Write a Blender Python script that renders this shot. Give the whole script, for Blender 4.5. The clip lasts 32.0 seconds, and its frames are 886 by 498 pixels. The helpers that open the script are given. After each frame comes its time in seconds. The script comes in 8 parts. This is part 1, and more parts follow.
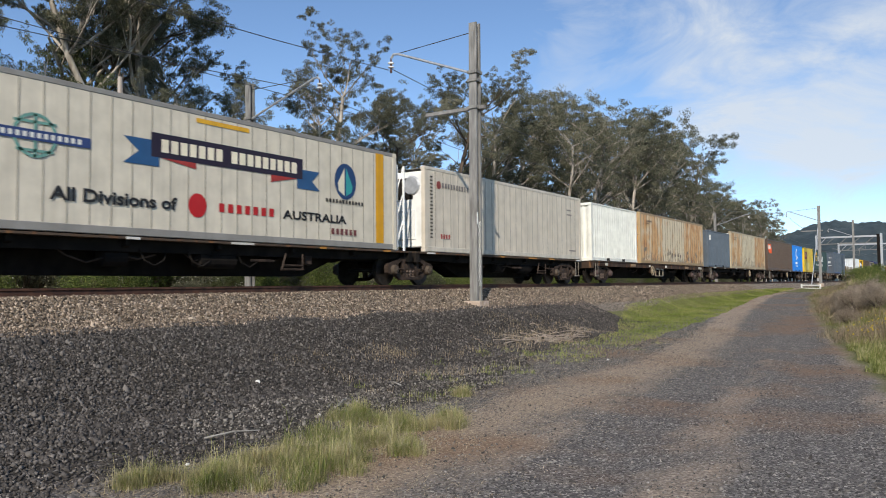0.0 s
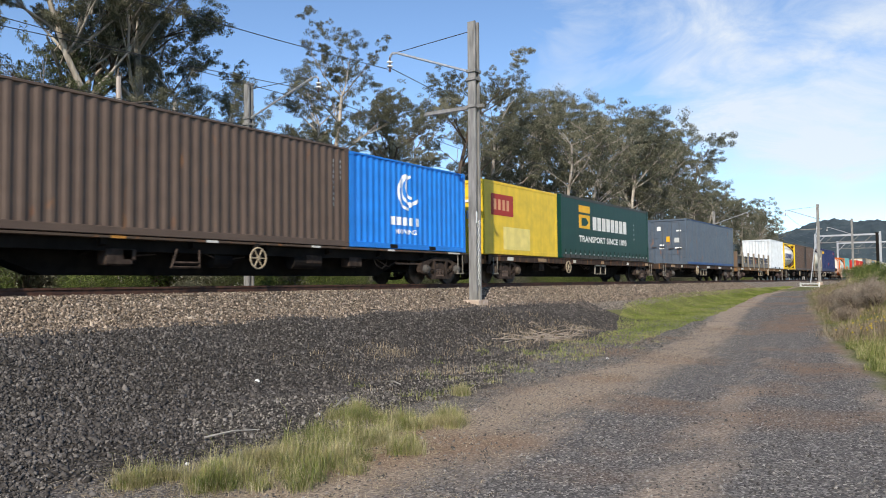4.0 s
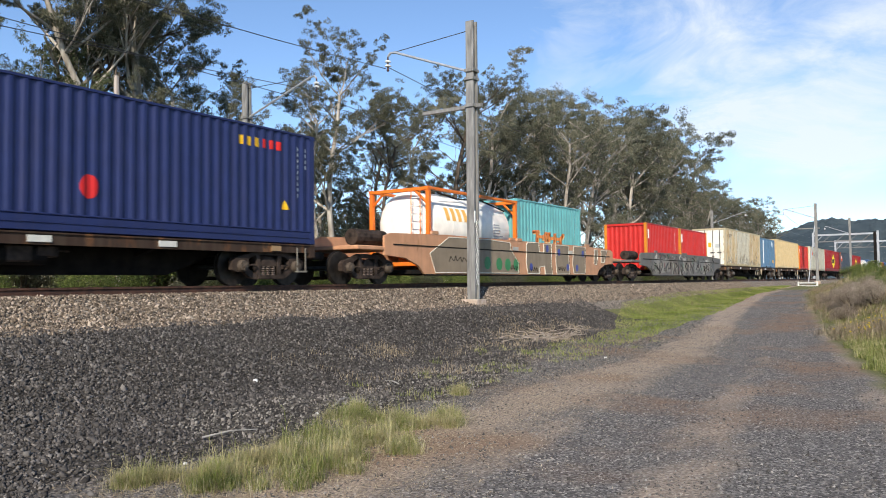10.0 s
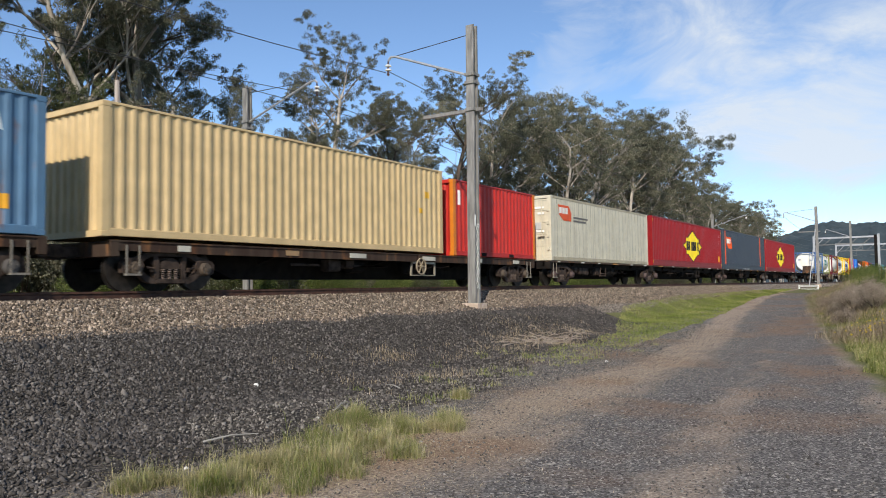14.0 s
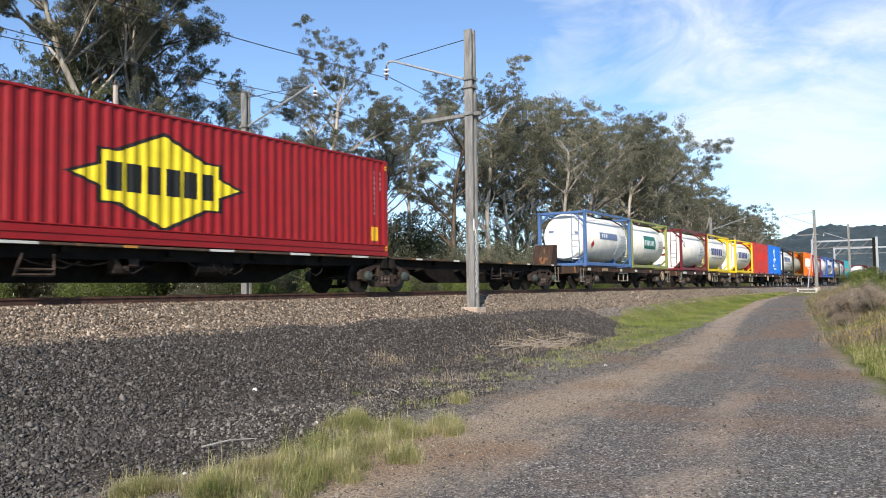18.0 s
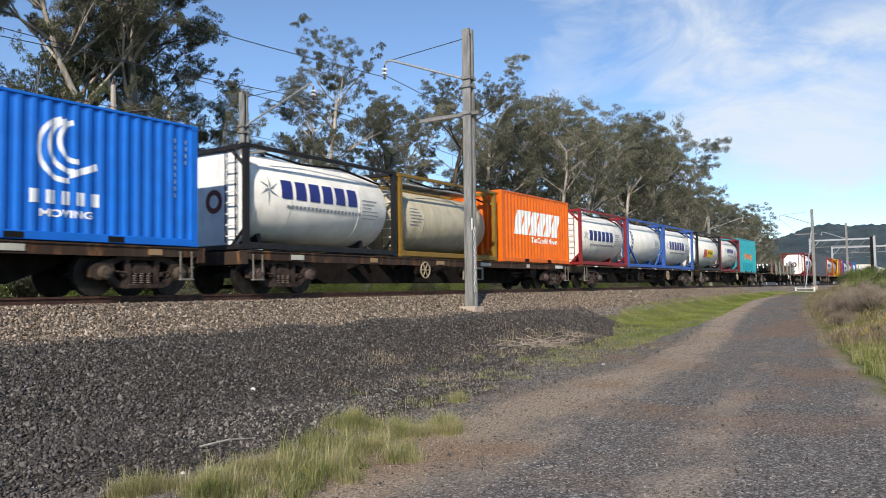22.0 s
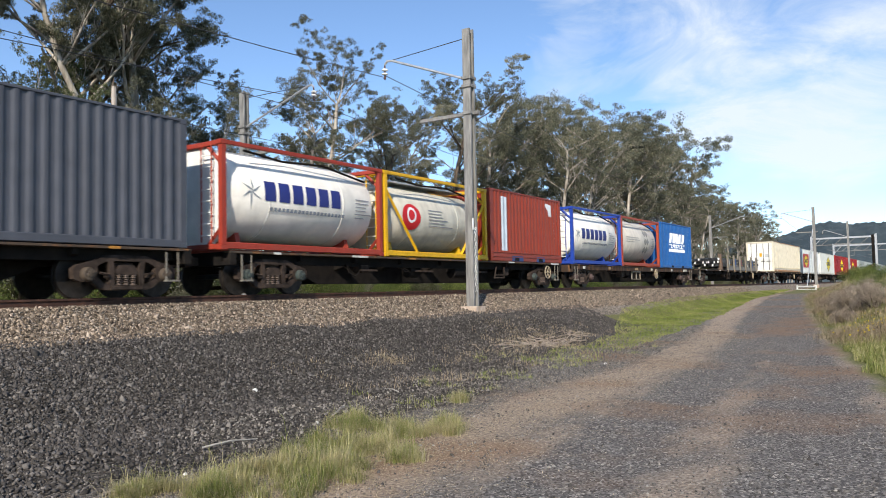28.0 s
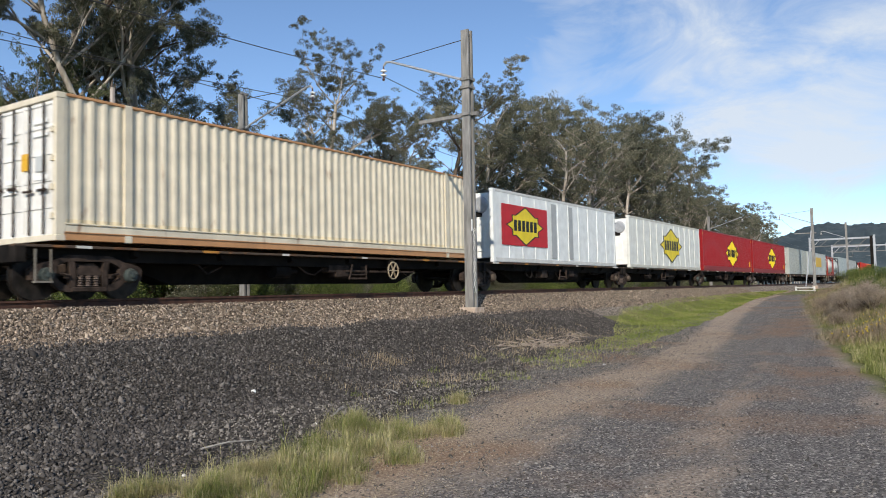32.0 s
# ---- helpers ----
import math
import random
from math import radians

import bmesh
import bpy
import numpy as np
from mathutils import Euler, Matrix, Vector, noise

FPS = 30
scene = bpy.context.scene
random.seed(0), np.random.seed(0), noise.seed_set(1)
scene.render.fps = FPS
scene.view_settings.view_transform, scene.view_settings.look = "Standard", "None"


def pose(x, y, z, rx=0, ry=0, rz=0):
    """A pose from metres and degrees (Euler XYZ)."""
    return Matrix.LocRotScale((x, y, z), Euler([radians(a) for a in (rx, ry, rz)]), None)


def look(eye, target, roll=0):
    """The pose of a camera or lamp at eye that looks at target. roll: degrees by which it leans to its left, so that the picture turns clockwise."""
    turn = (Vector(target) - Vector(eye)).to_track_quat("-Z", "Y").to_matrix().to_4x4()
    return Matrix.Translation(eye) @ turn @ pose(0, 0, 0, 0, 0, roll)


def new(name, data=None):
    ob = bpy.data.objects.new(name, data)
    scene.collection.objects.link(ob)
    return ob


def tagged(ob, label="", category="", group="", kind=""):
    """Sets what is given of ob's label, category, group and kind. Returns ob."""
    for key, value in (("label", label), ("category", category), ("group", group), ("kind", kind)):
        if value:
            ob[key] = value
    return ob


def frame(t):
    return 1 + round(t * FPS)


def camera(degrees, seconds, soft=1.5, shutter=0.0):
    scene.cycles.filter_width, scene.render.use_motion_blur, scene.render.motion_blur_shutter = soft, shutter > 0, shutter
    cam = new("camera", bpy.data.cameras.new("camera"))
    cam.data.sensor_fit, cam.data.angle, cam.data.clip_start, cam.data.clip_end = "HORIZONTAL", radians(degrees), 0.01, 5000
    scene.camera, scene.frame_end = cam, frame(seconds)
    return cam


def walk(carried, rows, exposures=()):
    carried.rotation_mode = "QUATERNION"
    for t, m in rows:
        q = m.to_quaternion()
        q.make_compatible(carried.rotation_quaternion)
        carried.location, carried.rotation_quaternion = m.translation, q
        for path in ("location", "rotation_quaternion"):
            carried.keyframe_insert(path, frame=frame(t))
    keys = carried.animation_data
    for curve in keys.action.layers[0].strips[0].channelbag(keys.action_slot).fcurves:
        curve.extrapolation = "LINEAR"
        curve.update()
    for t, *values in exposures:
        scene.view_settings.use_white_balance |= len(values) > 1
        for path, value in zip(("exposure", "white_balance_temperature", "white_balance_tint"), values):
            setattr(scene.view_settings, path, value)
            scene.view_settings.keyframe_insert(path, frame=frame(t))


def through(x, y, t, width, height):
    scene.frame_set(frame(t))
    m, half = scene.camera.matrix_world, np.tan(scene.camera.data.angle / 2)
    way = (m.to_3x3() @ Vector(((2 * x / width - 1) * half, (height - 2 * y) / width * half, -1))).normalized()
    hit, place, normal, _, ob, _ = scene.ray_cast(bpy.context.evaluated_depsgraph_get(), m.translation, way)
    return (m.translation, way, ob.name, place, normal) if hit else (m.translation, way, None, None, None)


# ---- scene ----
# --- camera: on a tripod beside the track, drifting by fractions of a degree ---
LENS = 59.74
EYE = (0.0, 0.0, 1.6)
cam = camera(LENS, 32.0, soft=0.95, shutter=0.1)


def aim(heading, pitch, roll):
    h, p = radians(heading), radians(pitch)
    return look(EYE, (EYE[0] + math.sin(h) * math.cos(p), EYE[1] + math.cos(h) * math.cos(p), EYE[2] + math.sin(p)), roll)


walk(cam, [(t, aim(h, p, r)) for t, h, p, r in (
    (0, 56.334, 2.471, -0.578), (0.5, 56.329, 2.460, -0.573), (1, 56.311, 2.466, -0.584),
    (1.5, 56.302, 2.475, -0.614), (2, 56.312, 2.453, -0.647), (2.5, 56.346, 2.419, -0.678),
    (3, 56.379, 2.403, -0.691), (3.5, 56.387, 2.400, -0.693), (5.5, 56.439, 2.391, -0.609),
    (6, 56.439, 2.393, -0.588), (6.5, 56.448, 2.391, -0.612), (7, 56.454, 2.378, -0.637),
    (7.5, 56.466, 2.362, -0.651), (8, 56.495, 2.350, -0.651), (8.5, 56.511, 2.357, -0.656),
    (9, 56.516, 2.375, -0.615), (9.5, 56.514, 2.379, -0.641), (10, 56.527, 2.359, -0.735),
    (10.5, 56.562, 2.360, -0.784), (11, 56.576, 2.389, -0.782), (11.5, 56.567, 2.450, -0.750),
    (12, 56.528, 2.508, -0.736), (12.5, 56.491, 2.556, -0.782), (13, 56.473, 2.601, -0.874),
    (13.5, 56.475, 2.627, -0.855), (14, 56.487, 2.644, -0.833), (14.5, 56.507, 2.644, -0.839),
    (16.5, 56.633, 2.823, -1.072), (17, 56.625, 2.882, -1.008), (17.5, 56.601, 2.926, -0.969),
    (18, 56.596, 2.950, -0.982), (18.5, 56.610, 2.956, -0.961), (19, 56.639, 2.945, -0.963),
    (19.5, 56.657, 2.930, -0.954), (20, 56.663, 2.922, -0.966), (20.5, 56.677, 2.915, -1.031),
    (21, 56.709, 2.907, -1.023), (21.5, 56.725, 2.902, -1.008), (22, 56.725, 2.898, -1.026),
    (22.5, 56.726, 2.882, -1.096), (23, 56.733, 2.853, -1.127), (23.5, 56.741, 2.830, -1.139),
    (24, 56.745, 2.811, -1.124), (24.5, 56.752, 2.800, -1.122), (25, 56.750, 2.784, -1.165),
    (25.5, 56.756, 2.757, -1.216), (27.5, 56.677, 2.876, -1.361), (28, 56.638, 2.902, -1.309),
    (28.5, 56.611, 2.915, -1.273), (29, 56.589, 2.932, -1.246), (29.5, 56.575, 2.952, -1.257),
    (30, 56.584, 2.966, -1.280), (30.5, 56.622, 2.979, -1.311), (31, 56.668, 2.984, -1.332),
    (31.5, 56.706, 2.978, -1.317), (32, 56.731, 2.978, -1.313),
)], ((0.0, -0.05), (2.0, -0.02), (3.0, 0.12), (5.5, 0.32), (6.0, 0.42), (7.0, 0.42), (8.0, 0.12), (9.0, 0.36), (11.0, 0.2), (13.0, 0.16), (14.3, 0.04), (17.0, 0.4), (18.5, 0.36), (20.0, 0.05), (21.5, 0.12), (25.0, 0.04), (28.0, 0.3), (29.5, 0.16), (31.0, 0.16), (32.0, 0.02)))

# --- light: low sun from behind and to the left, bright sky with thin cloud ---
SUN = Vector((-1.3, -0.62, 0.95)).normalized()
sun = new("sun", bpy.data.lights.new("sun", "SUN"))
sun.data.energy, sun.data.angle, sun.data.color = 5.0, radians(0.6), (1.0, 0.915, 0.80)
sun.matrix_world = look(SUN * 100, (0, 0, 0))
world = bpy.data.worlds.new("sky")
scene.world = world
world.use_nodes = True
wn = world.node_tree.nodes
sky = wn.new("ShaderNodeTexSky")
sky.sky_type, sky.sun_disc = "NISHITA", False
sky.sun_elevation, sky.sun_rotation = math.asin(SUN.z), math.atan2(SUN.x, SUN.y)
sky.altitude = 1500
sky.air_density, sky.dust_density, sky.ozone_density = 1.0, 0.0, 3.6
wn["Background"].inputs[1].default_value = 0.15
world.node_tree.links.new(sky.outputs[0], wn["Background"].inputs[0])
scene.view_settings.exposure = -0.1

# --- the line: straight, along x; y grows away from the camera ---
FACE = 14.0           # y of the near side of the boxes
MID = FACE + 1.219    # middle of the near track
MID2 = MID + 4.05     # middle of the far track
GRADE = -0.003


def rail_z(u):
    return 1.55 + GRADE * (u - 12)


def road_z(u):
    u = np.clip(u, 14, 72)
    return (u - 14) ** 2 / (u - 2) * 0.0165


# --- materials ---
def lin(c):
    return tuple((v / 12.92 if v <= 0.04045 else ((v + 0.055) / 1.055) ** 2.4) for v in c)


def nodes_of(name, rough=0.6, metal=0.0, shine=None):
    m = bpy.data.materials.new(name)
    m.use_nodes = True
    b = m.node_tree.nodes["Principled BSDF"]
    b.inputs["Roughness"].default_value, b.inputs["Metallic"].default_value = rough, metal
    b.inputs["Specular IOR Level"].default_value = shine if shine is not None else (0.5 if rough < 0.8 else 0.15)
    return m, m.node_tree.nodes, m.node_tree.links, b


def noise_of(n, l, scale, detail=4, stretch=(1, 1, 1), kind="Object"):
    co, mp, tx = n.new("ShaderNodeTexCoord"), n.new("ShaderNodeMapping"), n.new("ShaderNodeTexNoise")
    mp.inputs["Scale"].default_value = stretch
    tx.inputs["Scale"].default_value, tx.inputs["Detail"].default_value = scale, detail
    l.new(co.outputs[kind], mp.inputs[0])
    l.new(mp.outputs[0], tx.inputs["Vector"])
    return tx


def ramp_of(n, l, src, stops):
    r = n.new("ShaderNodeValToRGB")
    e = r.color_ramp.elements
    while len(e) < len(stops):
        e.new(0.5)
    for el, (p, c) in zip(e, stops):
        el.position, el.color = p, (*c, 1) if len(c) == 3 else c
    l.new(src, r.inputs[0])
    return r


def mix_of(n, l, fac, a, b, mode="MIX"):
    m = n.new("ShaderNodeMix")
    m.data_type, m.blend_type = "RGBA", mode
    for sock, v in ((m.inputs[0], fac), (m.inputs[6], a), (m.inputs[7], b)):
        if isinstance(v, (int, float)):
            sock.default_value = v
        elif isinstance(v, tuple):
            sock.default_value = (*v, 1) if len(v) == 3 else v
        else:
            l.new(v, sock)
    return m.outputs[2]


def bump_of(n, l, b, src, strength, distance=0.02):
    u = n.new("ShaderNodeBump")
    u.inputs["Strength"].default_value, u.inputs["Distance"].default_value = strength, distance
    l.new(src, u.inputs["Height"])
    l.new(u.outputs[0], b.inputs["Normal"])


MATS = {}


def paint(rgb, dirt=0.35, rough=0.45, rust=0.0, metal=0.0, dirtc=(0.10, 0.075, 0.05)):
    """Weathered paint: rgb as seen in daylight, streaked downwards with grime, with rust blooms."""
    key = ("paint", rgb, dirt, rough, rust, metal, dirtc)
    if key in MATS:
        return MATS[key]
    m, n, l, b = nodes_of("paint", rough, metal, 0.3)
    base = lin(rgb)
    grain = noise_of(n, l, 2.2, 6)
    streak = noise_of(n, l, 1.0, 5, (5.0, 5.0, 0.45))
    f = ramp_of(n, l, streak.outputs[0], ((0.42, (0, 0, 0)), (0.75, (1, 1, 1))))
    g = ramp_of(n, l, grain.outputs[0], ((0.3, tuple(v * 0.86 for v in base)), (0.7, tuple(min(1, v * 1.08) for v in base))))
    mul = n.new("ShaderNodeMath")
    mul.operation = "MULTIPLY"
    mul.inputs[1].default_value = dirt
    l.new(f.outputs[0], mul.inputs[0])
    c = mix_of(n, l, mul.outputs[0], g.outputs[0], tuple(0.35 * v + 0.65 * d for v, d in zip(base, dirtc)))
    if rust:
        spots = noise_of(n, l, 1.6, 8, (2.2, 2.2, 0.7))
        rr = ramp_of(n, l, spots.outputs[0], ((0.66 - 0.25 * rust, (0, 0, 0)), (0.8 - 0.2 * rust, (1, 1, 1))))
        tone = ramp_of(n, l, grain.outputs[0], ((0.3, (0.12, 0.045, 0.02)), (0.7, (0.34, 0.15, 0.05))))
        c = mix_of(n, l, rr.outputs[0], c, tone.outputs[0])
    l.new(c, b.inputs["Base Color"])
    fine = noise_of(n, l, 60, 3)
    bump_of(n, l, b, fine.outputs[0], 0.08, 0.004)
    MATS[key] = m
    return m


def stained(pale, stain, lo, hi):
    """Old cold-store panels: rust-stained ends and a pale stretch between lo and hi metres, each panel of its own tone."""
    key = ("stained", pale, stain, lo, hi)
    if key in MATS:
        return MATS[key]
    m, n, l, b = nodes_of("stained_panel", 0.5)
    co, sep = n.new("ShaderNodeTexCoord"), n.new("ShaderNodeSeparateXYZ")
    l.new(co.outputs["Object"], sep.inputs[0])

    def calc(op, a, c=0.0, d=0.0):
        k = n.new("ShaderNodeMath")
        k.operation = op
        for sock, v in zip(k.inputs, (a, c, d)):
            if isinstance(v, (int, float)):
                sock.default_value = v
            else:
                l.new(v, sock)
        return k.outputs[0]

    mid = calc("MULTIPLY", calc("GREATER_THAN", sep.outputs[0], lo), calc("LESS_THAN", sep.outputs[0], hi))
    white = n.new("ShaderNodeTexWhiteNoise")
    white.noise_dimensions = "1D"
    panel = calc("DIVIDE", calc("SUBTRACT", sep.outputs[0], 0.15), 0.4573)
    l.new(calc("FLOOR", panel), white.inputs["W"])
    tone = calc("MULTIPLY_ADD", white.outputs["Value"], 0.22, -0.11)
    streak = noise_of(n, l, 1.0, 9, (11.0, 11.0, 0.45))
    streak.inputs["Roughness"].default_value = 0.68
    blot = noise_of(n, l, 1.5, 8, (1.4, 1.4, 1.0))
    mixed = calc("ADD", calc("MULTIPLY_ADD", streak.outputs[0], 0.6, blot.outputs[0]), tone)
    ps, pp = lin(stain), lin(pale)
    red = tuple(v * k for v, k in zip(ps, (0.62, 0.42, 0.30)))
    blend = lambda a, c, f: tuple((1 - f) * v + f * w for v, w in zip(a, c))
    rusty = ramp_of(n, l, mixed, ((0.45, tuple(0.6 * v for v in red)), (0.56, blend(red, ps, 0.25)), (0.68, ps), (0.84, blend(ps, pp, 0.35)), (1.0, blend(ps, pp, 0.9)))).outputs[0]
    grime = ramp_of(n, l, mixed, ((0.5, tuple(0.4 * v for v in pp)), (0.62, blend(pp, ps, 0.55)), (0.74, tuple(0.9 * v for v in pp)), (0.92, pp))).outputs[0]
    c = mix_of(n, l, mid, rusty, grime)
    smut = noise_of(n, l, 2.4, 9, (2.0, 2.0, 1.2))   # soot-dark scuffs low on the panels
    low = n.new("ShaderNodeMapRange")
    low.inputs[1].default_value, low.inputs[2].default_value, low.inputs[3].default_value, low.inputs[4].default_value = 0.2, 1.1, 0.16, -0.06
    l.new(sep.outputs[2], low.inputs[0])
    f = ramp_of(n, l, calc("ADD", smut.outputs[0], low.outputs[0]), ((0.62, (0, 0, 0)), (0.72, (0.75, 0.75, 0.75))))
    c = mix_of(n, l, f.outputs[0], c, (0.12, 0.10, 0.085))
    l.new(c, b.inputs["Base Color"])
    bump_of(n, l, b, blot.outputs[0], 0.25, 0.02)
    MATS[key] = m
    return m


def plain(name, lo, hi, scale, rough=0.7, metal=0.0, bump=0.2, stretch=(1, 1, 1), dist=0.01):
    m, n, l, b = nodes_of(name, rough, metal)
    t = noise_of(n, l, scale, 6, stretch)
    l.new(ramp_of(n, l, t.outputs[0], ((0.3, lo), (0.7, hi))).outputs[0], b.inputs["Base Color"])
    if bump:
        bump_of(n, l, b, t.outputs[0], bump, dist)
    return m


def leafy(name, lo, mid, hi, through=0.25, patch=0.0):
    m, n, l, b = nodes_of(name, 0.6, 0, 0.2)
    g = n.new("ShaderNodeNewGeometry")
    o = n.new("ShaderNodeObjectInfo")
    add = n.new("ShaderNodeMath")
    add.operation = "MULTIPLY_ADD"
    add.inputs[1].default_value, add.inputs[2].default_value = 0.25, 0.0
    l.new(o.outputs["Random"], add.inputs[0])
    sm = n.new("ShaderNodeMath")
    sm.operation = "MULTIPLY_ADD"
    sm.inputs[1].default_value = 0.8
    l.new(g.outputs["Random Per Island"], sm.inputs[0])
    l.new(add.outputs[0], sm.inputs[2])
    if patch:   # tone drifts from clump to clump
        sm.inputs[1].default_value = 0.5
        drift = noise_of(n, l, patch, 4)
        ma = n.new("ShaderNodeMapRange")
        ma.inputs[1].default_value, ma.inputs[2].default_value, ma.inputs[3].default_value, ma.inputs[4].default_value = 0.3, 0.7, -0.2, 0.6
        l.new(drift.outputs[0], ma.inputs[0])
        l.new(ma.outputs[0], add.inputs[2])
    c = ramp_of(n, l, sm.outputs[0], ((0.0, lo), (0.55, mid), (1.0, hi)))
    l.new(c.outputs[0], b.inputs["Base Color"])
    t = n.new("ShaderNodeBsdfTranslucent")
    l.new(c.outputs[0], t.inputs[0])
    ms = n.new("ShaderNodeMixShader")
    ms.inputs[0].default_value = through
    l.new(b.outputs[0], ms.inputs[1])
    l.new(t.outputs[0], ms.inputs[2])
    l.new(ms.outputs[0], n["Material Output"].inputs[0])
    return m


STONE_WHITE = plain("white_stone", (0.55, 0.54, 0.5), (0.75, 0.74, 0.7), 8, 0.8)
RAIL_RUST = plain("rail_rust", (0.036, 0.017, 0.011), (0.10, 0.045, 0.027), 6, 0.7, 0.2)
RAIL_TOP = plain("rail_top", (0.3, 0.28, 0.26), (0.5, 0.48, 0.45), 6, 0.3, 0.9, 0)
DEADWOOD = plain("dead_wood", (0.17, 0.13, 0.10), (0.46, 0.39, 0.32), 5, 0.9)
SLEEPER = plain("sleeper", (0.2, 0.19, 0.17), (0.36, 0.34, 0.31), 5, 0.9)
MAST = plain("mast_steel", (0.15, 0.145, 0.135), (0.31, 0.3, 0.28), 3.5, 0.7, 0.25, 0.2, (3, 3, 0.5))
CONCRETE = plain("concrete", (0.36, 0.27, 0.2), (0.55, 0.46, 0.38), 6, 0.9)
GALV = plain("galvanised", (0.38, 0.39, 0.40), (0.55, 0.56, 0.57), 5, 0.5, 0.5)
WIRE = plain("wire", (0.05, 0.05, 0.05), (0.10, 0.095, 0.09), 4, 0.5, 0.6, 0)
PORCELAIN = plain("porcelain", (0.06, 0.035, 0.03), (0.12, 0.07, 0.06), 4, 0.25, 0, 0)
PLAINWHITE = paint((0.92, 0.92, 0.9), 0.1)
# underframe grime, its colour blackened to carry the deep shade below the deck
UNDER = plain("underframe_dirt_shade", (0.005, 0.0042, 0.004), (0.018, 0.0145, 0.012), 3, 0.95)
BOGIE = plain("bogie_dirt", (0.013, 0.010, 0.008), (0.075, 0.053, 0.041), 5, 0.8)
SILL_BROWN = paint((0.215, 0.155, 0.12), 0.7, 0.85, 0.4)
DECK_EDGE = paint((0.30, 0.25, 0.21), 0.6, 0.85, 0.4)
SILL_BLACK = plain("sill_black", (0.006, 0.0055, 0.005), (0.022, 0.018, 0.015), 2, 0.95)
WHEEL = plain("wheel_steel", (0.012, 0.010, 0.008), (0.045, 0.036, 0.03), 6, 0.55, 0.5)
BARK = plain("bark", (0.16, 0.13, 0.10), (0.52, 0.47, 0.40), 1.2, 0.85, 0, 0.4, (3, 3, 0.5))
BARK_DARK = plain("bark_dark", (0.05, 0.04, 0.03), (0.16, 0.12, 0.09), 1.6, 0.9, 0, 0.5, (4, 4, 0.4))
LEAF = leafy("gum_leaves", (0.056, 0.058, 0.038), (0.145, 0.145, 0.095), (0.33, 0.31, 0.215), 0.36, 0.16)
LEAF3 = leafy("understorey_leaves", (0.035, 0.044, 0.02), (0.088, 0.102, 0.046), (0.2, 0.205, 0.1), 0.32, 0.3)
LEAF2 = leafy("shrub_leaves", (0.04, 0.06, 0.018), (0.105, 0.14, 0.035), (0.26, 0.29, 0.085), 0.3)
GRASS = leafy("grass_green", (0.09, 0.13, 0.028), (0.23, 0.26, 0.065), (0.6, 0.52, 0.28), 0.35, 2.2)
GRASS_DRY = leafy("grass_dry", (0.19, 0.17, 0.075), (0.42, 0.36, 0.2), (0.68, 0.6, 0.42), 0.35, 2.6)
STRAW = leafy("straw", (0.2, 0.15, 0.09), (0.42, 0.33, 0.21), (0.64, 0.54, 0.38), 0.2)


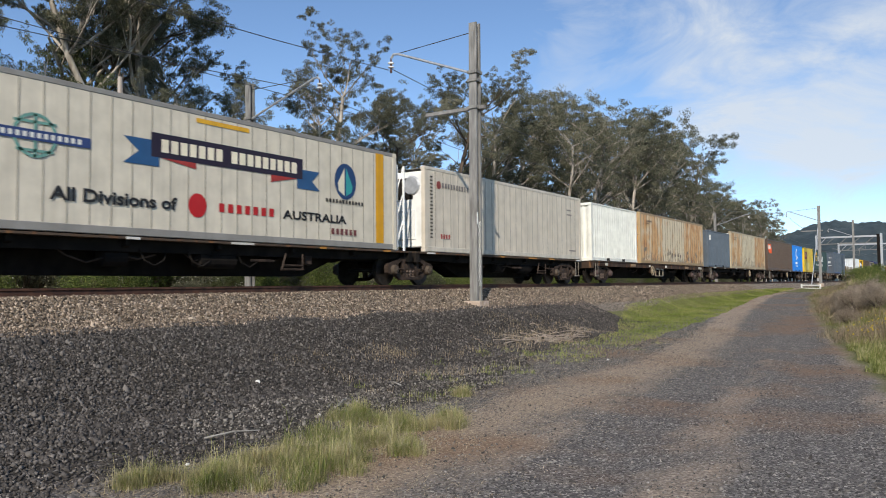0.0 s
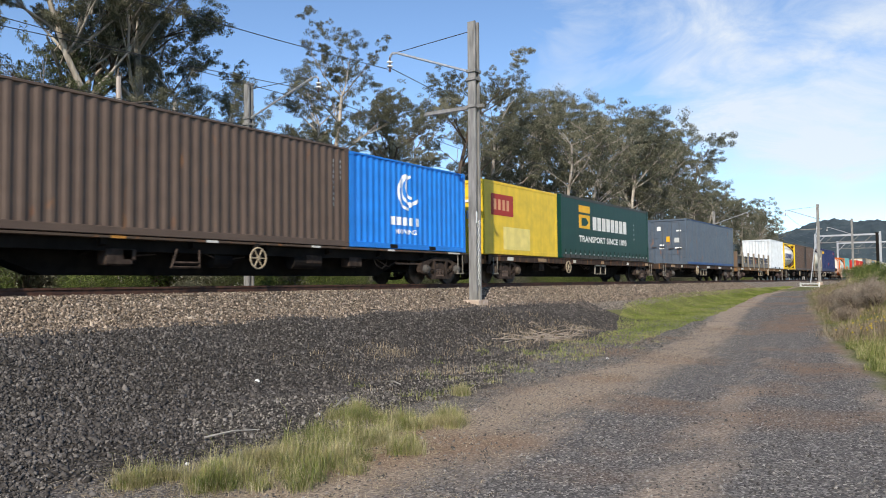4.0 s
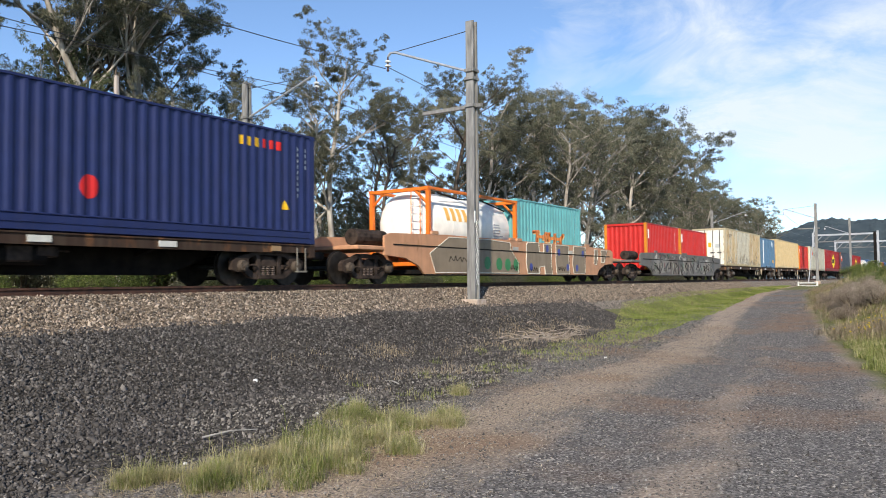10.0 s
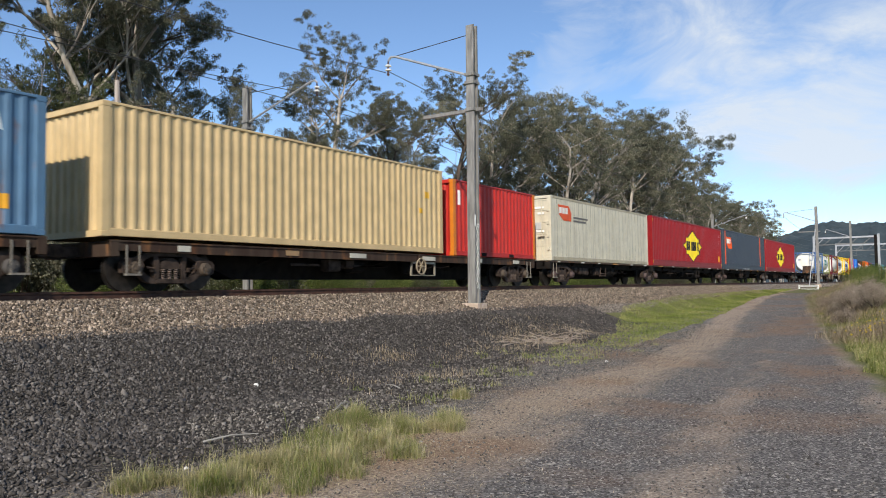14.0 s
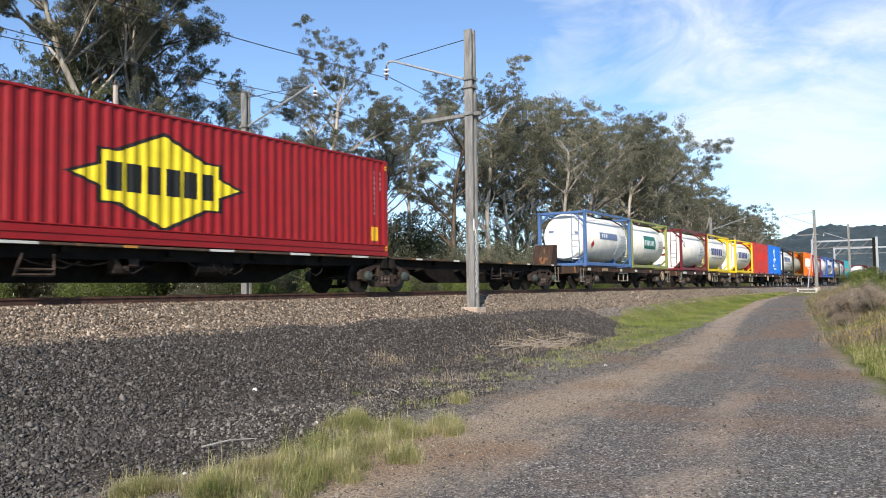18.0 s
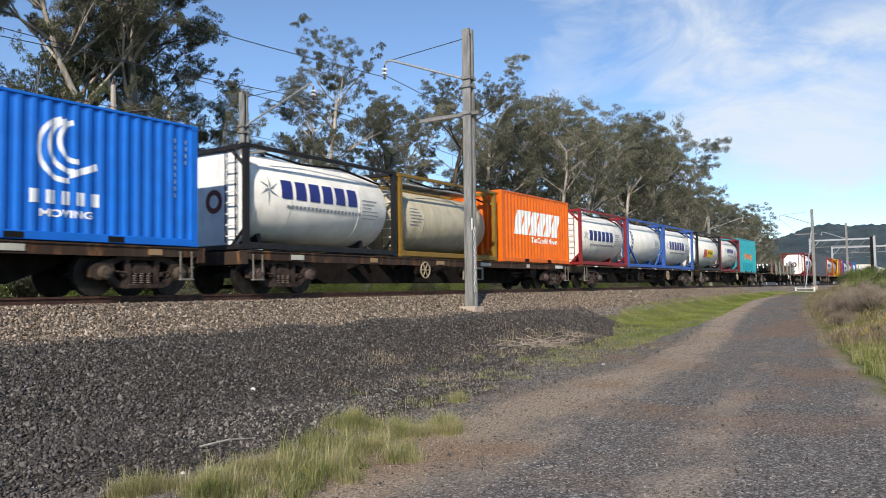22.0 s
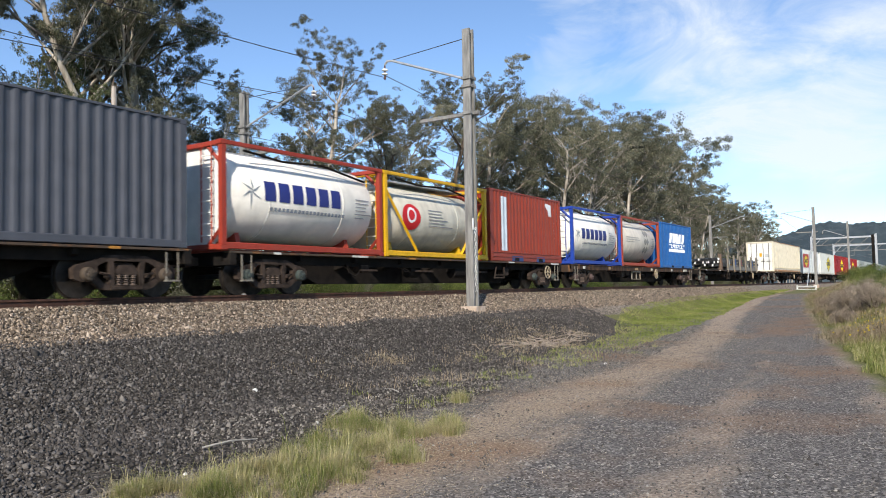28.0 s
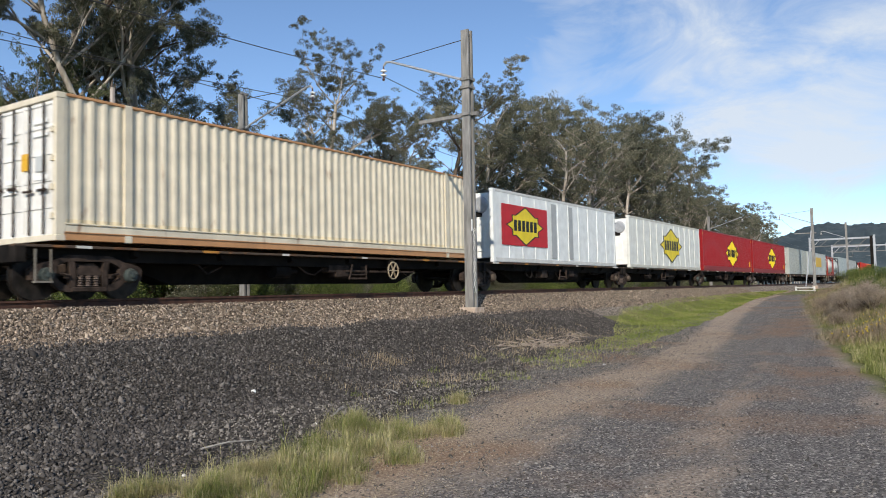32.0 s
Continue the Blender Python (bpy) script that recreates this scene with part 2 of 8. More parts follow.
# --- mesh building ---
class Geo:
    def __init__(self):
        self.v, self.f = [], []

    def add(self, vs, fs):
        k = len(self.v)
        self.v += vs
        self.f += [tuple(i + k for i in f) for f in fs]
        return self

    def box(self, x0, x1, y0, y1, z0, z1, c=0.0):
        if c <= 0:
            return self.add([(x0, y0, z0), (x1, y0, z0), (x1, y1, z0), (x0, y1, z0), (x0, y0, z1), (x1, y0, z1), (x1, y1, z1), (x0, y1, z1)],
                            [(0, 3, 2, 1), (4, 5, 6, 7), (0, 1, 5, 4), (1, 2, 6, 5), (2, 3, 7, 6), (3, 0, 4, 7)])
        ring = lambda d, z: [(x0 + d, y0 + d, z), (x1 - d, y0 + d, z), (x1 - d, y1 - d, z), (x0 + d, y1 - d, z)]
        vs = ring(c, z0) + ring(0, z0 + c) + ring(0, z1 - c) + ring(c, z1)
        fs = [(3, 2, 1, 0), (12, 13, 14, 15)]
        for r in range(3):
            fs += [(4 * r + i, 4 * r + (i + 1) % 4, 4 * r + 4 + (i + 1) % 4, 4 * r + 4 + i) for i in range(4)]
        return self.add(vs, fs)

    def prism(self, poly, y0, y1, plane="xz"):
        """A polygon drawn in a plane, given thickness across it."""
        k = len(poly)
        put = {"xz": lambda a, b, d: (a, d, b), "yz": lambda a, b, d: (d, a, b), "xy": lambda a, b, d: (a, b, d)}[plane]
        vs = [put(a, b, y0) for a, b in poly] + [put(a, b, y1) for a, b in poly]
        fs = [tuple(range(k)), tuple(range(2 * k - 1, k - 1, -1))] + [(i, i + k, (i + 1) % k + k, (i + 1) % k) for i in range(k)]
        return self.add(vs, fs)

    def tube(self, pts, radii, n=8, caps=True):
        pts = [Vector(p) for p in pts]
        if isinstance(radii, (int, float)):
            radii = [radii] * len(pts)
        vs, fs = [], []
        for i, p in enumerate(pts):
            d = (pts[min(i + 1, len(pts) - 1)] - pts[max(i - 1, 0)]).normalized()
            a = d.cross(Vector((0, 0, 1)) if abs(d.z) < 0.9 else Vector((1, 0, 0))).normalized()
            b = d.cross(a)
            vs += [tuple(p + radii[i] * (math.cos(k * math.tau / n) * a + math.sin(k * math.tau / n) * b)) for k in range(n)]
        for i in range(len(pts) - 1):
            fs += [(i * n + k, i * n + (k + 1) % n, (i + 1) * n + (k + 1) % n, (i + 1) * n + k) for k in range(n)]
        if caps:
            fs += [tuple(range(n - 1, -1, -1)), tuple(range(len(pts) * n - n, len(pts) * n))]
        return self.add(vs, fs)

    def lathe(self, prof, axis, at, n=20):
        """(along, radius) pairs turned round an axis through a point."""
        vs, fs = [], []
        for a, r in prof:
            for k in range(n):
                c, s = r * math.cos(k * math.tau / n), r * math.sin(k * math.tau / n)
                q = {"x": (a, c, s), "y": (c, a, s), "z": (c, s, a)}[axis]
                vs.append((q[0] + at[0], q[1] + at[1], q[2] + at[2]))
        for i in range(len(prof) - 1):
            fs += [(i * n + k, i * n + (k + 1) % n, (i + 1) * n + (k + 1) % n, (i + 1) * n + k) for k in range(n)]
        fs += [tuple(range(n)), tuple(range(len(prof) * n - 1, len(prof) * n - n - 1, -1))]
        return self.add(vs, fs)

    def mesh(self, name, smooth=False):
        me = bpy.data.meshes.new(name)
        me.from_pydata(self.v, [], self.f)
        bm = bmesh.new()
        bm.from_mesh(me)
        bmesh.ops.recalc_face_normals(bm, faces=bm.faces)
        bm.to_mesh(me)
        bm.free()
        if smooth:
            me.polygons.foreach_set("use_smooth", [True] * len(me.polygons))
        me.update()
        return me


MESHES = {}


def cached(key, make, smooth=False):
    if key not in MESHES:
        MESHES[key] = make().mesh(str(key[0]), smooth)
    return MESHES[key]


def part(name, g, material, parent=None, label="", at=None, smooth=False, turn=None):
    """Links a Geo or a shared mesh as one mesh object, with its own material, under a thing or a part."""
    me = g if isinstance(g, bpy.types.Mesh) else g.mesh(name, smooth)
    if not me.materials:
        me.materials.append(None)
    ob = new(name, me)
    ob.material_slots[0].link = "OBJECT"
    ob.material_slots[0].material = material
    ob.parent = parent
    if at or turn:
        ob.matrix_basis = Matrix.Translation(at or (0, 0, 0)) @ (turn or Matrix())
    return tagged(ob, label)


def smooth_edges(me, angle=35):
    me.polygons.foreach_set("use_smooth", [True] * len(me.polygons))
    bm = bmesh.new()
    bm.from_mesh(me)
    for e in bm.edges:
        if len(e.link_faces) == 2 and e.calc_face_angle(0) > radians(angle):
            e.smooth = False
    bm.to_mesh(me)
    bm.free()
    return me


def sheet(name, verts, faces, material, label, category, kind, smooth=False):
    """A large mesh made from arrays."""
    me = bpy.data.meshes.new(name)
    verts, faces = np.asarray(verts, np.float32), np.asarray(faces, np.int32)
    me.vertices.add(len(verts))
    me.vertices.foreach_set("co", verts.ravel())
    k = faces.shape[1]
    me.loops.add(faces.size)
    me.loops.foreach_set("vertex_index", faces.ravel())
    me.polygons.add(len(faces))
    me.polygons.foreach_set("loop_start", np.arange(0, faces.size, k, dtype=np.int32))
    me.update(calc_edges=True)
    if smooth:
        me.polygons.foreach_set("use_smooth", np.ones(len(faces), bool))
    me.materials.append(material)
    return tagged(new(name, me), label, category, kind=kind)


# --- ground: one sheet, with the stone bank up to the line and the track road ---
rng = np.random.default_rng(5)


def bumps(x, y, seed, scale):
    """Cheap smooth unevenness from summed waves."""
    r = np.random.default_rng(seed)
    out = np.zeros_like(x, dtype=float)
    for _ in range(9):
        a, k, ph = r.uniform(0, math.tau), r.uniform(0.5, 1.6) / scale, r.uniform(0, math.tau)
        out += np.sin((x * math.cos(a) + y * math.sin(a)) * k * math.tau + ph)
    return out / 9


def road_left(u):
    return np.interp(u, [-60, 0, 4.4, 8, 11, 15.5, 22, 35, 52, 72], [4.2, 4.3, 4.3, 4.7, 4.9, 4.9, 5.8, 8.1, 10.3, 11.2])


def road_right(u):
    return np.interp(u, [-60, 0, 8, 13, 16, 22, 36, 52, 72], [-2.5, -1.0, 0.1, 1.1, 1.7, 2.9, 5.3, 7.9, 9.6])


def toe(u):
    return np.interp(u, [-60, 8, 20, 28, 40, 60], [8.0, 8.2, 8.4, 9.9, 10.6, 11.0])


def ground_z(u, v):
    base = road_z(u)
    line = rail_z(u)
    rise = np.clip((v - toe(u)) / np.maximum(12.0 - toe(u), 0.3), 0, 1)
    rise = rise * rise * (3 - 2 * rise) * 0.55 + rise * 0.45
    shoulder = np.clip((v - 12.0) / 1.25, 0, 1)
    z = base + (line - 0.62 - base) * rise
    z = z + (line - 0.185 - z) * shoulder * (v > 12.0)
    far = np.clip((v - 21.5) / 2.2, 0, 1)
    z = np.where(v > 21.5, z - far * 0.5, z)
    out = np.clip((road_right(u) - 0.4 - v) / 3.0, 0, 1)
    z = z + out * out * (3 - 2 * out) * (np.interp(u, [2, 8, 18, 30, 60], [0.15, 0.25, 0.35, 0.8, 0.9]) + 0.18 * bumps(u, v, 33, 4.0) * np.clip((u - 12) / 10, 0, 1))
    lumps = bumps(u, v, 3, 2.6) * 0.09 * np.clip((v - 5.5) / 2, 0, 1) * np.clip((12.3 - v) / 1.0, 0, 1)
    ruts = -0.035 * (np.exp(-((v - road_left(u) * 0.62 - road_right(u) * 0.38) / 0.35) ** 2) + np.exp(-((v - road_left(u) * 0.22 - road_right(u) * 0.78) / 0.35) ** 2))
    heap = 0.28 * np.exp(-((u - 17.6) / 1.6) ** 2 - ((v - 10.5) / 0.55) ** 2) + 0.22 * np.exp(-((u - 21.2) / 1.4) ** 2 - ((v - 10.3) / 0.5) ** 2) - 0.16 * np.exp(-((u - 18.8) / 1.6) ** 2 - ((v - 9.1) / 0.5) ** 2)
    return z + lumps + heap + ruts * (u < 60) + bumps(u, v, 9, 0.8) * 0.012


def grid_axis(stops):
    out = []
    for (a, b, s) in stops:
        out += list(np.arange(a, b, s))
    return np.array(out + [stops[-1][1]])


gu = grid_axis(((-3000, -200, 200), (-200, -20, 12), (-20, 2, 1.0), (2, 34, 0.2), (34, 80, 0.6), (80, 220, 5), (220, 1000, 60), (1000, 4000, 300)))
gv = grid_axis(((-3000, -300, 300), (-300, -20, 14), (-20, 0, 1.0), (0, 14, 0.2), (14, 25, 0.5), (25, 60, 3), (60, 400, 30), (400, 4000, 300)))
GU, GV = np.meshgrid(gu, gv, indexing="ij")
nu, nv = GU.shape
idx = np.arange(nu * nv).reshape(nu, nv)
GF = np.stack([idx[:-1, :-1].ravel(), idx[1:, :-1].ravel(), idx[1:, 1:].ravel(), idx[:-1, 1:].ravel()], 1)


def ground_material():
    m, n, l, b = nodes_of("ground_earth", 0.95)
    at = n.new("ShaderNodeAttribute")
    at.attribute_name = "cover"
    sep = n.new("ShaderNodeSeparateColor")
    l.new(at.outputs["Color"], sep.inputs[0])
    co = n.new("ShaderNodeTexCoord")

    def cells(scale, stops):
        v = n.new("ShaderNodeTexVoronoi")
        v.inputs["Scale"].default_value = scale
        l.new(co.outputs["Object"], v.inputs["Vector"])
        s = n.new("ShaderNodeSeparateColor")
        l.new(v.outputs["Color"], s.inputs[0])
        return ramp_of(n, l, s.outputs[0], stops).outputs[0], v.outputs["Distance"]

    dark, dd = cells(30, ((0.0, (0.014, 0.0125, 0.011)), (0.6, (0.045, 0.040, 0.034)), (1.0, (0.12, 0.104, 0.088))))
    pale, pd = cells(24, ((0.0, (0.04, 0.033, 0.027)), (0.5, (0.16, 0.13, 0.10)), (1.0, (0.38, 0.33, 0.27))))
    grit, gd = cells(52, ((0.0, (0.048, 0.044, 0.041)), (0.55, (0.132, 0.121, 0.11)), (0.9, (0.225, 0.206, 0.186)), (1.0, (0.42, 0.39, 0.34))))
    big, mid, small = noise_of(n, l, 0.35, 5), noise_of(n, l, 0.9, 8), noise_of(n, l, 30, 8)
    ragged = noise_of(n, l, 1.1, 12, (0.6, 1.2, 1.0))
    ragged.inputs["Roughness"].default_value = 0.72
    earth = ramp_of(n, l, small.outputs[0], ((0.3, (0.13, 0.10, 0.076)), (0.52, (0.31, 0.245, 0.185)), (0.75, (0.60, 0.50, 0.39)))).outputs[0]
    rust = ramp_of(n, l, small.outputs[0], ((0.3, (0.12, 0.07, 0.04)), (0.7, (0.32, 0.19, 0.105)))).outputs[0]
    turf = ramp_of(n, l, small.outputs[0], ((0.3, (0.07, 0.08, 0.025)), (0.7, (0.2, 0.19, 0.08)))).outputs[0]

    def fuzzy(sock, src, lo, hi):
        a = n.new("ShaderNodeMath")
        a.operation = "ADD"
        l.new(sock, a.inputs[0])
        l.new(src, a.inputs[1])
        r = n.new("ShaderNodeMapRange")
        r.inputs[1].default_value, r.inputs[2].default_value = lo, hi
        l.new(a.outputs[0], r.inputs[0])
        return r.outputs[0]

    patch = ramp_of(n, l, mid.outputs[0], ((0.44, (0, 0, 0)), (0.60, (0.9, 0.9, 0.9)))).outputs[0]
    orange = ramp_of(n, l, big.outputs[0], ((0.5, (0, 0, 0)), (0.64, (0.6, 0.6, 0.6)))).outputs[0]
    rut = n.new("ShaderNodeAttribute")
    rut.attribute_name = "rut"
    road = mix_of(n, l, fuzzy(rut.outputs["Fac"], ragged.outputs[0], 0.68, 0.98), earth, grit)
    road = mix_of(n, l, fuzzy(sep.outputs[0], mid.outputs[0], 0.2, 0.9), turf, road)
    road = mix_of(n, l, orange, road, rust)
    c = mix_of(n, l, fuzzy(sep.outputs[0], mid.outputs[0], 0.75, 1.1), turf, road)
    c = mix_of(n, l, fuzzy(sep.outputs[1], mid.outputs[0], 0.85, 1.1), c, dark)
    c = mix_of(n, l, fuzzy(sep.outputs[2], mid.outputs[0], 0.85, 1.0), c, pale)
    l.new(c, b.inputs["Base Color"])
    ad = n.new("ShaderNodeMath")
    ad.operation = "ADD"
    l.new(dd, ad.inputs[0])
    l.new(small.outputs[0], ad.inputs[1])
    bump_of(n, l, b, ad.outputs[0], 0.6, 0.02)
    return m


gz = ground_z(GU, GV)
ground = sheet("ground", np.stack([GU.ravel(), GV.ravel(), gz.ravel()], 1), GF, ground_material(),
               "gravel access road, dark stone bank and rough grass beside a railway", "ground", "structure", True)
cover = np.zeros((nu * nv, 4), np.float32)
U, V = GU.ravel(), GV.ravel()
soft_in = lambda x, lo, hi: np.clip((x - lo) / (hi - lo), 0, 1)
is_road = soft_in(V, road_right(U) - 0.5, road_right(U) + 0.3) * soft_in(-V, -(toe(U) - 0.2), -(road_left(U) + np.where(U < 26, 2.2, 0.1)))
cover[:, 0] = is_road
cover[:, 1] = soft_in(V, toe(U) - np.interp(U, [10, 16], [2.9, 1.2]), toe(U) - np.interp(U, [10, 16], [1.7, -0.3])) * soft_in(-V, -12.3, -12.0) * soft_in(-U, -29, -25)
cover[:, 2] = soft_in(V, 11.5, 11.8) * soft_in(-V, -22.5, -21.8) + soft_in(U, 24, 29) * soft_in(V, toe(U) + 0.7, toe(U) + 1.2) * (V < 12.3)
cover[:, 3] = 1
frac = (V - road_right(U)) / np.maximum(road_left(U) - road_right(U), 0.1)
wid = np.maximum(road_left(U) - road_right(U), 1.0)
tracks = np.exp(-((frac - 0.62) * wid / 0.5) ** 4) + np.exp(-((frac - 0.22) * wid / 0.62) ** 4) + 0.9 * soft_in(V, road_left(U) + 0.5, road_left(U) + 1.0) * (U < 24)
rut = ground.data.attributes.new("rut", "FLOAT", "POINT")
rut.data.foreach_set("value", np.clip(0.34 + 0.28 * np.clip(tracks, 0, 1) - 0.27 * np.exp(-((V - road_left(U) + 0.1) / 0.45) ** 2) + 0.3 * soft_in(V, road_left(U) + 0.4, road_left(U) + 0.9), 0, 1).astype(np.float32))
attr = ground.data.attributes.new("cover", "FLOAT_COLOR", "POINT")
attr.data.foreach_set("color", np.clip(cover, 0, 1).ravel())


def scatter_stones(name, pts, size, material, label, category, spread=0.5):
    """Loose stones: squashed, randomly turned eight-sided lumps, joined."""
    r = np.random.default_rng(len(pts))
    k = len(pts)
    base = np.array([(1.15, 0, 0), (0, 0.8, 0), (-1.15, 0, 0), (0, -0.8, 0), (0.25, 0, 0.75), (0, 0, -0.7)], float)
    fs = np.array([(0, 1, 4), (1, 2, 4), (2, 3, 4), (3, 0, 4), (1, 0, 5), (2, 1, 5), (3, 2, 5), (0, 3, 5)])
    s = size * np.exp(r.normal(0, spread, (k, 1, 1))) * r.uniform(0.5, 1.4, (k, 6, 3))
    ang = r.uniform(0, math.tau, k)
    tilt = r.uniform(-1.2, 1.2, k)
    vs = base[None] * s
    c, sn = np.cos(tilt)[:, None], np.sin(tilt)[:, None]
    x, z = vs[:, :, 0] * c - vs[:, :, 2] * sn, vs[:, :, 0] * sn + vs[:, :, 2] * c
    c, sn = np.cos(ang)[:, None], np.sin(ang)[:, None]
    y = vs[:, :, 1]
    vs = np.stack([x * c - y * sn, x * sn + y * c, z], 2) + np.asarray(pts)[:, None, :]
    return sheet(name, vs.reshape(-1, 3), (fs[None] + 6 * np.arange(k)[:, None, None]).reshape(-1, 3), material, label, category, "stuff")


def on_ground(u, v, lift=0.0):
    return np.stack([u, v, ground_z(u, v) + lift], 1)


def wedge(n, v0, v1, u_lo=1.0, u_hi=30.0, power=1.0):
    """Places spread over a widening strip of ground."""
    v = rng.uniform(v0, v1, n)
    a = np.maximum(u_lo, v * 0.42)
    u = a + (u_hi - a) * rng.uniform(0, 1, n) ** power
    return u, v


def island_tone(name, lo, mid, hi):
    m, n, l, b = nodes_of(name, 0.9)
    g = n.new("ShaderNodeNewGeometry")
    l.new(ramp_of(n, l, g.outputs["Random Per Island"], ((0, lo), (0.75, mid), (1, hi))).outputs[0], b.inputs["Base Color"])
    return m


STONES_D = island_tone("dark_stones", (0.032, 0.029, 0.0265), (0.097, 0.088, 0.081), (0.19, 0.172, 0.155))
STONES_B = island_tone("ballast_stones", (0.05, 0.039, 0.029), (0.235, 0.185, 0.138), (0.47, 0.385, 0.30))
u, v = wedge(76000, 5.2, 11.75, 1.5, 27, 1.5)
keep = v > toe(u) - 2.9 * rng.uniform(0, 1, len(u)) ** 1.1
flat = keep & (v < toe(u) - 0.5 + 0.5 * bumps(u, v, 71, 1.6)) & (u > 5.5)
keep = keep & ~flat
scatter_stones("dark_gravel", on_ground(u[keep], v[keep], 0.010), 0.0215, STONES_D, "bank of loose dark crushed stone below the track", "gravel", 0.34)
scatter_stones("dusty_gravel", on_ground(u[flat], v[flat], 0.008), 0.0175, island_tone("dusty_stones", (0.052, 0.047, 0.042), (0.165, 0.15, 0.133), (0.30, 0.275, 0.24)), "flat of dusty grey gravel at the foot of the bank", "gravel", 0.34)
u, v = wedge(52000, 11.45, 14.35, 4, 60, 1.7)
scatter_stones("track_ballast", on_ground(u, v, 0.012), 0.0235, STONES_B, "pale brown crushed stone ballast shoulder", "ballast", 0.35)
u, v = wedge(44000, -0.5, 7.4, 3, 40, 1.8)
keep = (v > road_right(u)) & (v < road_left(u) + 2.4) & ((bumps(u, v, 61, 1.1) > -0.12) | (rng.uniform(0, 1, len(u)) < 0.25))
scatter_stones("road_grit", on_ground(u[keep], v[keep], 0.0), 0.0115, island_tone("grit", (0.045, 0.041, 0.037), (0.14, 0.128, 0.115), (0.34, 0.315, 0.28)), "loose grit on the gravel road", "gravel", 0.32)
for (u, v, s) in ((8.2, 8.85, 0.04), (6.9, 6.4, 0.024), (4.5, 5.75, 0.02), (14.8, 5.9, 0.03)):
    g = Geo().lathe([(-0.6 * s, 0.3 * s), (-0.3 * s, 0.9 * s), (0.25 * s, s), (0.7 * s, 0.6 * s), (0.85 * s, 0.1 * s)], "z", (0, 0, 0), 7)
    stone = part("stone", g, STONE_WHITE, None, "", (u, v, float(ground_z(np.array(u), np.array(v))) + 0.4 * s), turn=pose(0, 0, 0, 8, 12, u * 40))
    tagged(stone, "pale loose stone lying on the dark gravel bank", "stone", "pale loose stones")

# --- the two tracks: rails, sleepers ---
def rail_profile(g, y, u0, u1):
    z0, z1 = rail_z(u0), rail_z(u1)
    prof = [(-0.035, 0), (0.035, 0), (0.035, -0.04), (0.009, -0.055), (0.009, -0.14), (0.07, -0.158), (0.07, -0.17), (-0.07, -0.17), (-0.07, -0.158), (-0.009, -0.14), (-0.009, -0.055), (-0.035, -0.04)]
    k = len(prof)
    g.add([(u0, y + a, z0 + b) for a, b in prof] + [(u1, y + a, z1 + b) for a, b in prof], [(i, (i + 1) % k, (i + 1) % k + k, i + k) for i in range(k)])


for mid, name in ((MID, "near"), (MID2, "far")):
    track = tagged(new("track_rails_" + name), "pair of rusty steel rails on concrete sleepers", "railway track", kind="structure")
    for side in (-0.755, 0.755):
        g = Geo()
        rail_profile(g, mid + side, -300, 950)
        part("rail", g, RAIL_RUST, track, "rusty steel rail with a worn bright top")
        part("rail_top", Geo().add([(-300, mid + side - 0.03, rail_z(-300) + 0.004), (950, mid + side - 0.03, rail_z(950) + 0.004), (950, mid + side + 0.03, rail_z(950) + 0.004), (-300, mid + side + 0.03, rail_z(-300) + 0.004)], [(0, 1, 2, 3)]), RAIL_TOP, track)
    tie = Geo().prism([(-0.125, -0.30), (0.125, -0.30), (0.10, -0.172), (-0.10, -0.172)], -1.25, 1.25).mesh("sleeper")
    for i in range(150):
        uu = -8 + 0.66 * i
        part("sleeper", tie, SLEEPER, track, "", (uu, mid, rail_z(uu)))

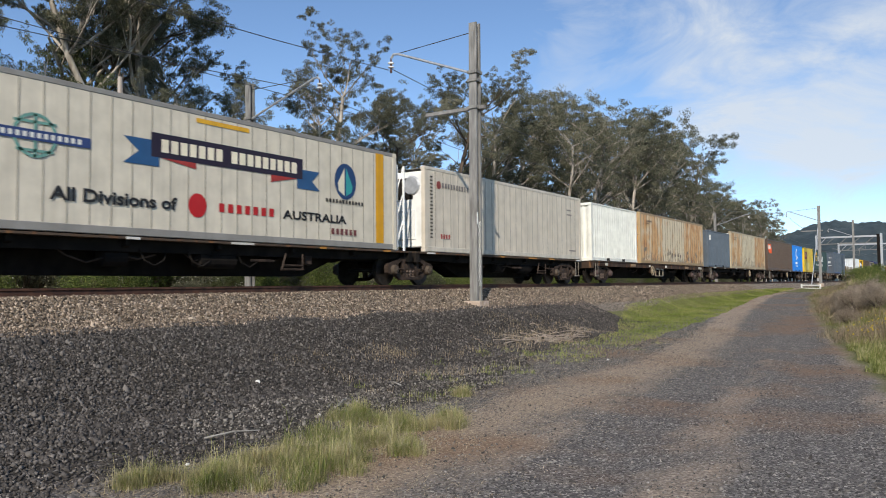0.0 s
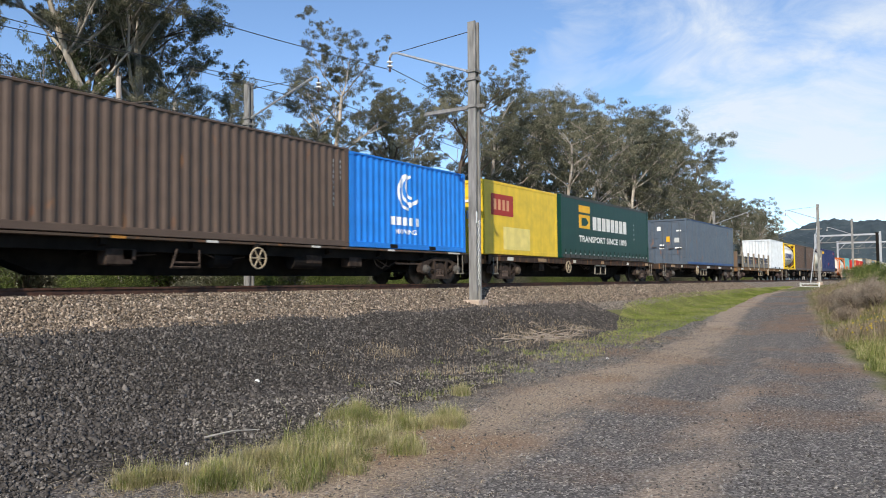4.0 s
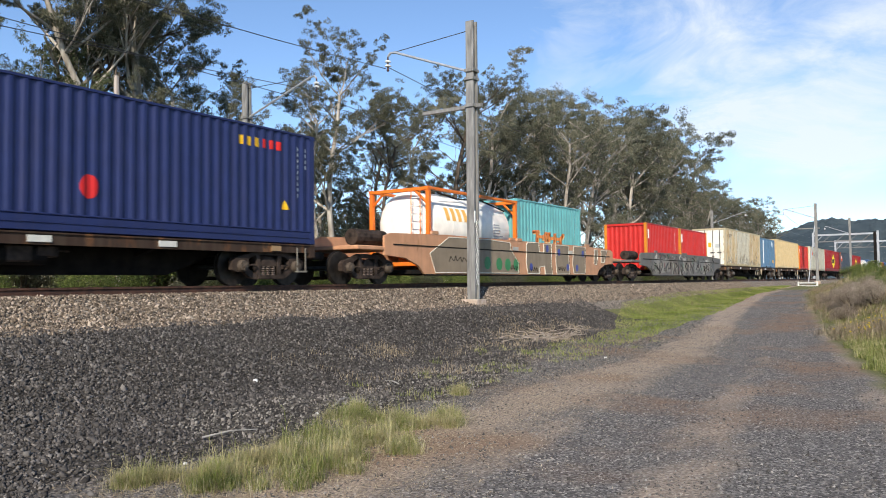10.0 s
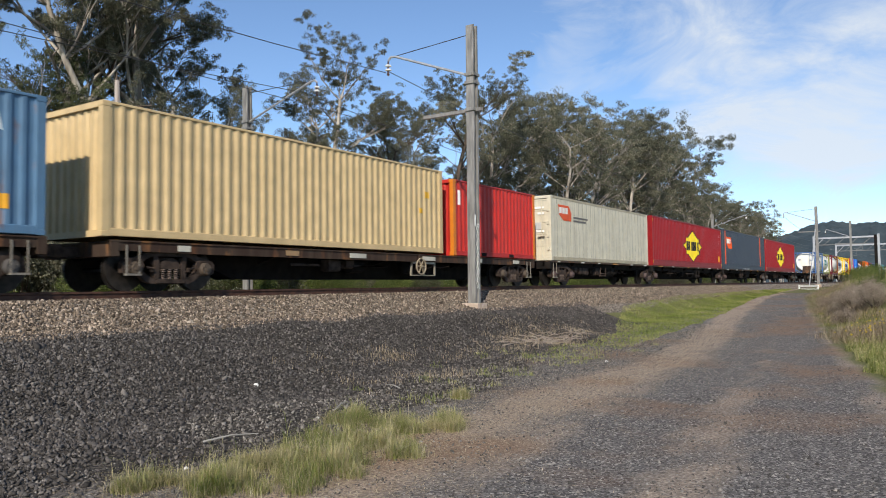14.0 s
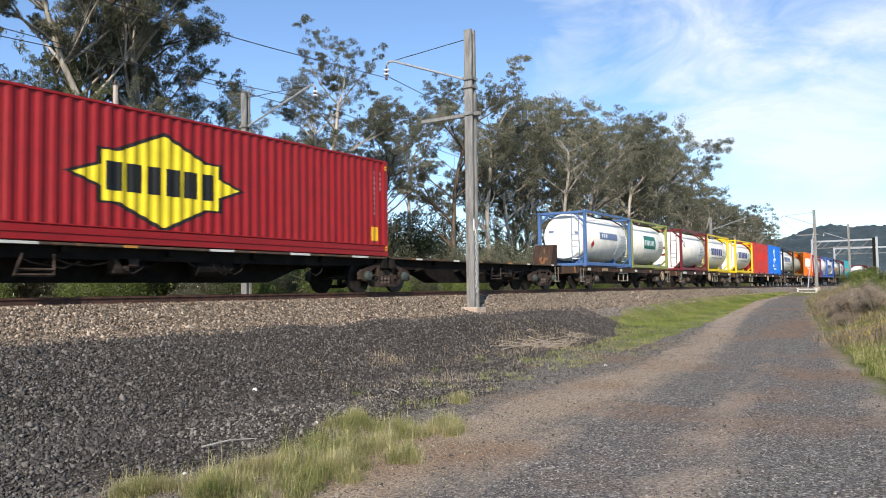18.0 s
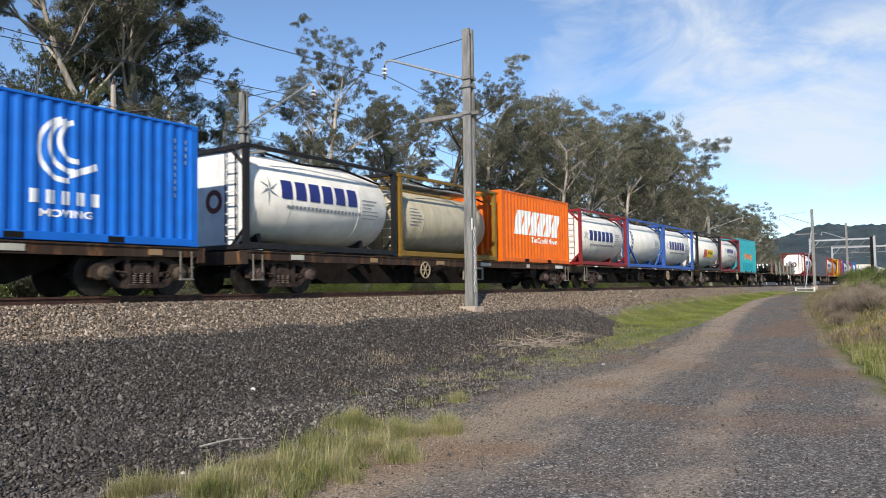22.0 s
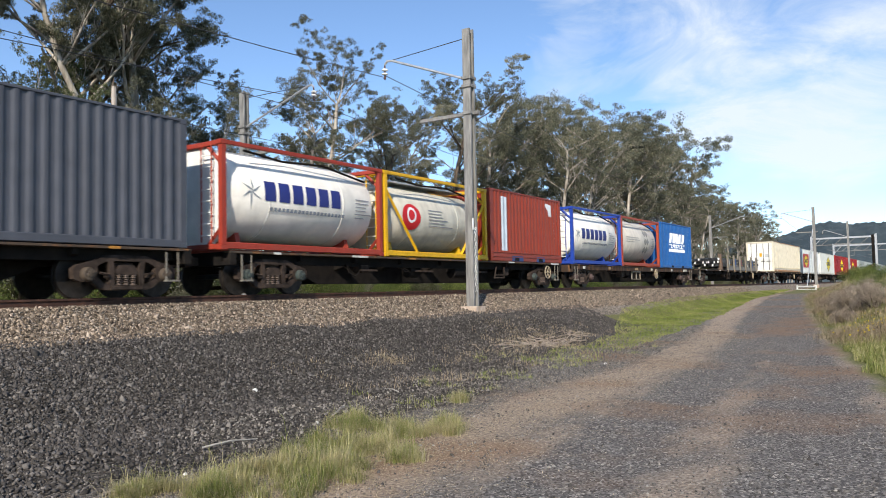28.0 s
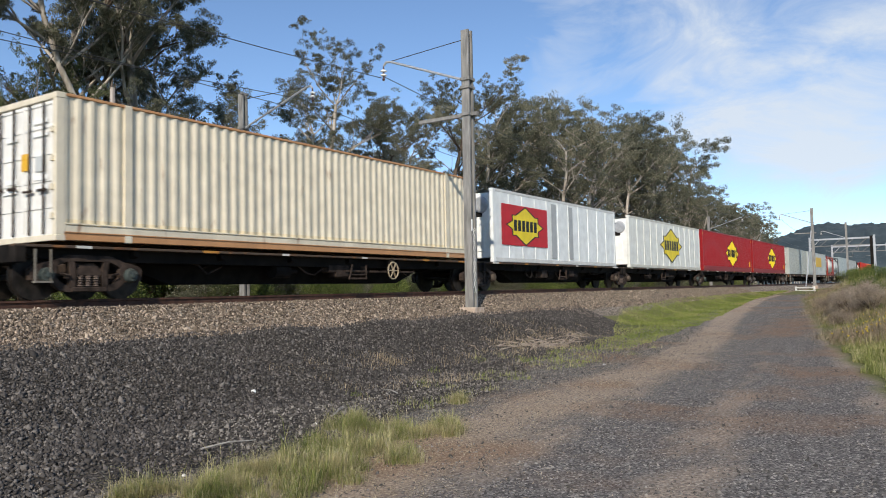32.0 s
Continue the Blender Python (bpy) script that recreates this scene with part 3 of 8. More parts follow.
# --- overhead line masts ---
def mast(u, v, z0, h, towards, arm_z, reg_z, lean=0.0):
    """A lattice-free steel channel mast with a bracket arm, stay, insulator and lower registration arm."""
    t = tagged(new("overhead_line_mast"), "grey weathered steel mast carrying overhead wires beside the track", "mast", "overhead line masts")
    t.matrix_basis = pose(u, v, z0, 0, lean, 0)
    part("mast_channel", Geo().prism([(-0.15, 0.0), (-0.075, 0.0), (-0.065, h), (-0.13, h)], -0.13, 0.13), MAST, t)
    part("mast_channel", Geo().prism([(0.075, 0.0), (0.15, 0.0), (0.13, h), (0.065, h)], -0.13, 0.13), MAST, t)
    part("web", Geo().prism([(-0.09, 0.0), (0.09, 0.0), (0.07, h - 0.02), (-0.07, h - 0.02)], -0.03, 0.03), MAST, t)
    part("footing", Geo().prism([(-0.3, -0.5), (0.3, -0.5), (0.26, 0.12), (-0.26, 0.12)], -0.28, 0.28), CONCRETE, t, "stained concrete footing")
    d = 1 if towards > 0 else -1
    r = abs(towards)
    za, zr = arm_z - z0, reg_z - z0
    part("bracket_arm", Geo().tube([(0, 0.1 * d, za), (0, (r - 0.3) * d, za + 1.08), (0, (r - 0.1) * d, za + 1.1), (0, r * d, za + 1.0)], 0.04, 7), GALV, t, "galvanised tube arm")
    part("stay_wire", Geo().tube([(0, 0.05 * d, h - 0.25), (0, (r - 0.3) * d, za + 1.1)], 0.014, 5), WIRE, t)
    ins = part("insulator", Geo().lathe([(0.5, 0.02), (0.54, 0.05), (0.6, 0.035), (0.72, 0.035), (0.9, 0.03), (1.0, 0.02)], "z", (0, r * d, za), 8), PORCELAIN, t, "dark insulator with white porcelain discs")
    for k in range(2):
        part("disc", Geo().lathe([(0, 0.03), (0.015, 0.105), (0.05, 0.09), (0.075, 0.03)], "z", (0, r * d, za + 0.80 - 0.14 * k), 12), PLAINWHITE, ins)
    part("registration_arm", Geo().box(-0.045, 0.045, -0.35 if d > 0 else -1.8, 1.8 if d > 0 else 0.35, zr - 0.06, zr + 0.05, 0.008), MAST, t)
    for k in (zr, za, za - 0.25):
        part("clamp", Geo().box(-0.18, 0.18, -0.16, 0.16, k - 0.05, k + 0.05, 0.01), MAST, t)
    part("plate", Geo().box(-0.16, -0.10, -0.15, -0.135, 2.4, 2.75), PLAINWHITE, t)
    return t


m1 = mast(19.78, 12.0, 0.92, 8.55, 3.2, 7.95, 6.87, 0.6)
scrawl = Geo()
for k in range(26):
    z = 0.55 + k * 0.075
    x = 0.03 * math.sin(k * 2.1)
    scrawl.tube([(x - 0.07, -0.136, z), (x + 0.02 * math.cos(k), -0.138, z + 0.07), (x + 0.07, -0.136, z + 0.02 * math.sin(3 * k))], 0.010, 4)
part("scrawl", scrawl, PLAINWHITE, m1, "white paint scribbles")
mast(20.9, 23.0, 1.0, 8.5, -3.7, 8.1, 7.0)
m2 = mast(90.5, 12.1, 0.95, 8.4, 3.2, 7.8, 6.7)
part("stay_rod", Geo().tube([(0, 0.1, 6.2), (-3.2, 0.45, -0.1)], 0.05, 6), GALV, m2, "slanting pale stay rod")
mast(123.0, 12.1, 0.8, 9.0, 3.2, 7.6, 6.6)
mast(91.0, 23.0, 0.9, 8.4, -3.7, 7.8, 6.7)
# portals further along
for (u, h) in ((162.0, 8.9), (195.0, 8.8)):
    t = tagged(new("overhead_line_portal"), "grey steel portal frame spanning both tracks with overhead wires", "portal", "overhead line portals")
    t.matrix_basis = pose(u, 0, rail_z(u) - 0.5)
    for v in (11.4, 22.2):
        part("leg", Geo().box(-0.18, 0.18, v - 0.18, v + 0.18, 0, h + 0.3, 0.02), GALV, t)
    part("beam", Geo().box(-0.14, 0.14, 11.4, 22.2, h - 0.32, h, 0.02), GALV, t)
    part("beam", Geo().box(-0.10, 0.10, 11.6, 22.0, h - 1.5, h - 1.36, 0.02), MAST, t)
    for v in (12.6, 14.8, 17.0, 19.2):
        part("brace", Geo().tube([(0, v, h - 0.3), (0, v + 1.3, h - 1.42)], 0.06, 5), MAST, t)
    part("knee_brace", Geo().tube([(0, 22.1, h - 1.9), (0, 20.6, h - 0.3)], 0.07, 5), GALV, t)
    for v in (MID, MID2):
        part("dropper_arm", Geo().tube([(0, v - 1.2, h - 1.4), (0, v - 1.2, h - 2.6), (0, v + 0.2, h - 2.3)], 0.045, 5), MAST, t)
post = tagged(new("signal_post"), "dark steel post standing beside the far portal", "post", "")
post.matrix_basis = pose(158.0, 11.6, 0.7)
part("shaft", Geo().box(-0.22, 0.22, -0.22, 0.22, 0, 8.6, 0.03), SILL_BLACK, post)
part("cap", Geo().box(-0.26, 0.26, -0.26, 0.26, 8.6, 8.75, 0.02), SILL_BLACK, post)
# barrier at the end of the road
bar = tagged(new("road_barrier"), "low white painted barrier rail at the end of the road", "barrier", "")
bar.matrix_basis = pose(70.5, 10.2, 0.72, 0, 0, 52) @ Matrix.Scale(0.72, 4)
part("rail", Geo().box(-1.5, 1.5, -0.05, 0.05, 0.36, 0.52, 0.01), PLAINWHITE, bar)
part("rail", Geo().box(-1.5, 1.5, -0.05, 0.05, 0.02, 0.14, 0.01), PLAINWHITE, bar)
for x in (-1.4, 1.4):
    part("post", Geo().box(x - 0.07, x + 0.07, -0.07, 0.07, -0.2, 0.58, 0.01), PLAINWHITE, bar)

# wires: a sagging carrier and a level contact wire for each track
spans = [-52, 19.9, 90.7, 162, 195, 240]
for mid, lab in ((MID, "near"), (MID2, "far")):
    wires = tagged(new("overhead_wires"), "thin dark overhead wires strung above the track", "wires", "overhead wires")
    for a, b2 in zip(spans, spans[1:]):
        k = 14
        pts = [(a + (b2 - a) * i / k, mid - 0.05 + 0.15 * math.sin(i), rail_z(a + (b2 - a) * i / k) + 7.05 - 4 * min(1.0, (b2 - a) / 70) * 1.0 * (i / k) * (1 - i / k) * 1.35) for i in range(k + 1)]
        part("carrier_wire", Geo().tube(pts, 0.013, 5), WIRE, wires)
    part("contact_wire", Geo().tube([(-60, mid, rail_z(-60) + 5.25), (240, mid, rail_z(240) + 5.25)], 0.010, 5), WIRE, wires)
# power line behind, on the old timber pole
pole = tagged(new("timber_pole"), "old weathered timber pole with a bare crossarm and broken top", "pole", "")
pole.matrix_basis = pose(17.9, 27.0, 1.0)
part("shaft", Geo().tube([(0, 0, 0), (0.05, 0, 4), (0, 0, 7.2), (-0.03, 0, 8.75)], [0.15, 0.145, 0.13, 0.09], 9), plain("old_timber", (0.22, 0.17, 0.14), (0.6, 0.54, 0.48), 1.2, 0.9, 0, 0.4, (4, 4, 0.3)), pole)
part("crossarm", Geo().tube([(-0.4, 0, 7.55), (1.4, -0.2, 8.0)], [0.06, 0.04], 6), BARK_DARK, pole)
for p in ((-0.08, 0, 8.7, -0.02, 0, 9.1), (0.08, 0, 8.6, 0.12, 0.02, 8.95)):
    part("splinter", Geo().tube([p[:3], p[3:]], [0.05, 0.01], 5), BARK_DARK, pole)

# --- trees ---
def gum_tree(seed, h, spread, lean, lower=0.35, leaves=9000, spine=None, leaf=0.17, clump=0.7, loose=0.8):
    """A eucalypt: tapered leaning trunk, forked limbs, and drooping leaves in loose clumps at the twig ends."""
    r = random.Random(seed)
    rn = np.random.default_rng(seed)
    wood, tips = Geo(), []

    def limb(p, d, length, rad, level):
        pts, rs = [p], [rad]
        q = p.copy()
        steps = 4 if level else 7
        for i in range(steps):
            d = (d + Vector((r.uniform(-1, 1), r.uniform(-1, 1), r.uniform(-0.35, 0.6) if level else r.uniform(-0.1, 0.3))) * (0.22 if level else 0.12)).normalized()
            q = q + d * length / steps
            if level == 0 and spine:
                q = Vector(spine[i])
            pts.append(q.copy())
            rs.append(rad * (1 - 0.55 * (i + 1) / steps) if not (level >= 3 and i == steps - 1) else rad * 0.2)
            if level == 0 and i >= steps * lower:
                for _ in range(3 if i < steps - 1 else 4):
                    a = r.uniform(0, math.tau)
                    dd = (Vector((math.cos(a), math.sin(a), 0)) * r.uniform(0.6, 1.0) + Vector((0, 0, r.uniform(0.35, 0.9)))).normalized()
                    limb(q, dd, spread * r.uniform(0.55, 1.0), rs[-1] * r.uniform(0.42, 0.6), 1)
            elif level in (1, 2) and i >= 1:
                for _ in range(r.choice((1, 1, 2))):
                    dd = (d + Vector((r.uniform(-1, 1), r.uniform(-1, 1), r.uniform(-0.3, 0.9)))).normalized()
                    limb(q, dd, length * r.uniform(0.4, 0.62), rs[-1] * 0.55, level + 1)
        if rad > 0.006:
            wood.tube(pts, rs, 7 if level == 0 else (5 if level == 1 else 3), False)
        if level >= 2:
            tips.append((pts[-1], length))
            if level == 2:
                tips.append((pts[-2], length))

    limb(Vector((0, 0, -0.3)), Vector((lean, 0.03, 1)).normalized(), h * 0.82, h * 0.0115 + 0.05, 0)
    centres = np.array([t[0][:] for t in tips])
    # twig ends gather into separate tufts, some large, some nearly bare
    gap = clump * (0.8 + 0.012 * h)
    kept = []
    for c in centres[rn.permutation(len(centres))]:
        if all(np.linalg.norm((c - q) * (1, 1, 1.5)) > gap for q in kept):
            kept.append(c)
    kept = [c for c in kept if sorted(np.linalg.norm(c - q) for q in kept)[2] < 2.0 * gap]   # no lone tufts far out
    centres = np.array(kept)
    rad0 = gap * rn.uniform(0.45, 1.0, len(centres))
    weight = rad0 ** 2.3 * rn.uniform(0.35, 1.0, len(centres))
    pick = rn.choice(len(centres), leaves, p=weight / weight.sum())
    off = rn.normal(0, 1, (leaves, 3))
    off /= np.maximum(np.linalg.norm(off, axis=1, keepdims=True), 1e-6)
    # each tuft breaks into smaller sprays
    spray = rn.normal(0, 1, (len(centres), 9, 3))
    spray /= np.linalg.norm(spray, axis=2, keepdims=True)
    sub = spray[pick, rn.integers(0, 9, leaves)] * loose
    off = (sub + off * (rn.uniform(0, 1, leaves) ** 0.5)[:, None] * 0.5) * rad0[pick][:, None]
    off[:, 2] *= 0.25 + 0.7 * loose
    c = centres[pick] + off
    a = rn.uniform(0, math.tau, leaves)
    down = np.stack([0.55 * np.cos(a), 0.55 * np.sin(a), -rn.uniform(0.2, 1.1, leaves)], 1)
    down /= np.linalg.norm(down, axis=1, keepdims=True)
    side = np.cross(down, rn.normal(0, 1, (leaves, 3)))
    side /= np.linalg.norm(side, axis=1, keepdims=True)
    ln = rn.uniform(0.6, 1.3, leaves)[:, None] * leaf
    wd = ln * rn.uniform(0.2, 0.34, leaves)[:, None]
    vs = np.stack([c - side * wd, c + side * wd, c + down * ln], 1).reshape(-1, 3)
    fs = np.arange(leaves * 3).reshape(-1, 3)
    return wood.mesh("trunk", True), (vs, fs)


def leaf_mesh(vs, fs):
    me = bpy.data.meshes.new("crown")
    me.from_pydata(vs.tolist(), [], fs.tolist())
    return me


GUMS = []
LEANER = [(-0.1, 0, 3), (-0.4, 0, 6), (-1.2, 0, 8.6), (-2.4, 0.2, 11.2), (-3.6, 0.3, 13.6), (-4.6, 0.2, 16.2), (-5.2, 0, 19)]
for seed, h, spread, lean, lower, leaves, spine, leaf, clump, loose in (
        (11, 20, 6.6, -0.12, 0.42, 120000, LEANER, 0.10, 0.55, 0.72), (12, 17, 4.4, 0.06, 0.25, 56000, None, 0.095, 0.5, 0.75), (13, 18, 4.8, -0.05, 0.12, 54000, None, 0.095, 0.55, 0.7), (14, 16, 4.2, 0.1, 0.25, 34000, None, 0.095, 0.55, 0.7),
        (15, 19, 5.0, 0.02, 0.3, 64000, None, 0.095, 0.55, 0.72), (16, 15, 3.8, -0.08, 0.05, 46000, None, 0.10, 0.5, 0.8), (17, 18, 4.2, 0.04, 0.3, 17000, None, 0.16, 1.0, 0.55), (18, 18, 4.0, -0.06, 0.2, 17000, None, 0.16, 1.0, 0.55), (19, 17, 4.4, 0.05, 0.1, 17000, None, 0.16, 1.0, 0.55)):
    wood, lv = gum_tree(seed, h, spread, lean, lower, leaves, spine, leaf, clump, loose)
    GUMS.append((wood, leaf_mesh(*lv), float(np.percentile(lv[0][:, 2], 99.7))))
TREES = [  # along, across, height, kind, turn
    (21.0, 31, 20, 0, 0), (23.2, 32, 22, 4, 200), (21.5, 33.5, 21, 2, 30), (8.0, 34, 20, 2, 80), (25.6, 34.5, 17, 1, 250), (24.0, 30.5, 14, 3, 140), (26.8, 37, 16, 1, 130), (13.2, 37, 17, 4, 10), (18.5, 34, 22, 4, 310),
    (33.7, 30, 16.3, 1, 0), (33.5, 30.6, 14.4, 3, 75), (26.0, 31, 11.5, 3, 20), (30.0, 33, 11.0, 3, 200), (31.5, 37, 9, 3, 110), (37.0, 38, 10, 3, 90),
    (15.5, 32.5, 10, 5, 150), (17.2, 31.5, 11.0, 5, 20), (19.0, 33.0, 10.5, 5, 75), (21.8, 35, 9.5, 5, 190), (12.5, 36, 12, 5, 220), (19.5, 36, 10, 3, 300)]
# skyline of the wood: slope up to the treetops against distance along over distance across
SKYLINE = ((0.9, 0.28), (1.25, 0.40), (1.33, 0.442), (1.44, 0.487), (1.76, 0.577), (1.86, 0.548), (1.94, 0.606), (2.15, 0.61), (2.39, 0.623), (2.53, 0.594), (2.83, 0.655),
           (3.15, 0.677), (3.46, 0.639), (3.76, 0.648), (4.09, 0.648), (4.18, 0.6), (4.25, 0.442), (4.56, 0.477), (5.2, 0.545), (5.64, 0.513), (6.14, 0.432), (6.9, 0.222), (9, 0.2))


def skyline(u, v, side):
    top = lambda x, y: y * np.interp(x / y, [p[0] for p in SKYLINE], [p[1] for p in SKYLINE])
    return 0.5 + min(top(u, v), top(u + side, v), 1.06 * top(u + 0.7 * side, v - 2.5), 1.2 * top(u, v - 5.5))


rt = random.Random(77)
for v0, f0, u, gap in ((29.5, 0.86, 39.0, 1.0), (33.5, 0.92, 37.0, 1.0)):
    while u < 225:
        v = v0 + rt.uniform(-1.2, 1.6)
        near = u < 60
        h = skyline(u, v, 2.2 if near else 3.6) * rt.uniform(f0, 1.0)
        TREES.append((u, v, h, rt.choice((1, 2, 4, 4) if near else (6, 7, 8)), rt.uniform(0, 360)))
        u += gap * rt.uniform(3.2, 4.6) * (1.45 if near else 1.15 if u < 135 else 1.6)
for i in range(4):   # younger growth behind
    u = 64 + i * 5.3 + (i * 37 % 5) * 0.4
    TREES.append((u, 36 + (i * 53 % 4), 9.5 + (i * 29 % 6) * 0.8, (5, 3)[i % 2], i * 67 % 360))
for (u, v, h, k, turn) in TREES:
    wood, crown, h0 = GUMS[k]
    t = tagged(new("gum_tree"), "tall eucalyptus tree with pale bark and sparse grey-green crown", "tree", "gum trees along the line")
    t.matrix_basis = Matrix.LocRotScale((u, v, 0.9), Euler((0, 0, radians(turn))), (h / h0,) * 3)
    part("trunk", wood, BARK if k != 2 else BARK_DARK, t)
    part("crown", crown, LEAF3 if k == 5 else LEAF, t)


def bush(seed, w, h, leaves, leaf=LEAF2):
    """A rounded shrub of stems and small leaves in uneven clumps."""
    rn = np.random.default_rng(seed)
    stems = Geo()
    k = 26
    cen = []
    for i in range(k):
        a, e = rn.uniform(0, math.tau), rn.uniform(0.2, 1.0)
        p = Vector((math.cos(a) * w * 0.5 * rn.uniform(0.2, 0.9), math.sin(a) * w * 0.5 * rn.uniform(0.2, 0.9), h * e * 0.85))
        stems.tube([(0, 0, 0), tuple(p * 0.5 + Vector((0, 0, 0.1))), tuple(p)], [0.05, 0.03, 0.01], 4, False)
        cen.append(p[:])
    cen = np.array(cen)
    pick = rn.integers(0, k, leaves)
    off = rn.normal(0, 1, (leaves, 3))
    off = off / np.linalg.norm(off, axis=1, keepdims=True) * (rn.uniform(0, 1, (leaves, 1)) ** 0.4) * w * 0.21 * rn.uniform(0.6, 1.2, k)[pick][:, None]
    c = cen[pick] + off
    c[:, 2] = np.abs(c[:, 2])
    d = off / np.maximum(np.linalg.norm(off, axis=1, keepdims=True), 1e-6) + rn.normal(0, 0.6, (leaves, 3))
    d /= np.linalg.norm(d, axis=1, keepdims=True)
    s = np.cross(d, rn.normal(0, 1, (leaves, 3)))
    s /= np.linalg.norm(s, axis=1, keepdims=True)
    ln = rn.uniform(0.06, 0.15, (leaves, 1))
    vs = np.stack([c - s * ln * 0.3, c + s * ln * 0.3, c + d * ln], 1).reshape(-1, 3)
    return stems.mesh("stems"), leaf_mesh(vs, np.arange(leaves * 3).reshape(-1, 3))


BUSHES = [bush(31, 4.5, 3.6, 11000), bush(32, 3.5, 2.6, 9000), bush(33, 5.5, 4.6, 14000)]
rb = random.Random(8)
spots = [(12.5, 31.5, 2, 1.3, LEAF), (15.5, 33, 2, 1.4, LEAF), (18.5, 32.5, 2, 1.2, LEAF), (19.5, 27.5, 1, 1.0, LEAF2), (21.6, 28.4, 2, 1.0, LEAF2), (23.2, 29.4, 2, 0.92, LEAF2), (20.2, 28.8, 0, 0.95, LEAF3), (16.5, 28.0, 2, 0.8, LEAF), (13, 29, 2, 1.1, LEAF), (35.0, 33.5, 2, 1.15, LEAF), (38.5, 33, 2, 1.0, LEAF)]
spots += [(21.6, 25.2, 1, 0.55, LEAF3), (22.6, 25.0, 0, 0.5, LEAF2), (23.6, 25.3, 1, 0.55, LEAF3), (26.5, 25.6, 1, 0.5, LEAF2), (30.2, 25.8, 0, 0.5, LEAF3), (34.0, 26.0, 1, 0.55, LEAF2), (36.5, 25.6, 1, 0.55, LEAF3), (38.5, 25.8, 0, 0.5, LEAF2), (41.0, 25.8, 1, 0.55, LEAF3), (41.0, 34.5, 2, 1.45, LEAF), (44.2, 35.0, 2, 1.55, LEAF3), (47.5, 34.8, 2, 1.4, LEAF), (50.5, 35.2, 2, 1.5, LEAF3)]
for i in range(46):
    u = 4 + i * 2.6 + rb.uniform(-1, 1)
    spots.append((u, rb.uniform(25.5, 30.5), rb.randrange(3), rb.uniform(0.45, 0.95), rb.choice((LEAF, LEAF, LEAF2))))
for i in range(24):
    spots.append((38 + i * 4.6, rb.uniform(30, 38), 2, rb.uniform(0.9, 1.4), LEAF3 if i % 3 else LEAF))
for i in range(26):
    spots.append((3 + i * 2.4 + rb.uniform(-0.8, 0.8), rb.uniform(24.2, 25.6), rb.randrange(3), rb.uniform(0.28, 0.5), rb.choice((LEAF, LEAF2, LEAF2))))
for (u, v, k, s, lf) in spots:
    t = tagged(new("shrub"), "dense green shrub growing below the trees behind the tracks" if lf is LEAF2 else "dark green scrub growing below the trees behind the tracks", "shrub", "lineside shrubs")
    t.matrix_basis = Matrix.LocRotScale((u, v, 0.85), Euler((0, 0, u * 3.0)), (s,) * 3)
    part("woody_base", BUSHES[k][0], BARK_DARK, t)
    part("foliage", BUSHES[k][1], lf, t)


# --- grass ---
def blades(name, pts, length, width, material, label, droop=0.5, vary=0.5, stand=1.0):
    r = np.random.default_rng(len(pts) + 1)
    k = len(pts)
    p = np.asarray(pts, float)
    a = r.uniform(0, math.tau, k)
    out = np.stack([np.cos(a), np.sin(a), np.zeros(k)], 1)
    side = np.stack([-np.sin(a), np.cos(a), np.zeros(k)], 1)
    ln = (length * np.exp(r.normal(0, vary, k)))[:, None]
    dr = r.uniform(0.1, 1.0, (k, 1)) * droop
    up = np.array([0, 0, stand])
    w = width * r.uniform(0.6, 1.4, (k, 1))
    m1 = p + up * ln * 0.55 + out * ln * dr * 0.3
    tip = p + up * ln * (1 - 0.4 * dr) + out * ln * dr
    vs = np.stack([p - side * w, p + side * w, m1 + side * w * 0.7, m1 - side * w * 0.7, tip], 1)
    q = 5 * np.arange(k)[:, None]
    tri = np.concatenate([q + np.array([[0, 1, 2]]), q + np.array([[0, 2, 3]]), q + np.array([[3, 2, 4]])])
    return sheet(name, vs.reshape(-1, 3), tri, material, label, "grass", "stuff")


def tufts(centres, per, radius):
    c = np.repeat(np.asarray(centres, float), per, axis=0)
    c = c + rng.normal(0, radius, c.shape)
    return c


# foreground clumps along the road's edge
CLUMPS = ((3.9, 5.5, 0.13, 8), (4.15, 5.05, 0.16, 8), (4.3, 4.95, 0.2, 12), (4.85, 5.15, 0.22, 12), (4.6, 4.55, 0.2, 9), (5.2, 4.95, 0.2, 12), (5.3, 4.6, 0.2, 8), (6.0, 4.75, 0.3, 10),
          (6.9, 5.75, 0.2, 8), (6.3, 5.1, 0.3, 12), (6.9, 4.85, 0.25, 10), (5.8, 4.4, 0.15, 4), (7.0, 5.35, 0.25, 6), (9.2, 5.8, 0.12, 3), (7.25, 6.15, 0.2, 4), (5.6, 5.3, 0.2, 5), (7.6, 5.0, 0.15, 3))
edge = [(u + rng.normal(0, w), v + rng.normal(0, w * 0.8)) for u, v, w, k in CLUMPS for _ in range(1 + int(k * 0.7))]
e = tufts(edge, 230, 0.05)
blades("verge_grass", on_ground(e[:, 0], e[:, 1]), 0.12, 0.0018, GRASS, "green and straw-tipped grass clumps on the road edge", 1.4, 0.42)
e = tufts(edge, 130, 0.075)
blades("verge_dry_grass", on_ground(e[:, 0], e[:, 1]), 0.12, 0.0014, GRASS_DRY, "dry straw-coloured grass among green clumps", 1.6, 0.4)
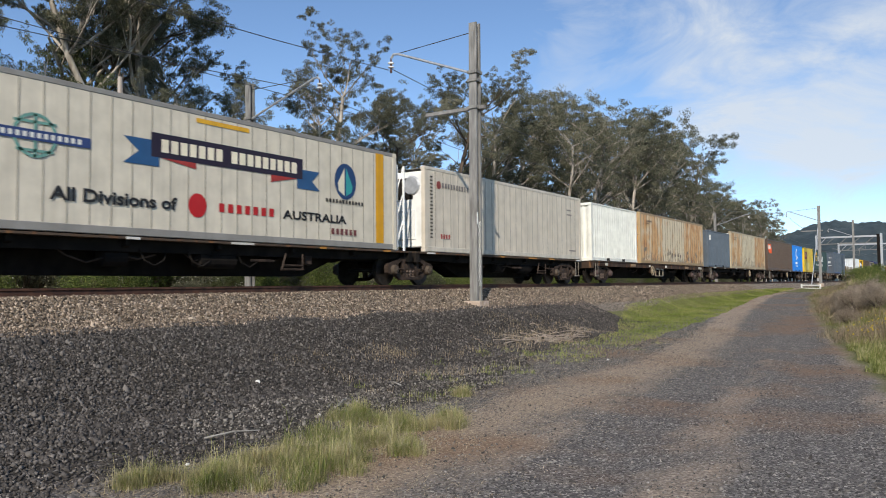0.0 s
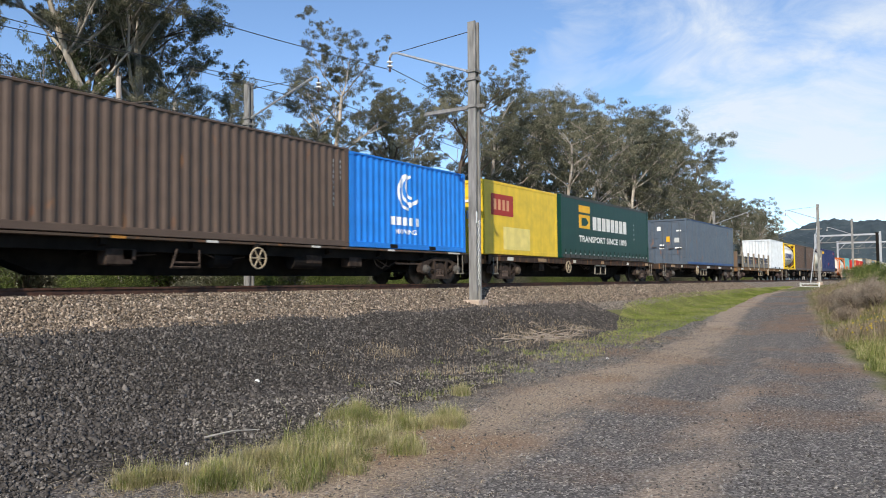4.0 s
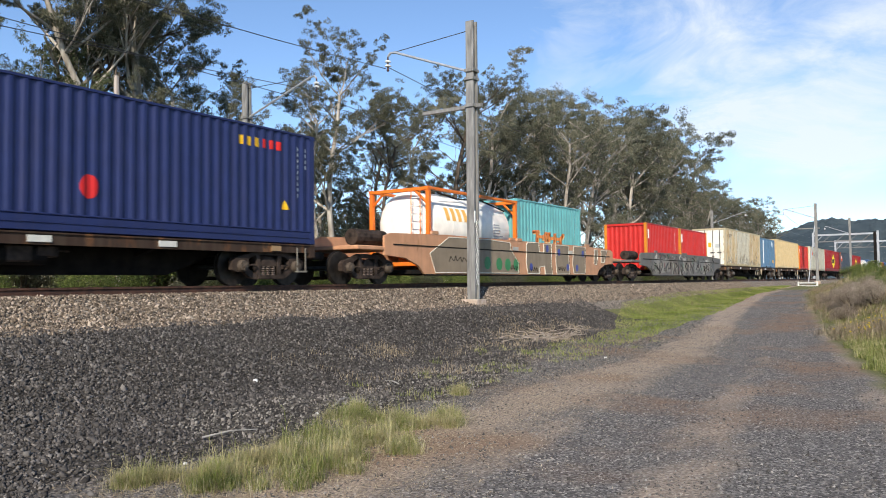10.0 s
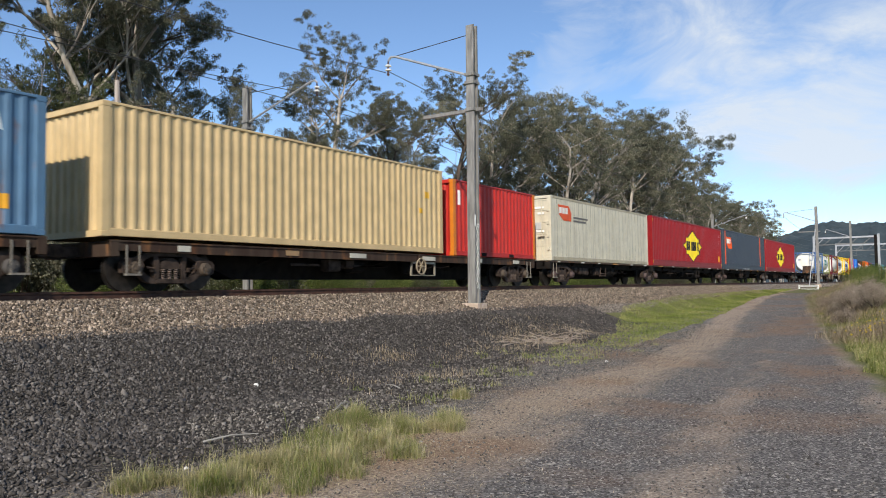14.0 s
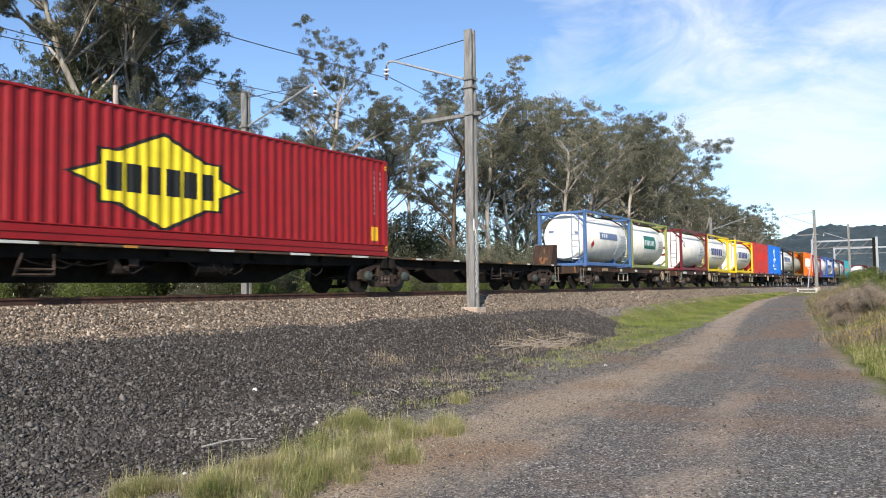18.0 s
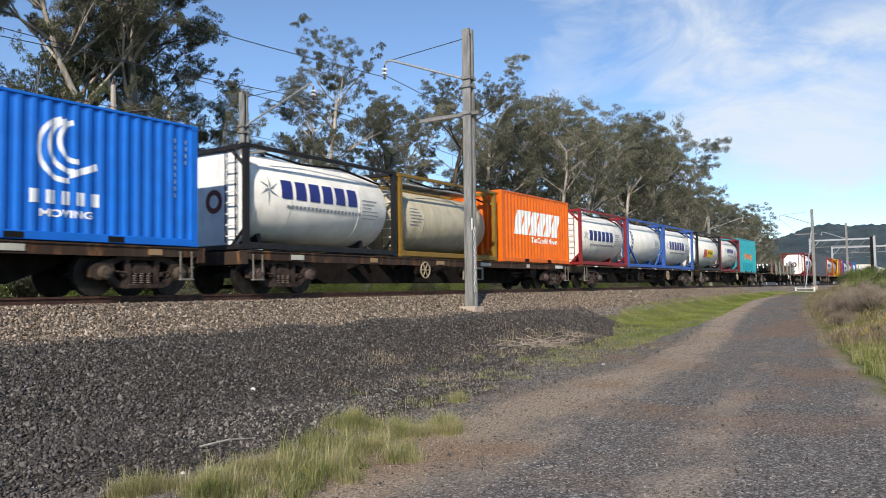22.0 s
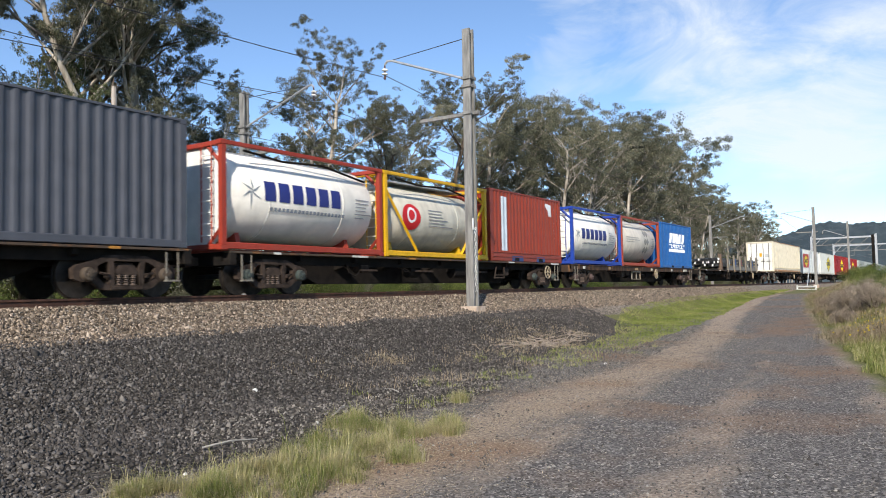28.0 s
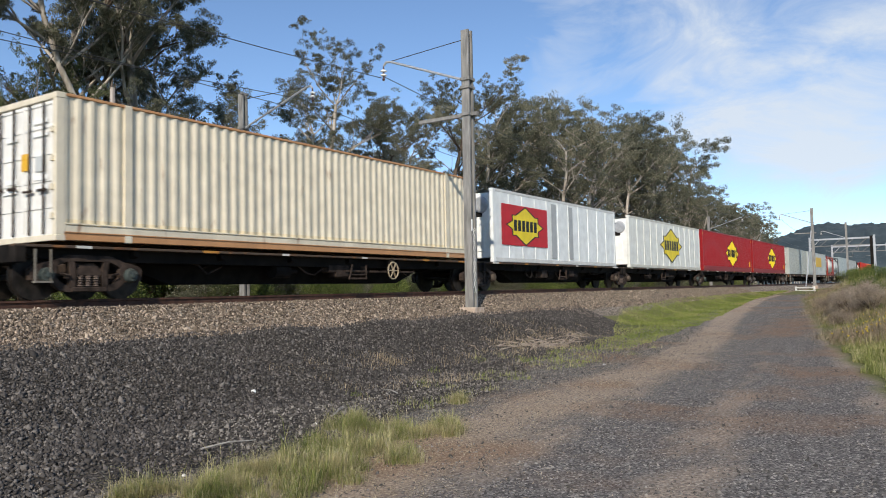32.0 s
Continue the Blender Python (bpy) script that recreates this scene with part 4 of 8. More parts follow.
# weeds on the flat below the bank
weeds = [(rng.uniform(8.5, 20), 0) for _ in range(48)]
weeds = [(u, rng.uniform(6.0, 8.6) + 0.02 * (u - 10)) for u, _ in weeds]
e = tufts(weeds, 45, 0.09)
blades("weeds", on_ground(e[:, 0], e[:, 1]), 0.06, 0.003, GRASS, "low sparse weeds on the gravel")
dry = [(12.0 + rng.normal(0, 0.35), 9.3 + rng.normal(0, 0.2)) for _ in range(18)] + [(19 + rng.normal(0, 1.6), 9.2 + rng.normal(0, 0.45)) for _ in range(130)] + [(rng.uniform(9, 20), rng.uniform(7, 9.6)) for _ in range(60)]
e = tufts(dry, 26, 0.14)
blades("dry_weeds", on_ground(e[:, 0], e[:, 1]), 0.095, 0.0022, STRAW, "dead straw-coloured weeds on the stone bank", 1.3, 0.45)
# green strip between the ballast and the road
u = 15 + 55 * rng.uniform(0, 1, 80000) ** 1.3
lo, hi = road_left(u) + np.interp(u, [15, 22, 34], [1.5, 1.2, 0.25]), np.interp(u, [15, 22, 25, 30, 40, 60], [8.0, 8.4, 9.6, 11.2, 11.9, 12.1])
v = lo + (hi - lo) * rng.uniform(0, 1, len(u))
keep = (hi > lo) & (rng.uniform(0, 1, len(u)) < np.clip((u - 17) / 12, 0.06, 1))
blades("green_strip", on_ground(u[keep], v[keep]), 0.055, 0.006, leafy("strip_grass", (0.11, 0.145, 0.03), (0.235, 0.285, 0.06), (0.44, 0.41, 0.16), 0.35, 0.7), "bright green grass strip between the ballast and the road", 1.2, 0.45)
# rough bank beyond the road
u = 11 + 62 * rng.uniform(0, 1, 60000) ** 1.2
v = road_right(u) - 0.55 - rng.uniform(0, 1, len(u)) ** 1.3 * np.interp(u, [11, 30, 70], [2.2, 6, 9]) - 0.5 * bumps(u, v[:1] * 0 + u, 25, 2.0)
keep = (bumps(u, v, 21, 3.0) > -0.1) | (u < 19)
blades("bank_grass", on_ground(u[keep], v[keep]), 0.11, 0.006, leafy("bank_green", (0.10, 0.13, 0.03), (0.25, 0.25, 0.075), (0.46, 0.4, 0.2), 0.3, 1.2), "rough green grass on the bank beside the road", 1.1, 0.5)
u = rng.uniform(10.5, 20, 26000)
v = road_right(u) - 0.25 - 2.2 * rng.uniform(0, 1, len(u)) ** 1.2 - 0.35 * (bumps(u, u, 41, 1.2) + 0.3)
blades("bank_edge_grass", on_ground(u, v), 0.09, 0.004, GRASS, "fresh green grass at the foot of the bank", 1.3, 0.5)
c = [(rng.uniform(19, 60), 0) for _ in range(130)]
c = [(u, float(road_right(u)) - rng.uniform(0.5, 1.0) - 3.5 * rng.uniform(0, 1) ** 1.6) for u, _ in c]
e = tufts(c, 200, 0.3)
blades("tall_dry_grass", on_ground(e[:, 0], e[:, 1]), 0.22, 0.004, leafy("dead_grass", (0.17, 0.13, 0.08), (0.37, 0.285, 0.18), (0.56, 0.45, 0.31), 0.25), "tall dry grass on the bank beside the road", 2.6, 0.5)
c = [(rng.uniform(28, 70), 0) for _ in range(60)]
c = [(u, float(road_right(u)) - rng.uniform(2.5, 6.5)) for u, _ in c]
e = tufts(c, 90, 0.25)
blades("tall_green_grass", on_ground(e[:, 0], e[:, 1]), 0.42, 0.007, GRASS, "tall green grass on the bank beside the road", 0.9, 0.4)
for (u, v, s) in ((33, 2.0, 0.3), (36, 1.4, 0.42), (39, 3.2, 0.36), (46, 2.6, 0.46), (52, 4.4, 0.42), (57, 4.6, 0.46), (63, 6.2, 0.42)):
    t = tagged(new("shrub"), "low green shrub in the rough grass bank", "shrub", "bank shrubs")
    t.matrix_basis = Matrix.LocRotScale((u, v, float(ground_z(np.array(u), np.array(v)))), Euler((0, 0, u)), (s, s, s * 0.8))
    part("woody_base", BUSHES[1][0], BARK_DARK, t)
    part("foliage", BUSHES[1][1], LEAF2, t)
WITHERED = leafy("withered_leaves", (0.13, 0.10, 0.075), (0.30, 0.24, 0.18), (0.46, 0.385, 0.30), 0.2, 0.8)
for k in range(11):
    u = 27.5 + 1.25 * k + 0.4 * math.sin(3 * k)
    v, sc = float(road_right(u)) - 0.9 - 0.55 * (k * 7 % 4), 0.15 + 0.035 * (k * 5 % 4)
    t = tagged(new("dry_bush"), "withered grey-brown bush on the road bank", "bush", "dry bank bushes")
    t.matrix_basis = Matrix.LocRotScale((u, v, float(ground_z(np.array(u), np.array(v))) - 0.05), Euler((0, 0, u)), (sc * 1.3, sc * 1.3, sc))
    part("woody_base", BUSHES[k % 3][0], BARK_DARK, t)
    part("foliage", BUSHES[k % 3][1], WITHERED, t)
blooms = [(23 + rng.normal(0, 1.5), 1.9 + rng.normal(0, 0.3)) for _ in range(60)]
e = np.array(blooms)
yellow, n, l, b = nodes_of("yellow_petals", 0.6)
b.inputs["Base Color"].default_value = (0.7, 0.5, 0.03, 1)
scatter_stones("yellow_flowers", on_ground(e[:, 0], e[:, 1], 0.25), 0.018, yellow, "small yellow flowers in the bank grass", "flowers")
u = 3.4 + 22 * rng.uniform(0, 1, 40000) ** 1.5
v = road_left(u) + rng.normal(0.15, 0.75, len(u))
keep = (v > road_right(u) + 0.8)
lit = on_ground(u[keep], v[keep], 0.004)
straw = blades("straw_litter", lit, 0.06, 0.0026, STRAW, "dry straw and dead stalks littering the road edge", 1.6, 0.4, 0.12)
brush = tagged(new("dead_branches"), "heap of bleached dead branches in a hollow of the stone bank", "branches", "")
rs = random.Random(12)
for k in range(42):
    u, v, a, ln = 18.6 + rs.gauss(0, 1.3), 9.15 + rs.gauss(0, 0.25), radians(rs.gauss(-20, 35)), rs.uniform(0.5, 1.7)
    pts = []
    for q in range(4):
        f = q / 3
        x, y = u + math.cos(a) * ln * (f - 0.5), v + math.sin(a) * ln * (f - 0.5) * 0.6 + 0.06 * math.sin(5 * f + k)
        pts.append((x, y, float(ground_z(np.array(x), np.array(y))) + 0.02 + 0.14 * rs.random() * math.sin(math.pi * f)))
    part("branch", Geo().tube(pts, [0.016, 0.014, 0.010, 0.004], 5), DEADWOOD, brush)
twigs = tagged(new("dead_sticks"), "thin bleached dead sticks lying on the dark gravel", "sticks", "")
for (u, v, a, ln) in ((7.4, 6.55, 25, 0.55), (5.3, 6.5, -20, 0.6), (18.5, 9.3, 30, 1.2), (19.5, 9.0, 10, 1.0), (9.6, 7.2, 70, 0.4)):
    z = float(ground_z(np.array(u), np.array(v))) + 0.04
    dx, dy = math.cos(radians(a)) * ln, math.sin(radians(a)) * ln
    part("stick", Geo().tube([(u, v, z), (u + dx * 0.5, v + dy * 0.5, z + 0.03), (u + dx, v + dy, z + 0.01)], [0.012, 0.01, 0.005], 5), SLEEPER, twigs)

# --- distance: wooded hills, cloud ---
# woods tinted blue: the haze of distance is mixed into the base colour
HILL = plain("hazed_woods", (0.036, 0.052, 0.06), (0.068, 0.09, 0.098), 0.02, 1.0, 0, 0)
for (name, dist, prof, lab) in (("hill_far", 1900, [(60, 60), (74, 85), (79, 108), (80.98, 134), (81.87, 150), (82.6, 156), (83.33, 158), (84.16, 154), (84.77, 149), (85.4, 153), (86.4, 150), (90, 150), (96, 140), (110, 90)], ""),
                                ("hill_near", 1100, [(60, 40), (75, 62), (79, 78), (82, 84), (86, 95), (90, 88), (100, 70), (112, 50)], "")):
    hs = np.linspace(60, 110, 260)
    top = np.interp(hs, [p[0] for p in prof], [p[1] for p in prof]) * 1.02
    r = np.random.default_rng(int(dist))
    top = top + np.convolve(r.normal(0, 1, 270), np.ones(11) / 3.3, "valid") * 0.6 + r.normal(0, 0.8, 260)
    vs, k = [], 7
    for h, z in zip(hs, top):
        a = radians(h)
        for j in range(k):
            f = j / (k - 1)
            dd = dist + 500 * f
            vs.append((dd * math.sin(a), dd * math.cos(a), -5 + (z + 5) * math.sin(f * math.pi / 2) + (r.normal(0, 2) if 0 < j < k - 1 else 0)))
    fs = [(i * k + j, (i + 1) * k + j, (i + 1) * k + j + 1, i * k + j + 1) for i in range(259) for j in range(k - 1)]
    sheet(name, vs, fs, HILL, "distant wooded hill, blue-green with haze painted in", "hill", "structure", True)

cm = bpy.data.materials.new("thin_cloud")
cm.use_nodes = True
n, l = cm.node_tree.nodes, cm.node_tree.links
n.remove(n["Principled BSDF"])
em, tr, ms = n.new("ShaderNodeEmission"), n.new("ShaderNodeBsdfTransparent"), n.new("ShaderNodeMixShader")
em.inputs[0].default_value, em.inputs[1].default_value = (0.86, 0.925, 1.0, 1), 0.86
c1 = noise_of(n, l, 0.0014, 9, (1.0, 1.0, 2.2))
c1.inputs["Distortion"].default_value, c1.inputs["Roughness"].default_value = 0.9, 0.6
c2 = noise_of(n, l, 0.0005, 3, (1.0, 1.0, 1.3))
addn = n.new("ShaderNodeMath")
addn.operation = "MULTIPLY_ADD"
addn.inputs[1].default_value = 1.25
l.new(c1.outputs[0], addn.inputs[0])
l.new(c2.outputs[0], addn.inputs[2])
at = n.new("ShaderNodeAttribute")
at.attribute_name = "veil"
add2 = n.new("ShaderNodeMath")
add2.operation = "ADD"
l.new(addn.outputs[0], add2.inputs[0])
l.new(at.outputs["Fac"], add2.inputs[1])
half = n.new("ShaderNodeMath")
half.operation = "MULTIPLY"
half.inputs[1].default_value = 0.5
l.new(add2.outputs[0], half.inputs[0])
rr = ramp_of(n, l, half.outputs[0], ((0.53, (0, 0, 0)), (0.63, (0.32, 0.32, 0.32)), (0.75, (0.85, 0.85, 0.85))))
l.new(rr.outputs[0], ms.inputs[0])
l.new(tr.outputs[0], ms.inputs[1])
l.new(em.outputs[0], ms.inputs[2])
l.new(ms.outputs[0], n["Material Output"].inputs[0])
hs, es = np.linspace(10, 130, 121), np.linspace(0.5, 50, 51)
vs = [(3800 * math.sin(radians(h)) * math.cos(radians(e)), 3800 * math.cos(radians(h)) * math.cos(radians(e)), 3800 * math.sin(radians(e))) for h in hs for e in es]
fs = [(i * 51 + j, (i + 1) * 51 + j, (i + 1) * 51 + j + 1, i * 51 + j + 1) for i in range(120) for j in range(50)]
cl = sheet("backdrop_cloud", vs, fs, cm, "thin white cloud veil in a blue sky", "sky", "structure", True)
veil = cl.data.attributes.new("veil", "FLOAT", "POINT")
H2, E2 = np.meshgrid(hs, es, indexing="ij")
bank = np.interp(H2, [10, 52, 60, 66, 90, 130], [-0.4, -0.25, -0.06, 0.0, 0.02, 0.0]) + np.interp(E2, [0, 3, 8, 25, 50], [0.0, -0.06, -0.04, 0.0, -0.05])
for h0, e0, a, b2, tilt, k in ((72.5, 19.0, 6.0, 3.6, 0.0, 0.22), (65.5, 17.5, 2.4, 5.0, 0.1, 0.12), (78.0, 12.5, 7.0, 2.2, 0.45, 0.15), (84.5, 9.0, 4.5, 2.2, 0.1, 0.2), (68.5, 11.5, 4.0, 2.4, 0.0, -0.12), (81.5, 17.5, 4.0, 2.2, 0.2, -0.08)):
    dh, de = H2 - h0, E2 - e0 - tilt * (H2 - h0)
    bank = bank + k * np.exp(-(dh / a) ** 2 - (de / b2) ** 2)
veil.data.foreach_set("value", bank.ravel().astype(np.float32))


# --- the train: boxes, tanks and wagons, each keyed on its own at the end ---
MOVERS = []   # thing, place in the train, across, height over the rail
W = 2.438
STEP = 0.2785


def ribs(x0, x1):
    """Break points of the trapezoid corrugation as (x, depth)."""
    k = max(1, round((x1 - x0) / STEP))
    p = (x1 - x0) / k
    out = []
    for i in range(k):
        a = x0 + i * p
        out += [(a, 0.0), (a + 0.24 * p, 0.0), (a + 0.48 * p, 0.036), (a + 0.76 * p, 0.036)]
    return out + [(x1, 0.0)]


def corrugated(brk, y, z0, z1, sign=1):
    vs, fs = [], []
    for x, d in brk:
        vs += [(x, y + sign * d, z0), (x, y + sign * d, z1)]
    for i in range(len(brk) - 1):
        fs.append((2 * i, 2 * i + 2, 2 * i + 3, 2 * i + 1))
    g = Geo()
    g.add(vs, fs)
    return g


def clip(poly, axis, lo, hi):
    for keep_hi, lim in ((True, lo), (False, hi)):
        out = []
        for i, a in enumerate(poly):
            b = poly[(i + 1) % len(poly)]
            ia = a[axis] >= lim if keep_hi else a[axis] <= lim
            ib = b[axis] >= lim if keep_hi else b[axis] <= lim
            if ia:
                out.append(a)
            if ia != ib:
                f = (lim - a[axis]) / (b[axis] - a[axis])
                out.append((a[0] + f * (b[0] - a[0]), a[1] + f * (b[1] - a[1])))
        poly = out
        if len(poly) < 3:
            return []
    return poly


def draped(polys, axis, cuts, depth, lift=0.006):
    """Flat paint shapes (x, z) laid over a ribbed or round surface y = depth(x, z)."""
    g = Geo()
    for poly in polys:
        lo, hi = min(p[axis] for p in poly), max(p[axis] for p in poly)
        edges = [lo] + [c for c in cuts if lo < c < hi] + [hi]
        for a, b in zip(edges, edges[1:]):
            q = clip(list(poly), axis, a, b)
            if len(q) >= 3:
                g.add([(x, depth(x, z) - lift, z) for x, z in q], [tuple(range(len(q)))])
    return g


def rect(x0, z0, x1, z1, slant=0.0):
    return [(x0, z0), (x1, z0), (x1 + slant * (z1 - z0), z1), (x0 + slant * (z1 - z0), z1)]


def blocks(x, z, w, h, n, gap=0.4, slant=0.0):
    """A row of plain blocks standing for a painted word mark."""
    p = w / n
    return [rect(x + i * p, z, x + i * p + p * (1 - gap), z + h, slant) for i in range(n)]


def rows_of(x, z, w, h, n, seed=1):
    """Lines of small print as bars of uneven length."""
    r = random.Random(seed)
    p = h / n
    return [rect(x, z + i * p, x + w * r.uniform(0.5, 1.0), z + i * p + p * 0.28) for i in range(n)]


def oval(x, z, a, b, n=18):
    return [(x + a * math.cos(k * math.tau / n), z + b * math.sin(k * math.tau / n)) for k in range(n)]


def ring_of(x, z, a, t, n=18):
    out = []
    for k in range(n):
        q = [(x + r * math.cos(j * math.tau / n), z + r * math.sin(j * math.tau / n)) for r, j in ((a, k), (a, k + 1), (a - t, k + 1), (a - t, k))]
        out.append(q)
    return out


def lettering(body, x, z, size, shear=0.0, width=None):
    """Readable words set in the built-in font, as triangles (x, z)."""
    cu = bpy.data.curves.new("words", "FONT")
    cu.body, cu.size, cu.shear, cu.resolution_u, cu.offset = body, size, shear, 3, 0.03 * size
    ob = new("words", cu)
    bpy.context.view_layer.update()
    me = bpy.data.meshes.new_from_object(ob.evaluated_get(bpy.context.evaluated_depsgraph_get()))
    pts = [v.co.copy() for v in me.vertices]
    me.calc_loop_triangles()
    wmax = max(p.x for p in pts)
    k = (width / wmax) if width else 1.0
    tris = [[(x + pts[i].x * k, z + pts[i].y) for i in t.vertices] for t in me.loop_triangles]
    bpy.data.objects.remove(ob)
    bpy.data.curves.remove(cu)
    bpy.data.meshes.remove(me)
    return tris


def welded(ob):
    bm = bmesh.new()
    bm.from_mesh(ob.data)
    bmesh.ops.remove_doubles(bm, verts=bm.verts, dist=0.0004)
    bm.to_mesh(ob.data)
    bm.free()
    return ob


class Box:
    """A freight container of a given length and height; x along, the near side at y = 0."""

    def __init__(self, name, label, at, L, H, colour, style="corr", end="wall", post=None, dirt=0.3, rust=0.0, base=1.05, roof=None, mat=None, category="shipping container", rail=None, deep=False, door_colour=None, dirtc=(0.10, 0.075, 0.05)):
        self.L, self.H, self.style = L, H, style
        self.root = tagged(new(name), label, category, "containers on the train")
        MOVERS.append((self.root, at, FACE, base))
        pm = mat or paint(colour, dirt, 0.45, rust, 0.0, dirtc)
        self.paint = pm
        postm = paint(post, dirt, 0.45, rust) if post else paint(colour, dirt, 0.45, rust)
        railm = paint(rail, dirt, 0.5, rust) if rail else postm
        x0, x1, z0, z1 = 0.15, L - 0.15, 0.17, H - (0.062 if style == "corr" else 0.11)
        self.x0, self.x1 = x0, x1
        if style == "corr":
            self.brk = ribs(x0, x1)
            side = cached(("side_panel", L, H), lambda: corrugated(self.brk, 0.012, z0, z1))
            back = cached(("side_panel_back", L, H), lambda: corrugated(self.brk, W - 0.012, z0, z1, -1))
        else:
            def flat(y, s):
                g = Geo().box(x0, x1, min(y, y + s * 0.04), max(y, y + s * 0.04), z0, z1)
                k = round((x1 - x0) / 1.15)
                if style not in ("curtain", "reefer"):
                    for i in range(1, k):
                        x = x0 + (x1 - x0) * i / k
                        g.prism([(x - 0.03, z0 + 0.01), (x + 0.03, z0 + 0.01), (x + 0.03, z1 - 0.01), (x - 0.03, z1 - 0.01)], min(y - s * 0.022, y + s * 0.006), max(y - s * 0.022, y + s * 0.006))
                return g
            self.brk = []
            side = cached(("side_panel", L, H, style), lambda: flat(0.014, 1))
            back = cached(("side_panel_back", L, H, style), lambda: flat(W - 0.014, -1))
        part("side_panel", side, pm, self.root)
        part("side_panel", back, pm, self.root)
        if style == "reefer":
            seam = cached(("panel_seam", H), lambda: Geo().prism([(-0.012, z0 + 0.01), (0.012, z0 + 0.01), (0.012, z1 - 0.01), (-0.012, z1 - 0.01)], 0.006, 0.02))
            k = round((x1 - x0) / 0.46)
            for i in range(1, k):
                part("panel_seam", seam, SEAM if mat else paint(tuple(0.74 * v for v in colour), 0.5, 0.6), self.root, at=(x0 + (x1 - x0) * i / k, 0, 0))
        part("roof", cached(("roof", L), lambda: self.roof_geo()), roof or pm, self.root, at=(0, 0, H - 0.06))
        for y0 in (0.0, W - 0.06):
            part("bottom_rail", cached(("bottom_rail", L), lambda: Geo().box(0.17, L - 0.17, 0, 0.06, 0.0, 0.165, 0.012)), railm, self.root, at=(0, y0 + (0.004 if y0 == 0 else -0.004), 0.01))
            if deep and y0 == 0.0:
                part("rail_web", Geo().box(0.17, L - 0.17, 0.001, 0.05, 0.172, 0.31, 0.01), pm, self.root, "deep lower side rail")
                part("rail_lip", Geo().box(0.17, L - 0.17, -0.018, 0.02, 0.315, 0.345, 0.006), pm, self.root)
                part("rail_lip", Geo().box(0.17, L - 0.17, -0.014, 0.003, 0.155, 0.178, 0.005), railm, self.root)
            rh = 0.06 if style == "corr" else 0.11
            part("top_rail", cached(("top_rail", L, rh), lambda: Geo().box(0.17, L - 0.17, 0, 0.06, 0.0, rh, 0.01)), railm, self.root, at=(0, y0 + (0.003 if y0 == 0 else -0.003), H - rh))
        if style == "corr" and L < 7:
            for x in (L / 2 - 1.2, L / 2 + 0.84):
                part("fork_pocket", cached(("fork_pocket",), lambda: Geo().box(0, 0.36, 0, 0.02, 0, 0.115)), SILL_BLACK, self.root, at=(x, -0.004, 0.03))
        post_me = cached(("corner_post", H), lambda: Geo().box(0, 0.16, 0, 0.14, 0.11, H - 0.11, 0.012))
        cast = cached(("corner_casting",), lambda: Geo().box(-0.006, 0.176, -0.006, 0.164, 0, 0.118, 0.012))
        for x in (0, L - 0.16):
            for y in (0, W - 0.14):
                part("corner_post", post_me, postm, self.root, at=(x, y, 0))
                for z in (0, H - 0.118):
                    part("corner_casting", cast, postm, self.root, at=(x if x == 0 else L - 0.17, y if y == 0 else W - 0.158, z))
        part("end_wall", cached(("end_wall", H, "far"), lambda: self.end_geo()), pm, self.root, at=(L - 0.06, 0, 0))
        if end == "wall":
            part("end_wall", cached(("end_wall", H, "near"), lambda: self.end_geo(-1)), pm, self.root, at=(0.06, 0, 0))
        elif end == "doors":
            for k in (0, 1):
                y = 0.14 + k * 1.083
                door = part("door", cached(("door", H), lambda: self.door_geo()), paint(door_colour, 0.3) if door_colour else pm, self.root, "steel container door with locking bars", at=(0.03, y, 0.12))
                for yy in (0.28, 0.78):
                    part("locking_bar", cached(("locking_bar", H), lambda: Geo().tube([(-0.05, 0, 0.02), (-0.05, 0, H - 0.28)], 0.022, 6)), BOGIE if door_colour else postm, door, at=(0, yy, 0))
                    part("handle", cached(("handle",), lambda: Geo().box(-0.075, -0.05, -0.02, 0.3, 0, 0.05, 0.006)), BOGIE, door, at=(0, yy - 0.1, 0.85 + 0.1 * k))
                for zz in (0.3, 0.85, 1.4, 1.95):
                    part("hinge", cached(("hinge",), lambda: Geo().box(-0.07, 0.0, 0, 0.09, 0, 0.12, 0.01)), postm, door, at=(0, -0.06 if k == 0 else 1.05, zz))
            part("door_header", cached(("door_header",), lambda: Geo().box(0.0, 0.07, 0.14, W - 0.14, -0.125, -0.002, 0.01)), postm, self.root, at=(0, 0, H))
            part("door_sill", cached(("door_sill",), lambda: Geo().box(0.0, 0.07, 0.14, W - 0.14, 0.005, 0.125, 0.01)), postm, self.root)
            for y, z, dy, dz, col in ((1.62, H - 0.72, 0.24, 0.26, (0.9, 0.9, 0.88)), (1.05, H * 0.5, 0.22, 0.34, (0.86, 0.66, 0.16)), (0.42, H * 0.48, 0.34, 0.3, (0.74, 0.75, 0.74))):
                part("placard", cached(("placard", dy, dz), lambda: Geo().box(0.012, 0.022, 0, dy, 0, dz)), paint(col, 0.3), self.root, at=(0, y, z))
            self.bars([rows_of(0.0, 0, 0.5, 0.3, 3, int(at))], end_face=True)
        elif end == "unit":
            unit = part("cooling_unit", Geo().box(0.05, 0.25, 0.16, W - 0.16, 0.15, H - 0.15, 0.03), PLAINWHITE, self.root, "white cooling machine end")
            part("grille", Geo().box(0.02, 0.06, 0.5, W - 0.5, H * 0.62, H - 0.35, 0.02), SILL_BLACK, unit)
